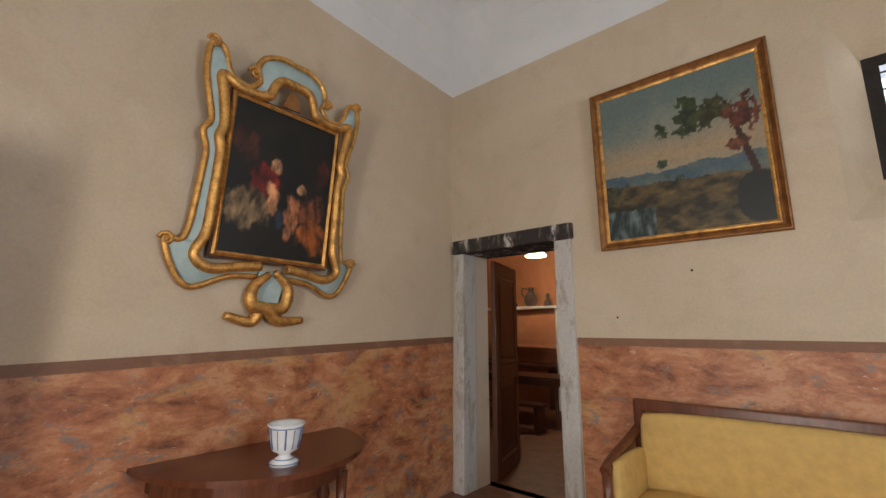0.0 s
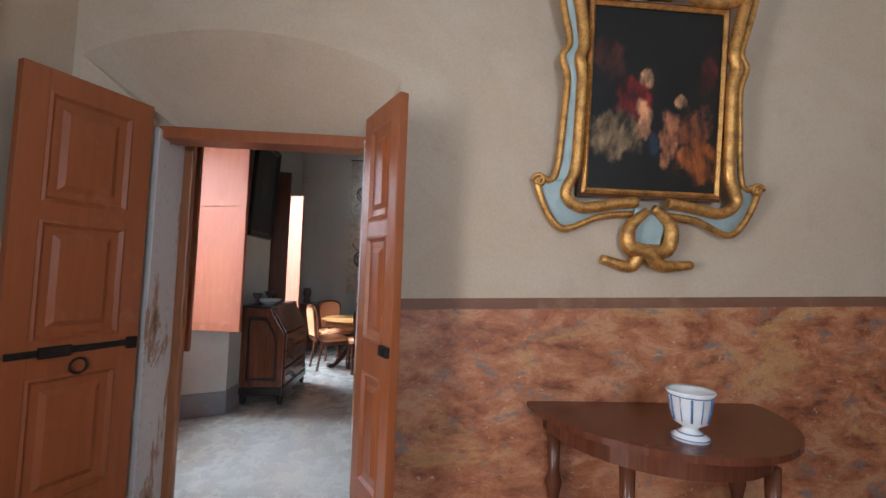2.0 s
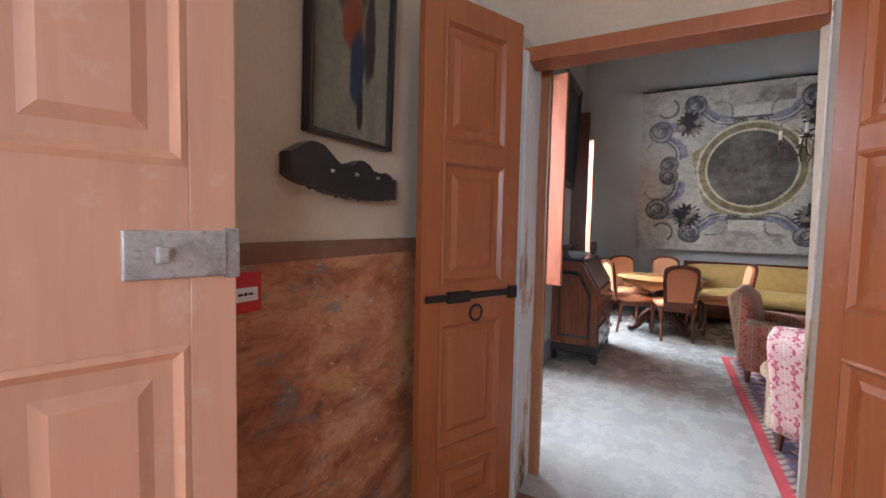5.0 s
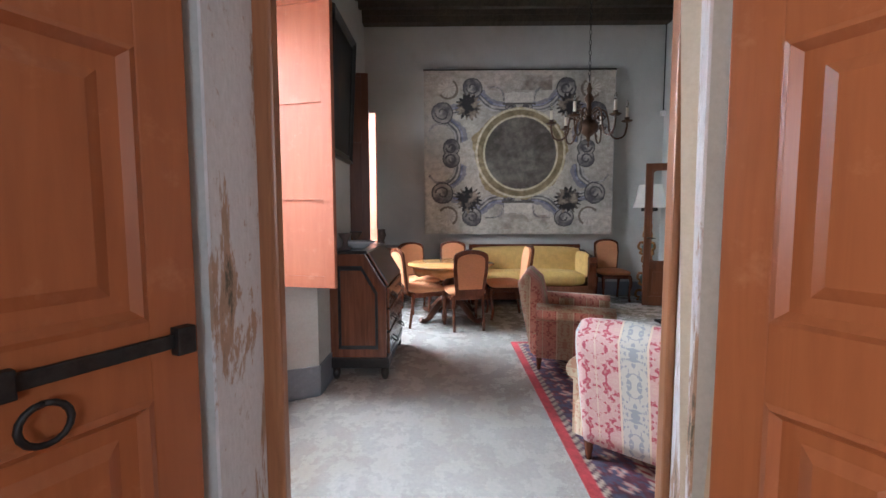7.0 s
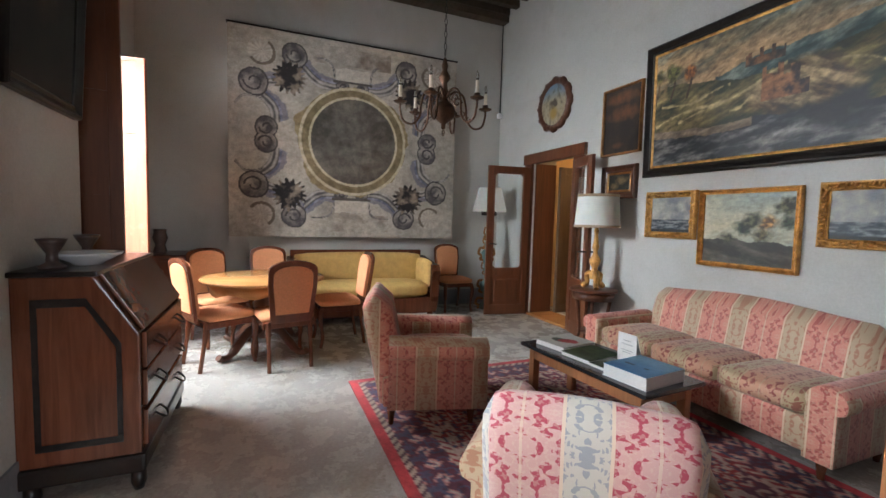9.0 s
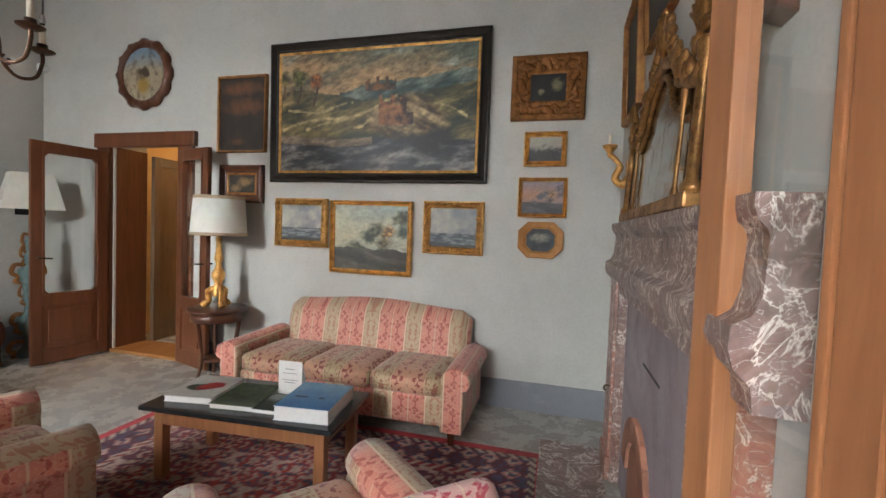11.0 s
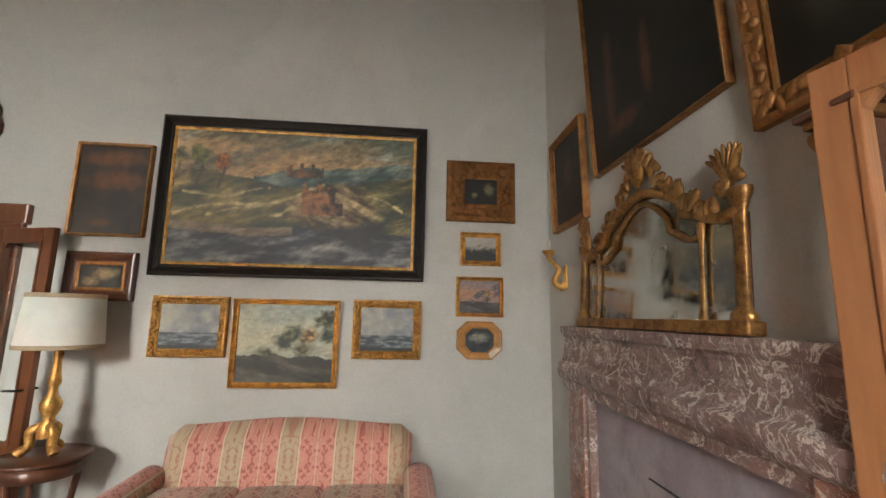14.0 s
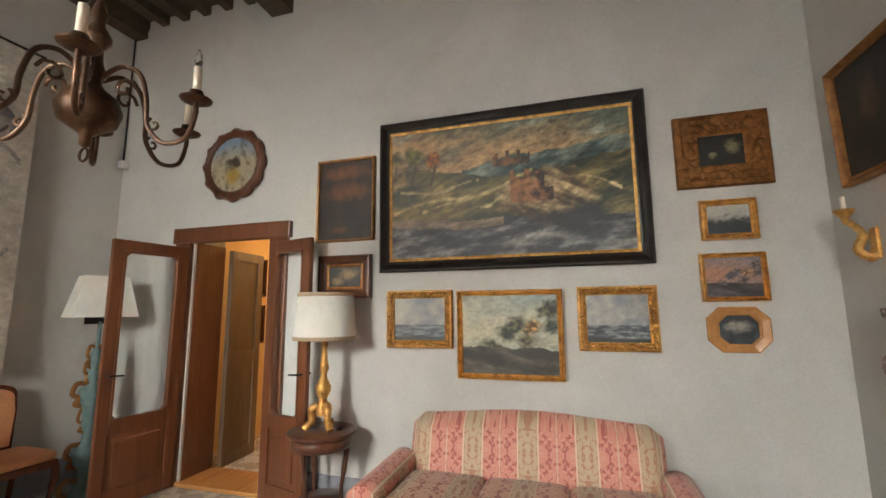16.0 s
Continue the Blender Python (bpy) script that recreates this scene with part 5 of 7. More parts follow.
north_picture(-5.44, -4.66, 1.03, 1.68, 0.04, GILT, OGEE, grove(4, (0.4, 0.5, 0.5), (0.72, 0.66, 0.46), (0.05, 0.07, 0.045), (0.08, 0.075, 0.06)), 120, "landscape with trees on rippled canvas in a gilt frame", lean=0.8)
north_picture(-3.86, -3.29, 2.34, 2.85, 0.15, BROWN_GILT, [(0.0, 0.004), (0.0, 0.01), (0.08, 0.014), (0.5, 0.012), (0.55, 0.02), (0.75, 0.04), (0.95, 0.035), (1.0, 0.02), (1.0, -0.012)], gloom(7, (0.02, 0.018, 0.012), (0.4, 0.36, 0.22), ((0.75, 0.6, 0.2, 0.3), (0.3, 0.35, 0.12, 0.14))), 40, "tiny dark landscape in a broad dull gilt frame", ornaments=70)
north_picture(-3.74, -3.41, 1.98, 2.25, 0.04, GILT, OGEE, lambda u, v: lerp((0.1, 0.11, 0.11), (0.6, 0.6, 0.54), (v - 0.4) * 4 + 1.2 * fbm(u, v, 7, 3)), 36, "small pale landscape in a gilt frame")
north_picture(-3.77, -3.39, 1.575, 1.89, 0.03, GILT, OGEE, grove(11, (0.3, 0.32, 0.38), (0.6, 0.36, 0.24), (0.1, 0.1, 0.11), (0.07, 0.06, 0.06)), 44, "small sunset landscape in a gilt frame")

# octagonal picture
ob = thing("framed_painting", on_north(-3.58, 1.395) @ pose(0, -0.014, 0), "small seascape in an octagonal tan wooden frame", "painting")
OCT = [(-0.10, -0.145), (0.10, -0.145), (0.178, -0.07), (0.178, 0.07), (0.10, 0.145), (-0.10, 0.145), (-0.178, 0.07), (-0.178, -0.07)]
bm = bmesh.new()
rings = [[bm.verts.new((x * s, -d, z * s)) for x, z in OCT] for s, d in ((0.62, 0.004), (0.62, 0.012), (0.68, 0.016), (0.72, 0.01), (0.95, 0.02), (1.0, 0.014), (1.0, -0.012))]
for a, b in zip(rings, rings[1:]):
    for i in range(8):
        bm.faces.new((a[i], a[(i + 1) % 8], b[(i + 1) % 8], b[i]))
part("frame", bm, HONEY, ob)
canvas("canvas", 0.226, 0.185, gloom(12, (0.05, 0.06, 0.07), (0.5, 0.48, 0.4), ((0.5, 0.6, 0.4, 0.25),)), 30, 24, PAINT, ob, -0.005)

# painted plate
pl = thing("wall_plate", on_north(-7.63, 2.93) @ pose(0, -0.02, 0), "round painted plate in a dark carved scalloped rim", "plate")
bm = bmesh.new()
N = 72
prof = [(0.265, 0.012), (0.275, 0.03), (0.31, 0.045), (0.34, 0.03), (0.36, 0.0), (0.35, -0.018)]
rings = [[bm.verts.new(((r + (0.012 * math.cos(12 * a) if r > 0.3 else 0)) * math.cos(a), -d - (0.006 * math.cos(24 * a) if r > 0.3 else 0), (r + (0.012 * math.cos(12 * a) if r > 0.3 else 0)) * math.sin(a))) for a in (2 * math.pi * i / N for i in range(N))] for r, d in prof]
for a, b in zip(rings, rings[1:]):
    for i in range(N):
        bm.faces.new((a[i], a[(i + 1) % N], b[(i + 1) % N], b[i])).smooth = True
part("rim", bm, WALNUT, pl, "dark carved rim")


def plate_paint(u, v):
    c = lerp((0.55, 0.5, 0.38), (0.3, 0.4, 0.5), (v - 0.6) * 3)
    c = lerp(c, (0.12, 0.08, 0.05), 2.2 * max(0, 0.16 - math.hypot(u - 0.52, v - 0.52)) / 0.16 + 1.5 * fbm(u, v, 9, 2))
    c = lerp(c, (0.5, 0.36, 0.1), 1.8 * max(0, 0.2 - math.hypot(u - 0.5, v - 0.28)) / 0.2)
    return c


ob = canvas("painted_well", 0.53, 0.53, plate_paint, 48, 48, PAINT, pl, -0.012)
for v in ob.data.vertices:
    x, z = v.co.x / 0.265, v.co.z / 0.265
    v.co.x, v.co.z = 0.265 * x * math.sqrt(1 - z * z / 2), 0.265 * z * math.sqrt(1 - x * x / 2)

# ---- drawing room: the large fresco panel ----
# scrollwork of one quarter: curls as (x, y, radius), bands as (x0, y0, x1, y1, bulge, width)
CURLS = ((0.095, 0.255, 0.058), (0.255, 0.105, 0.052), (0.145, 0.465, 0.046), (0.455, 0.225, 0.03))
BANDS = ((0.125, 0.31, 0.185, 0.43, 0.02, 0.026), (0.3, 0.165, 0.44, 0.225, -0.025, 0.026), (0.12, 0.27, 0.21, 0.235, 0.01, 0.022), (0.262, 0.13, 0.24, 0.19, 0.0, 0.022),
         (0.03, 0.36, 0.12, 0.33, 0.025, 0.008), (0.34, 0.1, 0.42, 0.17, 0.03, 0.006))


def fresco(u, v):
    n = fbm(u, v, 5, 2)
    fine = fbm(u, v, 24, 6)
    c = lerp((0.33, 0.3, 0.25), (0.5, 0.46, 0.385), 0.5 + 1.3 * n)
    right, top = u > 0.5, v > 0.5
    sx = (1 - u if right else u) + 0.004 * fbm(u, v, 7, 3)
    sy = (1 - v if top else v) + 0.004 * fbm(u, v, 7, 4)
    wob = 0.008 * fbm(u, v, 13, 9)
    # shells in the corners
    q, a = math.hypot(sx - 0.125, (sy - 0.11) * 0.86), math.atan2(sy - 0.11, sx - 0.125)
    if q < 0.055 + wob:
        c = lerp(c, (0.58, 0.54, 0.46), 0.4 + 0.4 * math.sin(14 * a))
        if q > 0.043 and math.cos(a - 0.7) > -0.2:
            c = (0.17, 0.14, 0.11)
    # bands of mouldings
    for x0, y0, x1, y1, bulge, w in BANDS:
        dx, dy = x1 - x0, y1 - y0
        l2 = dx * dx + dy * dy
        t = ((sx - x0) * dx + (sy - y0) * dy) / l2
        if -0.08 < t < 1.08:
            d = ((sx - x0) * dy - (sy - y0) * dx) / math.sqrt(l2) - bulge * math.sin(math.pi * t) + wob
            if abs(d) < w:
                k = math.sin(d / w * 7.5 + 0.8)
                c = lerp((0.1, 0.095, 0.095), (0.44, 0.41, 0.37), 0.5 + 0.55 * k + fine)
                if w > 0.02 and d > w * 0.55:
                    c = lerp((0.13, 0.14, 0.2), (0.3, 0.3, 0.36), 0.5 + 3 * fine)
            elif w > 0.02 and 0 < d - w < 0.018 + 0.02 * fine:
                c = lerp(c, (0.12, 0.13, 0.2), 0.65)
    # heavy curls, shaded as if rounded
    for cx, cy, r in CURLS:
        q = math.hypot(sx - cx, (sy - cy) * 0.86) + wob
        if q < r:
            a = math.atan2(sy - cy, sx - cx)
            c = lerp((0.09, 0.085, 0.09), (0.36, 0.33, 0.29), 0.45 + 0.4 * math.cos(a + 2.4 + q / r * 3) + 1.2 * fine)
            if q > r * 0.88 or abs(q - r * (0.25 + 0.06 * (a + 3.1))) < 0.004:
                c = (0.07, 0.065, 0.065)
    # dark masks with ragged leaves
    a = math.atan2(sy - 0.215, sx - 0.235)
    q = math.hypot(sx - 0.235, (sy - 0.215) * 0.86) + 0.009 * math.sin(17 * a + 4 * n) + 0.02 * fine
    if q < 0.062:
        c = lerp((0.02, 0.018, 0.018), (0.3, 0.24, 0.18), 0.18 + 3.0 * fbm(u, v, 20, 4))
    # pale cartouches in the middle of the sides
    if abs(u - 0.5) < 0.075 and abs(sy - 0.165) < 0.035 + 0.02 * fine:
        c = lerp(c, (0.6, 0.56, 0.48), 0.8)
    if abs(u - 0.5) < 0.085 and abs(sy - 0.2) < 0.006:
        c = (0.1, 0.09, 0.08)
    if abs(u - 0.5) < 0.17 and 0.03 < sy < 0.12:
        c = lerp(c, (0.24, 0.2, 0.16), max(0, 3.2 * fbm(u, v, 10, 21) + 0.1))
    # round frame and its dark centre
    r = math.hypot(u - 0.51, (v - 0.5) * 0.855)
    if r < 0.245 + 0.05 * fbm(u, v, 6, 5):
        c = lerp((0.2, 0.15, 0.07), (0.36, 0.29, 0.16), 0.5 + 1.5 * fine)
    if 0.188 < r < 0.238:
        c = lerp((0.17, 0.13, 0.065), (0.3, 0.24, 0.13), 0.5 + 1.6 * fine + n)
        if r > 0.226 or r < 0.198:
            c = lerp((0.5, 0.43, 0.27), (0.62, 0.56, 0.4), 0.5 + 2 * fine)
    if r < 0.188:
        c = lerp((0.075, 0.065, 0.052), (0.19, 0.17, 0.14), 0.5 + 1.7 * fbm(u, v, 5, 9) + 0.8 * fine)
    k = 1 + 0.5 * fbm(u, v, 38, 7)
    return tuple(max(0.01, x * k) for x in c)


ob = thing("fresco_panel", pose(-8.94, 0.575, 2.41, 0, 0, 90), "detached fresco panel with round frame, scrolls and masks", "fresco")
canvas("painted_face", 3.14, 2.68, fresco, 330, 282, FRESCO_PAINT, ob, -0.003)
part("board", boxes((-1.57, 1.57, 0.0, 0.05, -1.34, 1.34), bevel=0.006), STONE, ob)
part("batten", boxes((-1.5, 1.5, 0.05, 0.16, -1.25, -1.15), (-1.5, 1.5, 0.05, 0.16, 1.15, 1.25)), WALNUT, ob)
part("top_rail", boxes((-1.58, 1.58, -0.012, 0.05, 1.34, 1.36)), IRON, ob)

# ---- dining group ----
tb = thing("dining_table", pose(-7.44, -0.56, 0), "round honey coloured wooden table on a carved pedestal", "table")
part("tabletop", lathe([(0, 0.70), (0.52, 0.70), (0.57, 0.715), (0.58, 0.73), (0.57, 0.742), (0, 0.745)], 48), HONEY, tb, "polished round top")
bm = lathe([(0.46, 0.62), (0.5, 0.61), (0.51, 0.7), (0.44, 0.7)], 40)
for v in bm.verts:
    if v.co.z < 0.63:
        v.co.z += 0.02 * math.sin(8 * math.atan2(v.co.y, v.co.x))
part("apron", bm, HONEY, tb)
part("pedestal", lathe([(0.09, 0.13), (0.11, 0.17), (0.07, 0.24), (0.05, 0.34), (0.1, 0.43), (0.11, 0.48), (0.05, 0.54), (0.09, 0.6), (0.16, 0.7)], 20), WALNUT, tb)
for k in range(4):
    a = math.radians(45 + 90 * k)
    keys = [(0.05, 0, 0.2), (0.18, 0, 0.22), (0.32, 0, 0.12), (0.42, 0, 0.04), (0.5, 0, 0.035), (0.54, 0, 0.06)]
    bm = tube(curve_points(keys, 5), [0.05] * 6 + [0.042] * 8 + [0.032] * 12, 8)
    bm.transform(Matrix.Rotation(a, 4, 'Z'))
    part("foot", bm, WALNUT, tb)


def dining_chair():
    ob = thing("dining_chair", pose(0, 0, 0), "wooden dining chair with orange upholstered seat and back", "chair", "orange dining chairs")
    for sx in (-1, 1):
        part("leg", tube(curve_points([(sx * 0.2, 0.2, 0.42), (sx * 0.215, 0.225, 0.32), (sx * 0.2, 0.2, 0.12), (sx * 0.21, 0.22, 0.0)], 5), [0.03] * 4 + [0.026] * 4 + [0.018] * 8, 8), MAHOGANY, ob)
        part("leg", tube(curve_points([(sx * 0.18, -0.2, 0.44), (sx * 0.18, -0.205, 0.3), (sx * 0.18, -0.25, 0.0)], 5), [0.024] * 6 + [0.018] * 5, 8), MAHOGANY, ob)
    part("seat_frame", boxes((-0.22, 0.22, -0.21, 0.22, 0.37, 0.43), bevel=0.012), MAHOGANY, ob)
    part("seat", cushion(-0.225, 0.225, -0.2, 0.225, 0.42, 0.5, 0.035, 0.015, 5), ORANGE_CLOTH, ob)

    def outline(w, z0, z1, n=12):
        pts = [(-w * 0.85, z0), (w * 0.85, z0), (w, z0 + (z1 - z0) * 0.6)]
        for i in range(n + 1):
            a = math.pi * i / n
            pts.append((w * math.cos(a) * (1 if i in (0, n) else 1.0), z1 - 0.09 + 0.09 * math.sin(a) ** 0.8))
        return pts + [(-w, z0 + (z1 - z0) * 0.6)]
    tilt = pose(0, -0.2, 0, 8, 0, 0)
    bm = prism(outline(0.205, 0.44, 0.99), -0.022, 0.006, 0.006)
    bm.transform(tilt)
    part("back_frame", bm, MAHOGANY, ob)
    bm = prism(outline(0.175, 0.5, 0.955), 0.0, 0.04, 0.015)
    bm.transform(tilt)
    part("backrest", bm, ORANGE_CLOTH, ob)
    bm = prism(outline(0.165, 0.52, 0.945), -0.03, -0.02, 0.003)
    bm.transform(tilt)
    part("back_panel", bm, ORANGE_CLOTH, ob)
    return ob


chair = dining_chair()


def facing(x, y, tx, ty):
    return pose(x, y, 0, 0, 0, math.degrees(math.atan2(ty - y, tx - x)) - 90)


chair.matrix_world = facing(-7.13, -0.93, -7.45, -0.35)
copy_thing(chair, facing(-6.96, -0.39, -7.5, -0.5))
copy_thing(chair, facing(-7.85, -1.0, -7.3, -0.7))
copy_thing(chair, facing(-8.12, -0.5, -7.4, -0.45))
copy_thing(chair, facing(-7.5, 0.18, -7.45, -0.5))
lone = copy_thing(chair, facing(-8.68, 2.08, -7.5, 2.05))
lone["label"] = "orange upholstered wooden chair standing alone against the wall"

# ---- ochre sofa under the fresco ----
ob = thing("settee", pose(-8.62, 0.68, 0, 0, 0, -90), "long ochre upholstered wooden sofa below the fresco panel", "sofa")
part("back_frame", boxes((-0.93, 0.93, -0.30, -0.24, 0.2, 0.90), bevel=0.012), MAHOGANY, ob)
part("backrest", cushion(-0.88, 0.88, -0.24, -0.1, 0.44, 0.855, 0.05, 0.02), OCHRE_CLOTH, ob)
part("seat_cushion", cushion(-0.82, 0.82, -0.12, 0.42, 0.30, 0.50, 0.07, 0.03), OCHRE_CLOTH, ob)
part("seat_rail", boxes((-0.95, 0.95, -0.25, 0.4, 0.08, 0.30), bevel=0.02), MAHOGANY, ob)
for sg in (-1, 1):
    bm = prism([(0.0, 0.1), (0.36, 0.1), (0.42, 0.3), (0.40, 0.52), (0.46, 0.66), (0.42, 0.74), (0.0, 0.78), (-0.2, 0.82), (-0.2, 0.1)], -0.06, 0.06, 0.02)
    bm.transform(pose(sg * 0.92, 0, 0, 0, 0, 90))
    part("arm_frame", bm, MAHOGANY, ob)
    part("arm_pad", cushion(sg * 0.86 - 0.045, sg * 0.86 + 0.045, -0.2, 0.36, 0.42, 0.79, 0.04, 0.015, 5), OCHRE_CLOTH, ob)
for sx in (-0.88, 0.88):
    for sy in (-0.22, 0.34):
        part("foot", lathe([(0, 0), (0.03, 0), (0.045, 0.04), (0.035, 0.1), (0, 0.1)], 10, pose(sx, sy, 0)), MAHOGANY, ob)

# ---- slant-front bureau ----
bu = thing("bureau", pose(-5.71, -1.33, 0), "dark inlaid walnut slant front bureau with drawers", "bureau")
side = [(-0.24, 0.1), (0.23, 0.1), (0.23, 0.78), (0.06, 1.06), (-0.24, 1.06)]
bm = prism(side, -0.5, 0.5, 0.008)
bm.transform(Matrix.Rotation(math.radians(90), 4, 'Z'))
bm.transform(Matrix.Scale(-1, 4, (0, 1, 0)) @ Matrix.Identity(4))
for v in bm.verts:
    v.co.y = -v.co.y
part("body", bm, BUREAU_WOOD, bu)
part("plinth", boxes((-0.52, 0.52, -0.25, 0.25, 0.1, 0.19), bevel=0.015), EBONY, bu)
part("top", boxes((-0.52, 0.52, -0.25, 0.08, 1.06, 1.085), bevel=0.008), EBONY, bu)
for sx in (-1, 1):
    inlay = [(-0.17, 0.26), (0.16, 0.26), (0.16, 0.74), (0.03, 0.96), (-0.17, 0.96)]
    bm = bmesh.new()
    outer = [bm.verts.new((sx * 0.504, y, z)) for y, z in inlay]
    inner = [bm.verts.new((sx * 0.504, y * 0.86 - 0.0, 0.58 + (z - 0.58) * 0.9)) for y, z in inlay]
    for i in range(5):
        bm.faces.new((outer[i], outer[(i + 1) % 5], inner[(i + 1) % 5], inner[i]))
    part("inlay_band", bm, EBONY, bu, "black inlaid band")
for i, z in enumerate((0.21, 0.41, 0.6)):
    dr = part("drawer", boxes((-0.46, 0.46, 0.23, 0.25, z, z + 0.175), bevel=0.006), BUREAU_WOOD, bu)
    for x in (-0.26, 0.26):
        part("handle", tube(curve_points([(x - 0.05, 0.25, z + 0.1), (x - 0.04, 0.285, z + 0.07), (x, 0.295, z + 0.055), (x + 0.04, 0.285, z + 0.07), (x + 0.05, 0.25, z + 0.1)], 3), 0.006, 6), IRON, dr, "dark drop handle")
fl = part("writing_flap", boxes((-0.46, 0.46, -0.16, 0.16, 0.0, 0.016), bevel=0.004), BUREAU_WOOD, bu)
fl.matrix_local = pose(0, 0.148, 0.925, -58.7, 0, 0)
for sx in (-0.47, 0.47):
    for sy in (-0.2, 0.21):
        part("foot", lathe([(0, 0), (0.022, 0), (0.035, 0.04), (0.03, 0.1), (0, 0.1)], 10, pose(sx, sy, 0)), EBONY, bu)
lathe_thing("candle_cup", -5.33, -1.46, 1.085, [(0, 0), (0.05, 0), (0.055, 0.012), (0.025, 0.03), (0.022, 0.07), (0.05, 0.12), (0.06, 0.14), (0.045, 0.14), (0, 0.1)], JUG, "dark turned metal cup on the bureau", "cup", "cups on the bureau")
lathe_thing("candle_cup", -5.75, -1.46, 1.085, [(0, 0), (0.05, 0), (0.055, 0.012), (0.025, 0.03), (0.022, 0.07), (0.05, 0.12), (0.06, 0.14), (0.045, 0.14), (0, 0.1)], JUG, "dark turned metal cup on the bureau", "cup", "cups on the bureau")
lathe_thing("bowl", -5.5, -1.38, 1.085, [(0, 0), (0.06, 0), (0.07, 0.012), (0.14, 0.05), (0.15, 0.065), (0.14, 0.06), (0.06, 0.02), (0, 0.018)], PORCELAIN, "shallow grey white ceramic bowl on the bureau", "bowl", segs=28)

# dark picture over the bureau, on the pier
picture(pose(-5.55, -1.57, 2.45, 0, 0, 180), 0.78, 1.15, 0.07, EBONY, OGEE, gloom(21, (0.025, 0.02, 0.014), (0.16, 0.1, 0.06), ((0.5, 0.6, 0.25, 0.3),)), 30, "dark portrait shaped canvas in a black frame above the bureau", lean=3.0)

# low chest in the corner
ch = thing("chest_of_drawers", pose(-8.68, -1.62, 0, 0, 0, -90), "dark walnut chest of drawers in the room corner", "chest")
part("body", boxes((-0.3, 0.3, -0.34, 0.3, 0.08, 0.84), bevel=0.01), WALNUT, ch)
part("top", boxes((-0.33, 0.33, -0.36, 0.33, 0.84, 0.88), bevel=0.012), WALNUT, ch)
for z in (0.12, 0.36, 0.6):
    d = part("drawer", boxes((-0.27, 0.27, 0.3, 0.315, z, z + 0.21), bevel=0.006), WALNUT, ch)
    part("knob", lathe([(0, 0), (0.018, 0.006), (0.012, 0.03), (0, 0.034)], 10, pose(0, 0.315, z + 0.1, -90, 0, 0)), BRASS, d)
lathe_thing("vase", -8.62, -1.68, 0.88, [(0, 0), (0.06, 0), (0.07, 0.03), (0.05, 0.1), (0.08, 0.18), (0.06, 0.25), (0.07, 0.28), (0, 0.26)], JUG, "small dark vase on the corner chest", "vase")

# ---- rug ----
def rug_pattern(u, v):
    W, D = 2.85, 2.22
    d = min(u * W, (1 - u) * W, v * D, (1 - v) * D)
    x, y = u * W, v * D
    m = abs((x * 7) % 1 - 0.5) + abs((y * 7) % 1 - 0.5)
    n = fbm(x, y, 4, 3)
    f = fbm(abs((x * 3.5) % 1 - 0.5), abs((y * 3.5) % 1 - 0.5), 9, 5)
    if d < 0.06:
        c = (0.4, 0.045, 0.05)
    elif d < 0.11:
        c = (0.4, 0.33, 0.25) if int((x + y) * 28) % 2 else (0.08, 0.035, 0.05)
    elif d < 0.33:
        c = (0.1, 0.03, 0.045) if m > 0.42 else (0.42, 0.2, 0.17)
        if 0.18 < m < 0.27:
            c = (0.44, 0.37, 0.3)
        if f > 0.1:
            c = (0.07, 0.06, 0.1)
    elif d < 0.38:
        c = (0.42, 0.33, 0.26) if int((x - y) * 28) % 2 else (0.25, 0.04, 0.045)
    else:
        q = math.hypot((u - 0.5) * 1.4, v - 0.5)
        c = (0.26, 0.035, 0.035) if q > 0.2 else (0.34, 0.05, 0.04)
        if f > 0.07:
            c = (0.4, 0.29, 0.24)
        elif f < -0.14:
            c = (0.07, 0.06, 0.1)
        if q > 0.42 and f < 0.02:
            c = (0.12, 0.04, 0.06)
    k = 1 + 0.8 * n + 0.5 * fbm(x, y, 30, 1)
    return tuple(max(0.01, t * k) for t in c)


rug = thing("rug", pose(-4.86, 1.21, 0, 0, 0, 0.5), "red oriental rug with dark border and worn fringe", "rug")
ob = canvas("woven_face", 2.85, 2.22, rug_pattern, 200, 156, RUG_PAINT, rug, 0.0)
ob.matrix_local = pose(0, 0, 0.011, -90, 0, 0)
part("underside", boxes((-1.425, 1.425, -1.11, 1.11, 0.0, 0.009)), plain("rug_edge_wool", (0.3, 0.05, 0.05), 0.95), rug)
rnd = random.Random(4)
FRINGE = plain("cotton_fringe", (0.5, 0.46, 0.38), 0.9)
for s in (-1, 1):
    bm = bmesh.new()
    for i in range(150):
        y = -1.1 + 2.2 * i / 149
        l, w = rnd.uniform(0.04, 0.08), rnd.uniform(-0.015, 0.015)
        x0 = s * 1.425
        vs = [bm.verts.new(p) for p in ((x0, y - 0.004, 0.006), (x0, y + 0.004, 0.006), (x0 + s * l, y + w + 0.002, 0.002), (x0 + s * l, y + w - 0.002, 0.002))]
        bm.faces.new(vs)
    tagged(part("fringe", bm, FRINGE, rug, "pale cotton fringe"), kind="stuff")

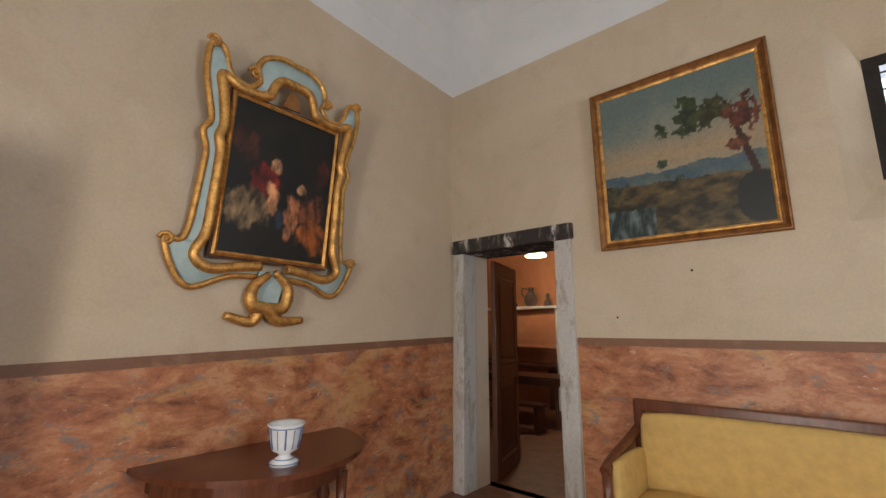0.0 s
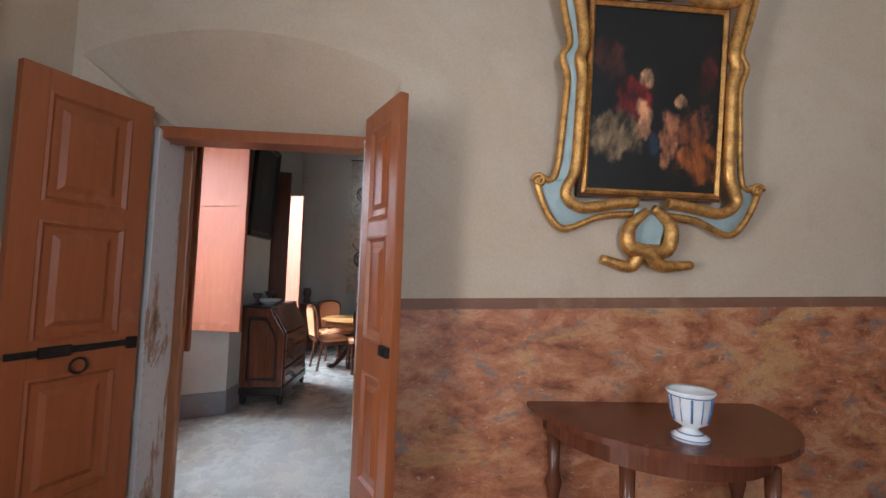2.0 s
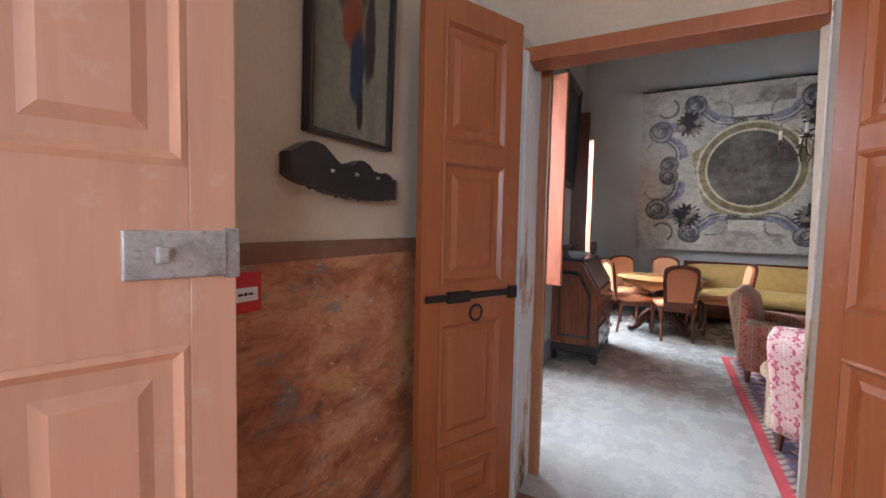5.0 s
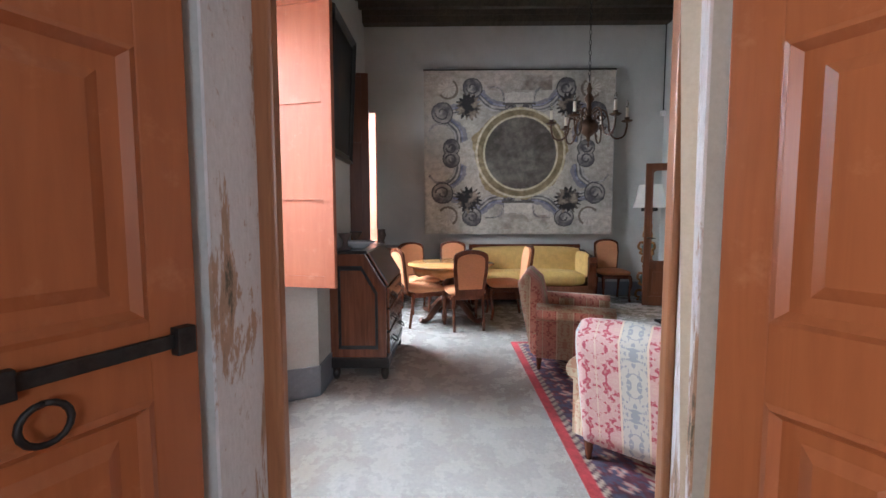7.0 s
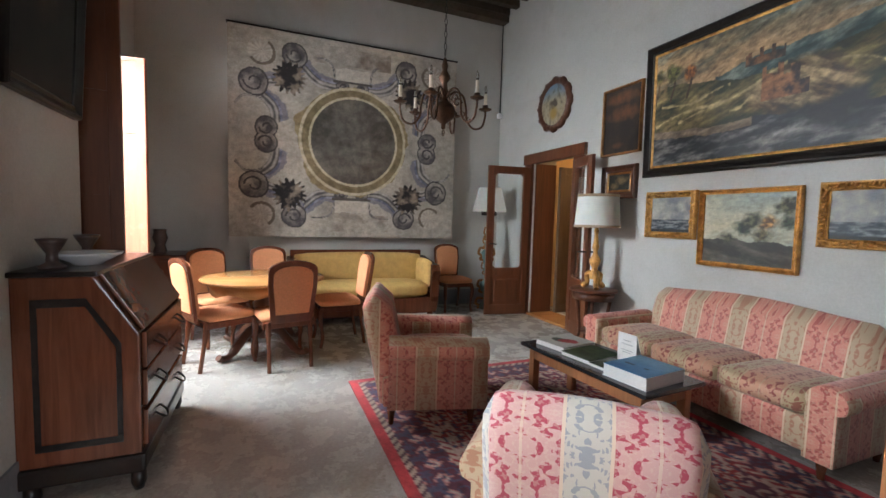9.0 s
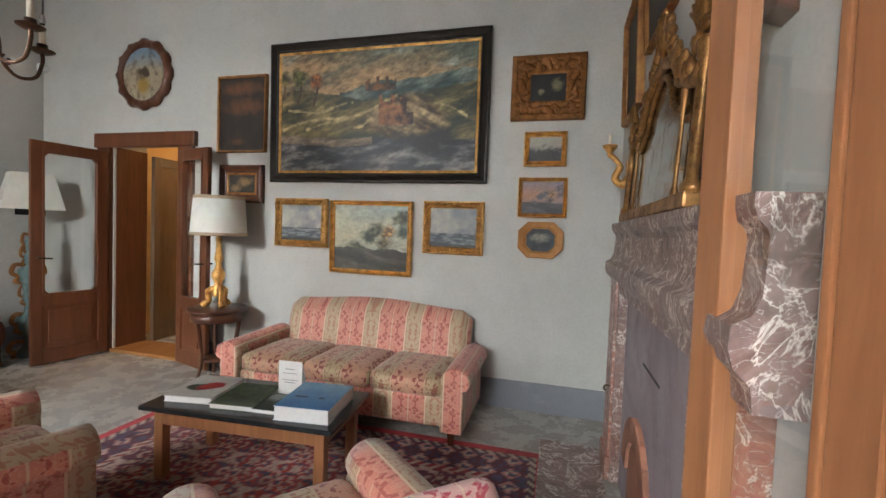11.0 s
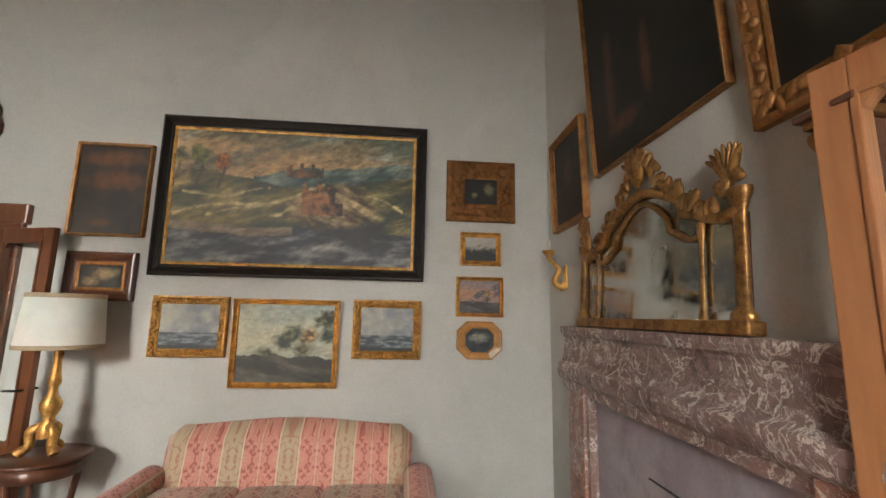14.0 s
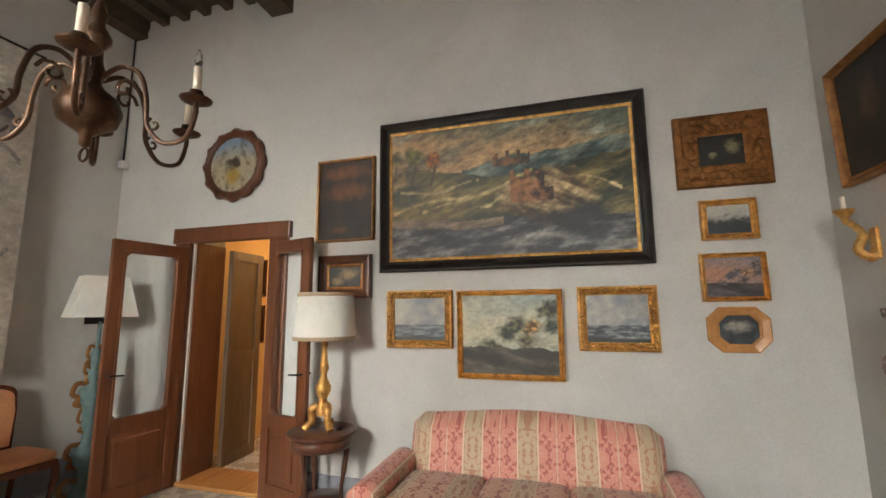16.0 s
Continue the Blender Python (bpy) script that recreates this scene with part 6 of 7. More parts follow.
# ---- coffee table with books ----
ct = thing("coffee_table", pose(-5.05, 1.60, 0.012, 0, 0, 4), "low wooden table with a black slate top on the rug", "table")
part("tabletop", boxes((-0.56, 0.56, -0.27, 0.27, 0.395, 0.42), bevel=0.006), BLACK_SLATE, ct, "black slate top")
part("apron", boxes((-0.5, 0.5, -0.22, -0.195, 0.31, 0.395), (-0.5, 0.5, 0.195, 0.22, 0.31, 0.395), (-0.5, -0.475, -0.195, 0.195, 0.31, 0.395), (0.475, 0.5, -0.195, 0.195, 0.31, 0.395)), CHESTNUT, ct)
for sx in (-0.475, 0.475):
    for sy in (-0.195, 0.195):
        bm = bmesh.new()
        box(bm, sx - 0.028, sx + 0.028, sy - 0.028, sy + 0.028, 0, 0.395, bevel=0.005)
        part("leg", bm, CHESTNUT, ct)


def cover(kind):
    def fn(u, v):
        if kind == "red":
            c = (0.62, 0.61, 0.56)
            if ((u - 0.62) / 0.25) ** 2 + ((v - 0.5 - 0.3 * (u - 0.6)) / 0.17) ** 2 < 1 + fbm(u, v, 6, 2):
                c = (0.5, 0.04, 0.05)
            elif ((u - 0.4) / 0.26) ** 2 + ((v - 0.42) / 0.14) ** 2 < 1:
                c = (0.06, 0.1, 0.05)
            return c
        if kind == "green":
            c = lerp((0.02, 0.05, 0.025), (0.1, 0.16, 0.06), 0.5 + 1.6 * fbm(u, v, 6, 4))
            return lerp(c, (0.35, 0.36, 0.3), (0.3 - v) * 2)
        if kind == "small":
            return lerp((0.05, 0.07, 0.03), (0.4, 0.4, 0.36), (v - 0.5) * 4 + fbm(u, v, 8, 2))
        c = lerp((0.1, 0.28, 0.5), (0.32, 0.5, 0.62), v + 0.4 * fbm(u, v, 3, 1))
        if abs(v - 0.4) < 0.03 and (0.15 < u < 0.38 or 0.6 < u < 0.72):
            c = (0.05, 0.09, 0.13)
        return c
    return fn


def book(x, y, z, w, d, t, rot, kind, label):
    ob = thing("book", pose(-5.05, 1.60, 0.012, 0, 0, 4) @ pose(x, y, z, 0, 0, rot), label, "book", "books on the low table")
    part("page_block", boxes((-w / 2 + 0.004, w / 2 - 0.004, -d / 2 + 0.004, d / 2 - 0.004, 0.003, t - 0.003)), PAGES, ob)
    spine = {"red": (0.6, 0.6, 0.56), "green": (0.1, 0.15, 0.08), "small": (0.3, 0.32, 0.3), "blue": (0.7, 0.72, 0.73)}[kind]
    board = plain("book_board_" + kind, spine, 0.4, 0.05)
    part("board", boxes((-w / 2, w / 2, -d / 2, d / 2, 0, 0.003)), board, ob)
    part("board", boxes((-w / 2, w / 2, -d / 2, d / 2, t - 0.003, t)), board, ob)
    part("spine", boxes((-w / 2, w / 2, d / 2 - 0.004, d / 2, 0.003, t - 0.003)), board, ob)
    c = canvas("cover", w - 0.002, d - 0.002, cover(kind), 40, 34, PAINT, ob)
    c.matrix_local = pose(0, 0, t + 0.001, -90, 0, 0)
    return ob


book(-0.36, 0.0, 0.42, 0.28, 0.34, 0.035, 6, "red", "white art book with a red and green picture on its cover")
book(-0.07, -0.03, 0.42, 0.25, 0.32, 0.03, 4, "green", "dark green picture book lying on the low table")
book(0.14, -0.07, 0.42, 0.16, 0.22, 0.022, 2, "small", "small grey and green booklet lying on the low table")
book(0.36, -0.04, 0.42, 0.30, 0.36, 0.075, 3, "blue", "thick white book with a blue cover picture")
ob = thing("table_card", pose(-5.05, 1.60, 0.012, 0, 0, 4) @ pose(0.12, 0.1, 0.42), "folded white information card standing on the table", "card")
part("sheet", prism([(-0.075, 0.0), (0.075, 0.0), (0.075, 0.2), (-0.075, 0.2)], -0.0015, 0.0015), PAGES, ob)
bm = prism([(-0.075, 0.0), (0.075, 0.0), (0.075, 0.2), (-0.075, 0.2)], -0.0015, 0.0015)
bm.transform(pose(0, 0.07, 0, 19.0, 0, 0))
part("rear_sheet", bm, PAGES, ob)
bm = bmesh.new()
for z, w in ((0.15, 0.03), (0.125, 0.045), (0.085, 0.05), (0.07, 0.035)):
    box(bm, -w, w, -0.0028, -0.0016, z, z + 0.004)
part("print", bm, plain("grey_print", (0.35, 0.35, 0.35), 0.8), ob)

# ---- lamp table and lamp ----
LT = (-6.42, 2.74)
ob = thing("lamp_table", pose(*LT, 0), "small round dark wooden side table with curved legs", "table")
part("tabletop", lathe([(0, 0.63), (0.22, 0.63), (0.25, 0.64), (0.255, 0.655), (0.24, 0.664), (0, 0.666)], 36), WALNUT, ob)
part("apron", lathe([(0.2, 0.55), (0.22, 0.55), (0.22, 0.63), (0.2, 0.63)], 30), WALNUT, ob)
for k in range(3):
    a = math.radians(20 + 120 * k)
    bm = tube(curve_points([(0.2, 0, 0.6), (0.17, 0, 0.4), (0.15, 0, 0.2), (0.21, 0, 0.0)], 6), [0.02] * 8 + [0.015] * 11, 8)
    bm.transform(Matrix.Rotation(a, 4, 'Z'))
    part("leg", bm, WALNUT, ob)
part("stretcher", lathe([(0, 0.19), (0.145, 0.19), (0.15, 0.2), (0, 0.205)], 24), WALNUT, ob)


def turned_lamp(x, y, z, label):
    ob = thing("table_lamp", pose(x, y, z), label, "lamp")
    part("stem", lathe([(0.05, 0.1), (0.055, 0.15), (0.035, 0.19), (0.03, 0.22), (0.055, 0.27), (0.06, 0.31), (0.03, 0.36), (0.022, 0.4), (0.038, 0.44), (0.028, 0.49), (0.02, 0.58), (0.028, 0.62), (0.012, 0.66), (0.012, 0.74)], 16), GILT, ob, "turned gilt stem")
    for k in range(3):
        a = math.radians(120 * k - 30)
        bm = tube(curve_points([(0.03, 0, 0.17), (0.08, 0, 0.14), (0.075, 0, 0.06), (0.11, 0, 0.03), (0.125, 0, 0.012)], 4), [0.03] * 5 + [0.026] * 5 + [0.03] * 7, 8)
        bm.transform(Matrix.Rotation(a, 4, 'Z'))
        part("scroll_foot", bm, GILT, ob)
    part("shade", lathe([(0.235, 0.66), (0.21, 1.0), (0.206, 1.0), (0.231, 0.66)], 40), PARCHMENT, ob, "cream drum shade")
    for r, z0 in ((0.2365, 0.655), (0.2115, 0.98)):
        part("braid", lathe([(r, z0), (r + 0.002, z0 + 0.002), (r + 0.002, z0 + 0.026), (r, z0 + 0.028), (r - 0.004, z0 + 0.026), (r - 0.004, z0 + 0.002), (r, z0)], 40), SHADE_BRAID, ob, "tan braid")
    part("spider", boxes((-0.206, 0.206, -0.004, 0.004, 0.735, 0.742), (-0.004, 0.004, -0.206, 0.206, 0.735, 0.742)), IRON, ob)
    return ob


turned_lamp(LT[0], LT[1], 0.666, "gilt table lamp with cream drum shade")

# ---- carved standing lamp ----
ob = thing("floor_lamp", pose(-8.62, 2.62, 0), "carved painted and gilt standing lamp with cream shade", "lamp")
TEAL = plain("teal_paint", (0.1, 0.17, 0.16), 0.6, 0.3, 15)
part("stem", lathe([(0.11, 0.0), (0.12, 0.04), (0.06, 0.1), (0.05, 0.22), (0.1, 0.3), (0.11, 0.38), (0.05, 0.46), (0.04, 0.55), (0.07, 0.6), (0.05, 0.66), (0.09, 0.8), (0.1, 0.88), (0.04, 0.94), (0.06, 1.0), (0.035, 1.06), (0.05, 1.16), (0.02, 1.24), (0.015, 1.46)], 16), TEAL, ob)
for z, r in ((0.06, 0.15), (0.34, 0.13), (0.62, 0.08), (0.84, 0.13), (1.02, 0.07), (1.15, 0.06)):
    for k in range(3):
        a = math.radians(120 * k + 15)
        keys = [(r * 0.3, 0, z + 0.09), (r * 0.9, 0, z + 0.1), (r * 1.1, 0, z + 0.02), (r * 0.7, 0, z - 0.02), (r * 0.9, 0, z - 0.07), (r * 0.4, 0, z - 0.09)]
        bm = tube(curve_points(keys, 4), 0.02 if r > 0.1 else 0.013, 7)
        bm.transform(Matrix.Rotation(a, 4, 'Z'))
        part("scroll", bm, DULL_GILT, ob, "gilt scroll")
bm = bmesh.new()
lo = [(0.24, 0.16), (-0.24, 0.16), (-0.24, -0.16), (0.24, -0.16)]
rings = [[bm.verts.new((x * s, y * s, z)) for x, y in lo] for s, z in ((1, 1.5), (0.66, 1.86), (0.65, 1.86), (0.985, 1.5))]
for a, b in zip(rings, rings[1:] + rings[:1]):
    for i in range(4):
        bm.faces.new((a[i], a[(i + 1) % 4], b[(i + 1) % 4], b[i]))
s = part("shade", bm, PARCHMENT, ob, "cream rectangular shade")
s.matrix_local = pose(0, 0, 0, 0, 0, 70)
part("spider", boxes((-0.004, 0.004, -0.13, 0.13, 1.44, 1.5), (-0.2, 0.2, -0.004, 0.004, 1.49, 1.5)), IRON, ob)

# ---- chandelier ----
cd = thing("chandelier", pose(-6.3, 0.88, 2.14), "aged bronze chandelier with six candle bulbs on a chain", "chandelier")
part("ball", lathe([(0, 0.0), (0.018, 0.01), (0.02, 0.05), (0.045, 0.07), (0.09, 0.1), (0.105, 0.15), (0.09, 0.2), (0.045, 0.235), (0.03, 0.26), (0.045, 0.3), (0.03, 0.34), (0.025, 0.4), (0.05, 0.43), (0.05, 0.45), (0.02, 0.5), (0.03, 0.54), (0.012, 0.6), (0, 0.62)], 24), BRASS, cd)
part("ring", tube([(0.022 * math.cos(a), 0, -0.025 + 0.025 * math.sin(a)) for a in (2 * math.pi * i / 16 for i in range(17))], 0.005, 6), BRASS, cd)
links = bmesh.new()
for i in range(38):
    z = 0.62 + i * 0.0515
    ring = [(0.012 * math.cos(a), 0, z + 0.03 + 0.03 * math.sin(a)) for a in (2 * math.pi * k / 8 for k in range(9))]
    t = tube(ring, 0.0035, 4, False)
    if i % 2:
        t.transform(Matrix.Rotation(math.radians(90), 4, 'Z'))
    merge(links, t)
tagged(part("chain", links, IRON, cd, "dark iron chain"), kind="stuff")
for k in range(6):
    a = math.radians(60 * k + 22)
    R = Matrix.Rotation(a, 4, 'Z')
    keys = [(0.03, 0, 0.28), (0.1, 0, 0.33), (0.17, 0, 0.3), (0.2, 0, 0.2), (0.21, 0, 0.1), (0.27, 0, 0.03), (0.35, 0, 0.05), (0.38, 0, 0.14), (0.38, 0, 0.19)]
    bm = tube(curve_points(keys, 5), 0.0095, 8)
    curl = [(0.12 + (0.045 - 0.004 * i) * math.cos(i * 0.75), 0, 0.24 + (0.045 - 0.004 * i) * math.sin(i * 0.75)) for i in range(10)]
    merge(bm, tube(curl, 0.007, 6))
    curl = [(0.235 + (0.03 - 0.003 * i) * math.cos(2 + i * 0.8), 0, 0.1 + (0.03 - 0.003 * i) * math.sin(2 + i * 0.8)) for i in range(9)]
    merge(bm, tube(curl, 0.006, 6))
    bm.transform(R)
    arm = part("arm", bm, BRASS, cd)
    at = R @ Matrix.Translation((0.38, 0, 0.19))
    part("drip_pan", lathe([(0, 0), (0.03, 0.0), (0.055, 0.012), (0.058, 0.018), (0.026, 0.012), (0.024, 0.05), (0, 0.05)], 18, at), BRASS, arm)
    part("candle", lathe([(0, 0.045), (0.015, 0.045), (0.015, 0.15), (0, 0.15)], 12, at), WAX, arm, "ivory candle sleeve")
    part("bulb", lathe([(0, 0.15), (0.008, 0.15), (0.015, 0.175), (0.012, 0.2), (0.003, 0.225), (0, 0.226)], 12, at), GLASS, arm, "clear flame bulb")

# corner cable and sensor
tagged(part("wall_cable", tube([(-9.075, 3.005, 3.1), (-9.075, 3.005, H2)], 0.009), IRON), "dark cable running up the room corner", "cable")
tagged(part("sensor", boxes((-9.07, -9.0, 2.94, 3.02, 3.03, 3.11), bevel=0.012), PAGES), "small white wall sensor", "sensor")

# ---- fireplace ----
fp = thing("fireplace", pose(-3.0, 1.47, 0, 0, 0, -90), "brown veined marble fireplace with closed plastered opening", "fireplace")
L, Rr = -0.96, 0.96
for sg in (-1, 1):
    bm = bmesh.new()
    box(bm, *sorted((sg * 0.96, sg * 0.72)), -0.105, 0.0, 0.0, 1.19, bevel=0.012)
    box(bm, *sorted((sg * 0.98, sg * 0.70)), -0.12, 0.0, 0.0, 0.14, bevel=0.012)
    part("jamb", bm, RED_MARBLE, fp, "red veined marble jamb")
    bm = bmesh.new()
    box(bm, *sorted((sg * 0.72, sg * 0.685)), -0.09, 0.0, 0.0, 1.15, bevel=0.008)
    part("inner_slip", bm, MARBLE, fp)
prof = [(0.0, 1.12), (-0.18, 1.12), (-0.19, 1.17), (-0.25, 1.2), (-0.27, 1.24), (-0.265, 1.28), (-0.2, 1.3), (-0.17, 1.34), (-0.155, 1.44), (-0.17, 1.46), (-0.2, 1.475), (-0.215, 1.5), (-0.215, 1.525), (0.0, 1.525)]
bm = bmesh.new()
loops = []
for x in (-1.06, 1.06):
    loops.append([bm.verts.new((x, y * 0.5, z)) for y, z in prof])
for i in range(len(prof)):
    j = (i + 1) % len(prof)
    bm.faces.new((loops[0][i], loops[0][j], loops[1][j], loops[1][i]))
bm.faces.new(loops[0])
bm.faces.new(loops[1])
part("mantel", bm, MARBLE, fp, "moulded brown marble mantel shelf")
part("closure", boxes((-0.69, 0.69, -0.04, -0.005, 0.0, 1.14)), SOOT, fp, "stained plaster panel closing the hearth")
BRICK = plain("old_brick", (0.3, 0.13, 0.08), 0.85, 0.35, 10, 0.4)
for i in range(9):
    a = math.pi * (i + 0.5) / 9
    bm = bmesh.new()
    box(bm, -0.05, 0.05, -0.065, -0.035, -0.06, 0.06, bevel=0.008)
    bm.transform(pose(-0.18 + 0.24 * math.cos(a), 0, 0.28 + 0.24 * math.sin(a), 0, -math.degrees(a) + 90, 0))
    part("brick", bm, BRICK, fp)
part("hearth_mouth", prism([(-0.18 + 0.19 * math.cos(math.pi * i / 10), 0.28 + 0.19 * math.sin(math.pi * i / 10)) for i in range(11)] + [(-0.37, 0.0), (0.01, 0.0)], -0.048, -0.038), BRICK, fp)
part("damper_slot", boxes((-0.16, 0.16, -0.044, -0.038, 0.86, 0.868)), IRON, fp)
part("hook", tube(curve_points([(-0.75, -0.1, 0.55), (-0.75, -0.13, 0.55), (-0.73, -0.14, 0.54), (-0.72, -0.13, 0.53)], 4), 0.006, 6), BRASS, fp)
structure("trim_hearth_slab", boxes((-3.5, -3.12, 0.65, 2.55, 0.0, 0.012), bevel=0.004), MARBLE, "worn marble hearth slab")

# ---- carved mirror on the mantel ----
MIRROR = Nodes("old_mirror")
mv = MIRROR.coords()
mf = MIRROR.noise(mv, 7, 6, 0.7)
MIRROR = MIRROR.done(MIRROR.ramp(mf, [(0.3, (0.42, 0.44, 0.42)), (0.62, (0.6, 0.62, 0.58)), (0.75, (0.2, 0.2, 0.18))]), MIRROR.ramp(mf, [(0.4, (0.04,) * 3), (0.75, (0.4,) * 3)]), None, 0, 0, 1.0)
mi = thing("mantel_mirror", pose(-3.05, 1.6, 1.528, -3, 0, -90), "carved gilt overmantel mirror with leafy crest", "mirror")


def crest(x):
    a = abs(x)
    if a < 0.34:
        return 0.52 + 0.13 * math.cos(a / 0.34 * math.pi / 2)
    return 0.44 + 0.03 * math.cos((a - 0.34) * 14)


pts = [(-0.6, 0.03), (0.6, 0.03)] + [(0.6 - 1.2 * i / 24, crest(0.6 - 1.2 * i / 24)) for i in range(25)]
part("glass", prism(pts, -0.004, 0.004), MIRROR, mi, "spotted old mirror glass")
part("backboard", prism([(x * 1.05, z * 1.02) for x, z in pts], 0.006, 0.02), WALNUT, mi)
bm = boxes((-0.68, 0.68, -0.05, 0.02, 0.0, 0.05), bevel=0.01)
part("base_rail", bm, ANTIQUE_GILT, mi)
for sg in (-1, 1):
    for x, w, h in ((0.635, 0.05, 0.5), (0.44, 0.022, 0.42)):
        bm = lathe([(w * 0.7, 0.04), (w, 0.05), (w, 0.07), (w * 0.6, 0.09), (w * 0.55, h - 0.08), (w * 0.8, h - 0.04), (w, h - 0.02), (w, h)], 10, pose(sg * x, -0.02, 0), 0.6)
        part("column", bm, ANTIQUE_GILT, mi)
line = [(x, -0.02, crest(x) + 0.005) for x in (-0.64 + 1.28 * i / 40 for i in range(41))]
part("arched_rail", tube(line, 0.024, 8), ANTIQUE_GILT, mi)
part("inner_rail", tube([(x * 0.68, -0.015, z - 0.05) for x, y, z in line], 0.013, 8), ANTIQUE_GILT, mi)
rnd = random.Random(12)
for k in range(46):
    x = -0.64 + 1.28 * k / 45
    z = crest(x) + rnd.uniform(0.0, 0.07)
    if abs(abs(x) - 0.62) < 0.07:
        z += 0.09
    if abs(x) < 0.2:
        z += 0.05 + 0.1 * (1 - abs(x) / 0.2)
    bm = bmesh.new()
    bmesh.ops.create_icosphere(bm, subdivisions=2, radius=1.0)
    for v in bm.verts:
        v.co *= 1 + 0.4 * noise.noise(v.co * 2.0 + Vector((k * 3.1, 0, 0)))
        v.co.x += 0.35 * v.co.z * v.co.z
    bm.transform(pose(x, -0.03, z, 0, rnd.uniform(-70, 70), 0) @ Matrix.Diagonal((rnd.uniform(0.018, 0.03), 0.018, rnd.uniform(0.03, 0.055), 1)))
    part("carved_leaf", bm, ANTIQUE_GILT, mi, smooth=True)
for x, z, s in ((0.0, 0.8, 1.3), (-0.6, 0.6, 1.0), (0.6, 0.6, 1.0)):
    for j in range(7):
        a = -1.05 + j * 0.35
        bm = tube(curve_points([(x, -0.02, z - 0.08 * s), (x + 0.05 * s * math.sin(a), -0.035, z), (x + 0.1 * s * math.sin(a), -0.05, z + 0.07 * s * math.cos(a))], 4), [0.008 * s, 0.013 * s, 0.016 * s, 0.016 * s, 0.015 * s, 0.013 * s, 0.011 * s, 0.008 * s, 0.004 * s], 6)
        part("plume", bm, ANTIQUE_GILT, mi)


# ---- pictures and sconces on the fireplace wall ----
def east_picture(y0, y1, z0, z1, *rest, **kw):
    return picture(pose(-3.0, (y0 + y1) / 2, (z0 + z1) / 2, 0, 0, -90), y1 - y0, z1 - z0, *rest, **kw)


east_picture(2.22, 2.81, 2.22, 2.93, 0.05, DULL_GILT, OGEE, gloom(31, (0.035, 0.028, 0.022), (0.2, 0.14, 0.09), ((0.5, 0.6, 0.2, 0.25),)), 36, "dark old canvas in a narrow gilt frame", lean=1.5)
east_picture(0.98, 2.08, 2.43, 3.75, 0.015, DULL_GILT, FLATF, gloom(33, (0.022, 0.016, 0.011), (0.26, 0.13, 0.07), ((0.22, 0.35, 0.06, 0.28), (0.55, 0.3, 0.05, 0.2), (0.6, 0.75, 0.1, 0.2), (0.35, 0.15, 0.2, 0.05))), 60, "large nearly black canvas with pale streaks", lean=3.0)
east_picture(0.12, 0.89, 2.2, 3.2, 0.1, DULL_GILT, OGEE, gloom(37, (0.03, 0.025, 0.015), (0.36, 0.24, 0.12), ((0.5, 0.4, 0.3, 0.15), (0.4, 0.7, 0.15, 0.2))), 40, "dark canvas in a broad carved gilt frame", lean=2.5, ornaments=90)


def sconce(y, z, label):
    ob = thing("wall_sconce", pose(-3.0, y, z, 0, 0, -90), label, "sconce", "gilt wall sconces")
    part("bracket", tube(curve_points([(0, 0.0, -0.1), (0, -0.04, -0.14), (0, -0.09, -0.1), (0, -0.06, -0.02), (0, -0.1, 0.04), (0, -0.13, 0.06)], 5), [0.03] * 6 + [0.024] * 10 + [0.018] * 10, 8), GILT, ob)
    part("cup", lathe([(0.012, 0.05), (0.02, 0.08), (0.045, 0.11), (0.05, 0.125), (0.02, 0.12), (0.012, 0.12)], 16, pose(0, -0.13, 0)), GILT, ob)
    part("candle", lathe([(0, 0.12), (0.013, 0.12), (0.013, 0.2), (0, 0.2)], 10, pose(0, -0.13, 0)), WAX, ob)
    part("wall_plate", boxes((-0.03, 0.03, -0.02, 0.0, -0.15, 0.02), bevel=0.008), GILT, ob)


sconce(2.66, 1.94, "carved gilt wall sconce with one candle")

# carved bracket shelf beside the mirror
wb = thing("bracket_shelf", pose(-3.0, 0.58, 1.93, 0, 0, -90) @ Matrix.Scale(0.8, 4), "dark carved and gilt wooden bracket shelf on the wall", "shelf")
part("shelf", boxes((-0.1, 0.1, -0.17, 0.0, 0.22, 0.245), bevel=0.007), WALNUT, wb)
part("cornice", boxes((-0.085, 0.085, -0.15, 0.0, 0.19, 0.22), bevel=0.01), ANTIQUE_GILT, wb)
bm = prism([(0.0, 0.19), (-0.13, 0.19), (-0.135, 0.15), (-0.1, 0.1), (-0.075, 0.05), (-0.085, 0.02), (-0.05, -0.02), (0.0, -0.04)], -0.055, 0.055, 0.012)
bm.transform(Matrix.Rotation(math.radians(90), 4, 'Z'))
part("corbel", bm, WALNUT, wb)
for k, x in enumerate((-0.05, 0.0, 0.05)):
    part("carved_leaf", tube(curve_points([(x, -0.135, 0.17), (x, -0.145, 0.14), (x, -0.1, 0.09), (x, -0.09, 0.03)], 4), [0.012, 0.016, 0.018, 0.018, 0.017, 0.016, 0.015, 0.014, 0.013, 0.012, 0.01, 0.008, 0.005], 7), ANTIQUE_GILT, wb)

# ---- entrance room things ----
# console table with cup
co = thing("console_table", pose(west_x(1.62), 1.62, 0), "dark mahogany half round console table against the wall", "table")
prof = [(0.0, 0.72)]
n = 24
half = [(0.74 * math.cos(math.pi * (i / n - 0.5)) + 0.03, 0.66 * math.sin(math.pi * (i / n - 0.5))) for i in range(n + 1)]


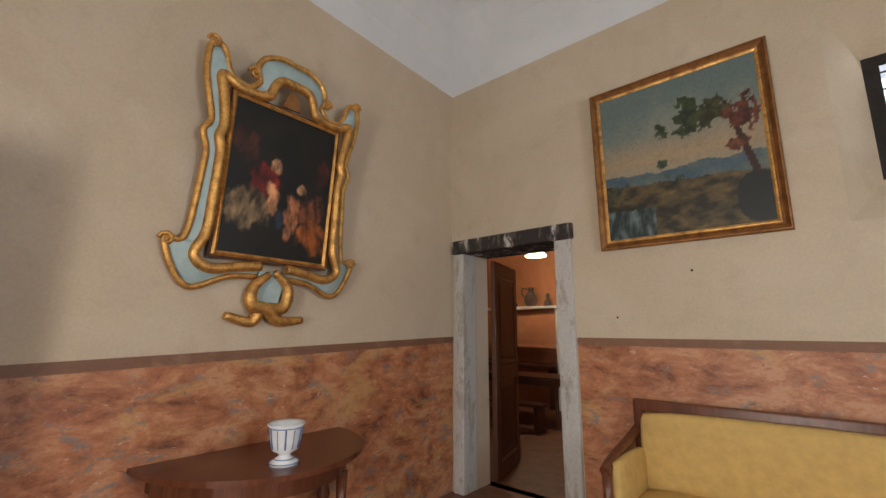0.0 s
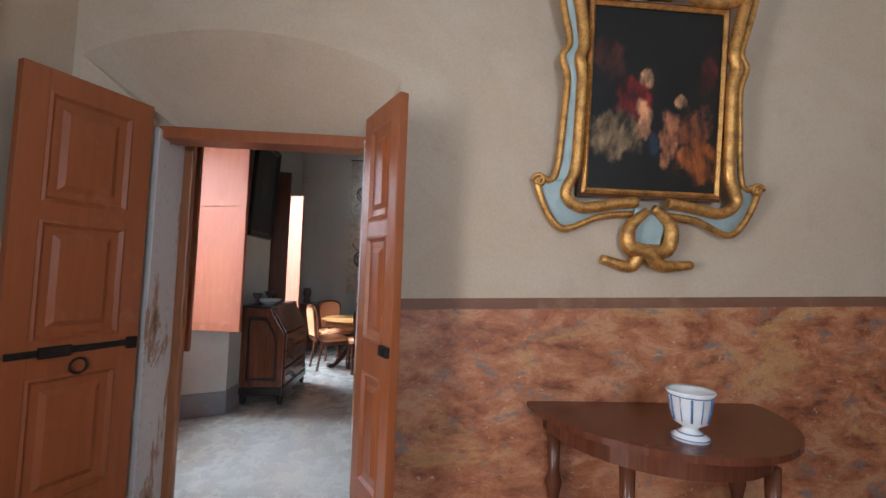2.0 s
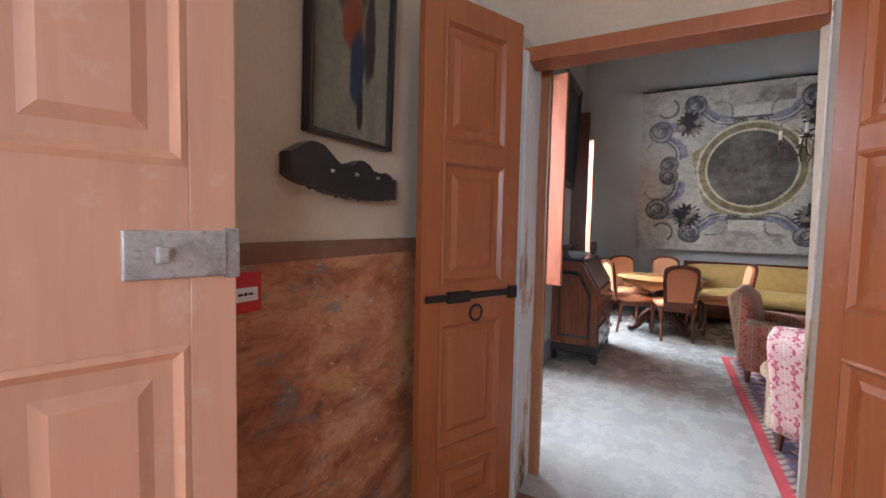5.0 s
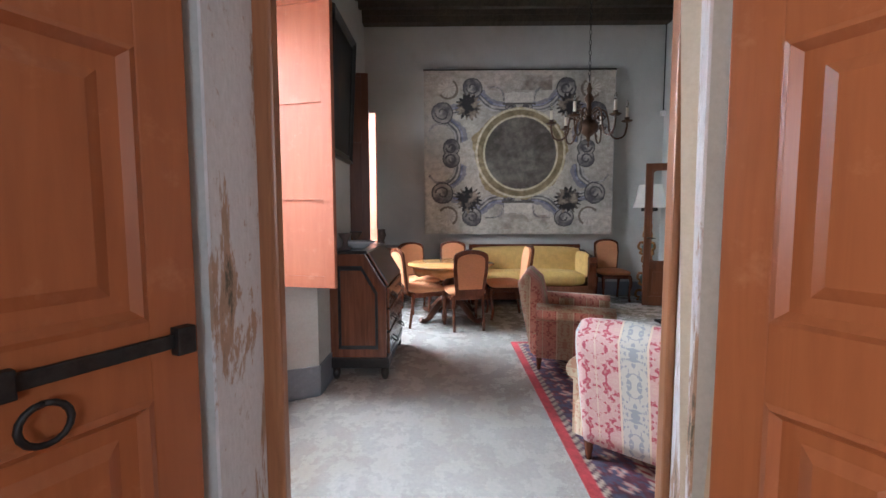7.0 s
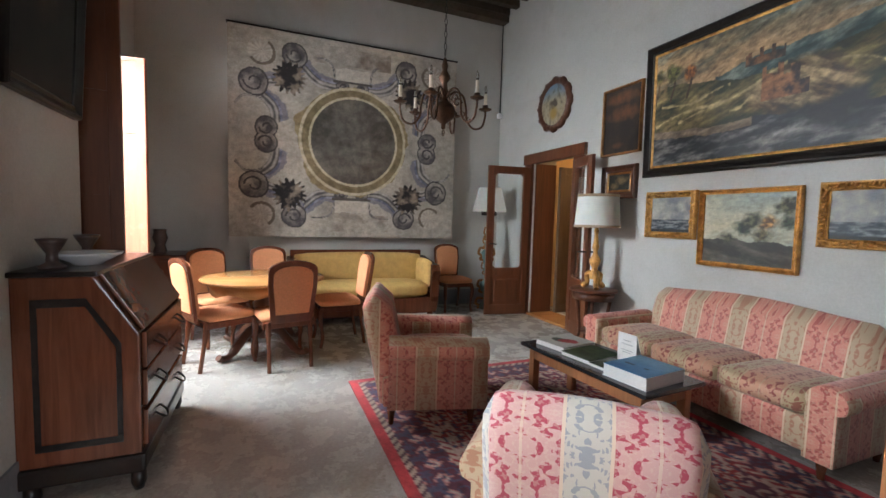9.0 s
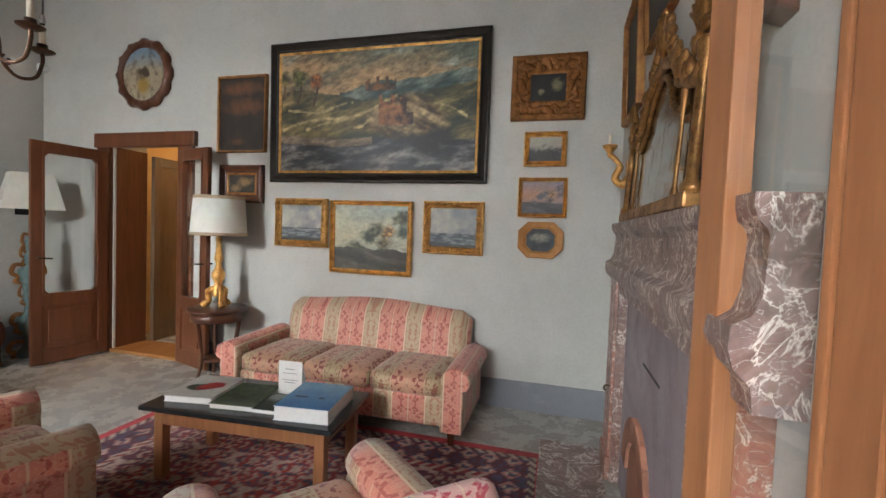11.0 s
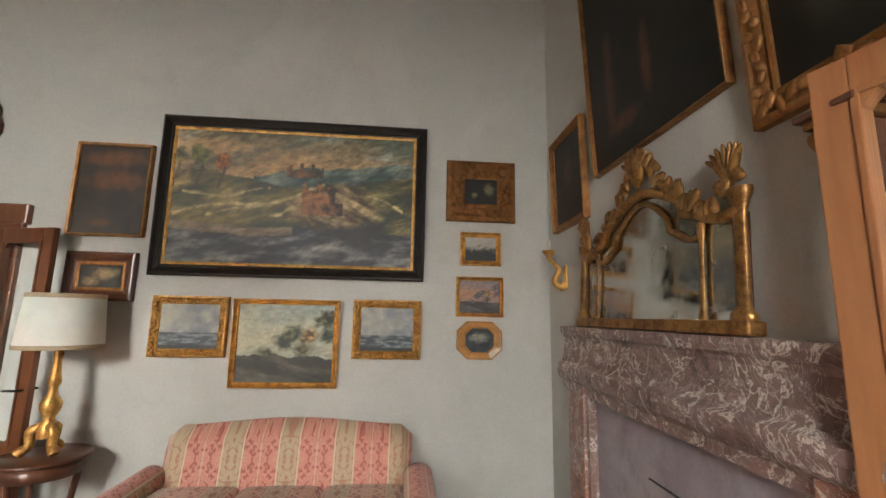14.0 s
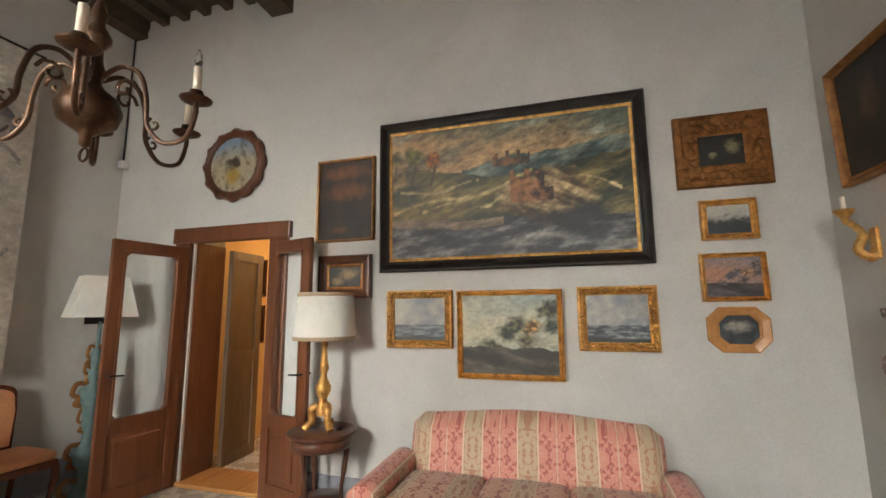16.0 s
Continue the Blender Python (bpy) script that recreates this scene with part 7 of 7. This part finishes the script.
def half_round(z0, z1, s, bevel=0.006):
    bm = bmesh.new()
    pts = [(0.03, -0.66 * s)] + [(x * s + 0.03 * (1 - s), y * s) for x, y in half] + [(0.03, 0.66 * s)]
    seen, clean = set(), []
    for p in pts:
        key = (round(p[0], 4), round(p[1], 4))
        if key not in seen:
            seen.add(key)
            clean.append(p)
    lo = [bm.verts.new((x, y, z0)) for x, y in clean]
    hi = [bm.verts.new((x, y, z1)) for x, y in clean]
    bm.faces.new(lo[::-1])
    bm.faces.new(hi)
    for i in range(len(clean)):
        j = (i + 1) % len(clean)
        bm.faces.new((lo[i], lo[j], hi[j], hi[i]))
    es = [e for e in bm.edges if abs(e.verts[0].co.z - e.verts[1].co.z) < 1e-6]
    bmesh.ops.bevel(bm, geom=es, offset=bevel, segments=2, affect='EDGES', profile=0.6)
    return bm


part("tabletop", half_round(0.80, 0.83, 1.0), MAHOGANY, co)
part("apron", half_round(0.69, 0.80, 0.86, 0.003), MAHOGANY, co)
for x, y in ((0.08, -0.52), (0.08, 0.52), (0.52, -0.34), (0.52, 0.34)):
    part("leg", lathe([(0, 0), (0.018, 0), (0.02, 0.05), (0.03, 0.35), (0.045, 0.42), (0.03, 0.48), (0.035, 0.69), (0, 0.69)], 10, pose(x, y, 0)), MAHOGANY, co)
cup = thing("footed_cup", pose(-2.08, 1.54, 0.83), "white and blue porcelain footed cup on the console", "cup")
R8 = [(0, 0), (0.075, 0), (0.078, 0.012), (0.05, 0.03), (0.03, 0.045), (0.034, 0.055), (0.068, 0.075), (0.078, 0.12), (0.088, 0.19), (0.1, 0.205), (0.098, 0.212), (0.084, 0.2), (0.07, 0.1), (0, 0.07)]
part("bowl", lathe(R8, 32), PORCELAIN, cup)
for k in range(12):
    a = math.radians(30 * k)
    part("stripe", tube([(0.0705 * math.cos(a), 0.0705 * math.sin(a), 0.085), (0.0795 * math.cos(a), 0.0795 * math.sin(a), 0.125), (0.0875 * math.cos(a), 0.0875 * math.sin(a), 0.185)], 0.005 if k % 2 else 0.0025, 6), BLUE_GLAZE, cup)
for r, z in ((0.0775, 0.012), (0.089, 0.19), (0.052, 0.03)):
    part("band", tube([(r * math.cos(a), r * math.sin(a), z) for a in (2 * math.pi * i / 32 for i in range(33))], 0.003, 6, False), BLUE_GLAZE, cup)

# ornate picture with scrolled frame
AQUA = plain("aqua_painted_wood", (0.36, 0.47, 0.47), 0.5, 0.14, 12)
hf = thing("framed_painting", pose(west_x(1.62) + 0.075, 1.635, 2.53, 5.0, 0, 90), "dark devotional painting in an aqua and gilt scrolled frame", "painting")
W, Hh = 0.76, 1.02
canvas("canvas", W, Hh, devotional, 150, 200, PAINT, hf, -0.05)
part("backing", boxes((-W / 2 - 0.04, W / 2 + 0.04, -0.045, -0.02, -Hh / 2 - 0.04, Hh / 2 + 0.04)), WALNUT, hf)
part("gilt_slip", moulded_frame(W - 0.01, Hh - 0.01, 0.03, [(0, 0.052), (0, 0.06), (0.5, 0.072), (1, 0.058), (1, 0.04)]), GILT, hf)
# the outline of the frame, half of it, from the foot to the crest
EDGE = [(0.10, -0.64), (0.3, -0.66), (0.5, -0.74), (0.6, -0.68), (0.68, -0.52), (0.67, -0.46), (0.6, -0.47), (0.565, -0.36), (0.545, -0.1), (0.535, 0.1), (0.57, 0.22), (0.53, 0.3), (0.565, 0.45), (0.6, 0.6), (0.6, 0.76), (0.55, 0.83), (0.5, 0.77), (0.45, 0.64), (0.33, 0.6), (0.25, 0.67), (0.28, 0.74), (0.24, 0.84), (0.12, 0.9), (0.0, 0.9)]
INNER = [(0.09, -0.575), (0.22, -0.59), (0.38, -0.62), (0.46, -0.6), (0.5, -0.55), (0.49, -0.5), (0.46, -0.44), (0.445, -0.36), (0.44, -0.15), (0.435, 0.1), (0.455, 0.2), (0.435, 0.28), (0.45, 0.4), (0.47, 0.5), (0.49, 0.58), (0.47, 0.6), (0.43, 0.58), (0.36, 0.555), (0.28, 0.555), (0.18, 0.58), (0.16, 0.63), (0.13, 0.7), (0.08, 0.73), (0.0, 0.73)]


EDGE = [(x * 0.95, min(z, 0.8) if x > 0.4 else z) for x, z in EDGE]


def spline(keys):
    return [(p.x, p.z) for p in curve_points([(x, 0, z) for x, z in keys], 4)]


eo, ei = spline(EDGE), spline(INNER)
for sg in (-1, 1):
    bm = bmesh.new()
    ra, rb, rc = [], [], []
    for (x0, z0), (x1, z1) in zip(eo, ei):
        ra.append(bm.verts.new((sg * x0, -0.03, z0)))
        rb.append(bm.verts.new((sg * (x0 * 0.55 + x1 * 0.45), -0.045, z0 * 0.55 + z1 * 0.45)))
        rc.append(bm.verts.new((sg * x1, -0.065, z1)))
    for i in range(len(ra) - 1):
        bm.faces.new((ra[i], ra[i + 1], rb[i + 1], rb[i]))
        bm.faces.new((rb[i], rb[i + 1], rc[i + 1], rc[i]))
    back = [bm.verts.new((v.co.x, -0.005, v.co.z)) for v in ra]
    for i in range(len(ra) - 1):
        bm.faces.new((ra[i], back[i], back[i + 1], ra[i + 1]))
    part("painted_ground", bm, AQUA, hf, "aqua painted frame ground", smooth=True)
    part("outer_rail", tube([(sg * x, -0.035, z) for x, z in eo], 0.02, 8), GILT, hf, "gilt outer scroll rail")
    part("inner_rail", tube([(sg * x, -0.07, z) for x, z in ei], 0.032, 8), GILT, hf, "gilt inner scroll rail")
    for cx, cz, r in ((0.55, 0.8, 0.04), (0.28, 0.71, 0.045), (0.645, -0.475, 0.04)):
        curl = [(sg * (cx + (r - r * i / 14) * math.cos(i * 0.8)), -0.045, cz + (r - r * i / 14) * math.sin(i * 0.8)) for i in range(13)]
        part("volute", tube(curl, 0.013, 7), GILT, hf)
for sg, keys in ((1, [(-0.02, -0.62), (-0.12, -0.72), (-0.11, -0.83), (0.0, -0.86), (0.08, -0.93), (0.26, -0.92)]), (-1, [(-0.02, -0.6), (-0.13, -0.7), (-0.11, -0.84), (0.04, -0.86), (0.1, -0.94), (0.27, -0.9)])):
    pts = [(sg * p.x, -0.05 - 0.012 * (sg > 0), p.z) for p in curve_points([(x, 0, z) for x, z in keys], 5)]
    part("pendant_scroll", tube(pts, [0.024 + 0.022 * math.sin(math.pi * i / (len(pts) - 1)) for i in range(len(pts))], 8), GILT, hf)
bm = prism([(-0.08, -0.6), (0.08, -0.6), (0.1, -0.72), (0.06, -0.9), (-0.06, -0.9), (-0.1, -0.72)], -0.04, -0.01, 0.01)
part("pendant_ground", bm, AQUA, hf)
bm = prism([(-0.07, 0.56), (0.07, 0.56), (0.03, 0.68), (-0.03, 0.68)], -0.06, -0.03, 0.008)
part("crest_plaque", bm, DULL_GILT, hf)

# landscape over the low doorway
picture(pose(-0.465, YN, 2.87, 0, 0, 0), 1.24, 1.36, 0.055, DULL_GILT, OGEE, park_landscape, 120, "park landscape with trees and waterfall in a gilt frame", lean=2.0, inner=GILT)
for x, z in ((-1.0, 1.65), (-0.45, 1.98)):
    tagged(part("wall_nail", lathe([(0, 0), (0.008, 0), (0.008, 0.012), (0, 0.014)], 8, pose(x, YN, z, 90, 0, 0)), IRON), "small dark nail in the plaster wall", "nail")

# game bird picture and scalloped coat rack
picture(pose(-1.83, -1.5, 2.2, 0, 0, 180), 0.43, 1.0, 0.016, EBONY, FLATF, game_birds, 60, "still life of hanging game birds in a thin dark frame", lean=1.5)
bm = bmesh.new()
top = []
for i in range(41):
    s = i / 40
    x = -0.27 + 0.54 * s
    lobes = sum(h * math.exp(-((s - c) / w) ** 2) for h, c, w in ((0.07, 0.2, 0.17), (0.055, 0.62, 0.12), (0.035, 0.88, 0.07)))
    top.append((x, lobes - 0.03 * s + 0.02))
bot = [(x, -0.025 - 0.04 * k / 40 - 0.03 * math.sin(math.pi * k / 40) - 0.008 * abs(math.sin(k * 0.35))) for k, (x, z) in enumerate(top)]
rk = thing("wall_bracket", pose(-1.8, -1.5, 1.585, 0, 0, 180), "dark scalloped wooden wall ornament below the picture", "ornament")
part("board", prism(top + bot[::-1], -0.05, 0.0, 0.01), EBONY, rk)
for x in (-0.1, 0.02, 0.14):
    part("stud", lathe([(0, 0), (0.007, 0), (0.004, 0.01), (0, 0.012)], 8, pose(x, -0.05, 0.0, 90, 0, 0)), STEEL, rk)

# red fire alarm call point
al = thing("fire_alarm_button", pose(-1.37, -1.5, 1.235, 0, 0, 180), "red fire alarm call point with white window", "alarm")
ALARM = plain("red_plastic", (0.5, 0.02, 0.025), 0.35, 0.05)
part("back_box", boxes((-0.05, 0.05, -0.045, 0.0, -0.05, 0.05), bevel=0.006), ALARM, al)
part("front", boxes((-0.054, 0.054, -0.062, -0.045, -0.054, 0.054), bevel=0.008), ALARM, al)
part("window", boxes((-0.038, 0.038, -0.066, -0.062, -0.022, 0.014), bevel=0.002), PAGES, al, "white press window")
part("marks", boxes((-0.022, -0.008, -0.0675, -0.066, -0.006, 0.0), (0.008, 0.022, -0.0675, -0.066, -0.006, 0.0), (-0.004, 0.004, -0.0675, -0.066, -0.007, 0.001)), EBONY, al, "black arrows and dot")

# ochre settee
se = thing("settee", pose(0.05, 3.3, 0), "mahogany framed settee in ochre cloth against the painted dado", "sofa")
part("back_frame", boxes((-0.95, 0.95, 0.3, 0.36, 0.98, 1.06), (-0.95, -0.88, 0.3, 0.36, 0.1, 0.98), (0.88, 0.95, 0.3, 0.36, 0.1, 0.98), bevel=0.01), MAHOGANY, se)
part("backrest", cushion(-0.88, 0.88, 0.22, 0.34, 0.46, 0.985, 0.04, 0.02), OCHRE_CLOTH, se)
part("seat_cushion", cushion(-0.86, 0.86, -0.3, 0.24, 0.36, 0.52, 0.06, 0.03), OCHRE_CLOTH, se)
part("seat_rail", boxes((-0.93, 0.93, -0.3, 0.33, 0.26, 0.37), bevel=0.012), MAHOGANY, se)
for sg in (-1, 1):
    part("arm", tube(curve_points([(sg * 0.93, 0.33, 0.86), (sg * 0.95, 0.1, 0.79), (sg * 0.95, -0.18, 0.74), (sg * 0.95, -0.3, 0.7)], 5), 0.033, 8), MAHOGANY, se)
    part("arm_post", tube([(sg * 0.95, -0.27, 0.3), (sg * 0.95, -0.27, 0.71)], 0.03, 8), MAHOGANY, se)
    part("arm_pad", cushion(sg * 0.9 - 0.035, sg * 0.9 + 0.035, -0.25, 0.28, 0.44, 0.75, 0.025, 0.01, 4), OCHRE_CLOTH, se)
    for y in (-0.26, 0.3):
        part("leg", lathe([(0, 0), (0.02, 0), (0.034, 0.27), (0, 0.27)], 10, pose(sg * 0.88, y, 0)), MAHOGANY, se)

# pictures in the corridor
for z in (1.38, 1.96):
    picture(pose(-8.4, 4.27, z, 0, 0, 90), 0.34, 0.48, 0.035, WALNUT, OGEE, gloom(40 + z, (0.05, 0.03, 0.015), (0.25, 0.14, 0.06), ((0.5, 0.5, 0.3, 0.25),)), 24, "small dark framed picture on the corridor wall", group="corridor pictures")
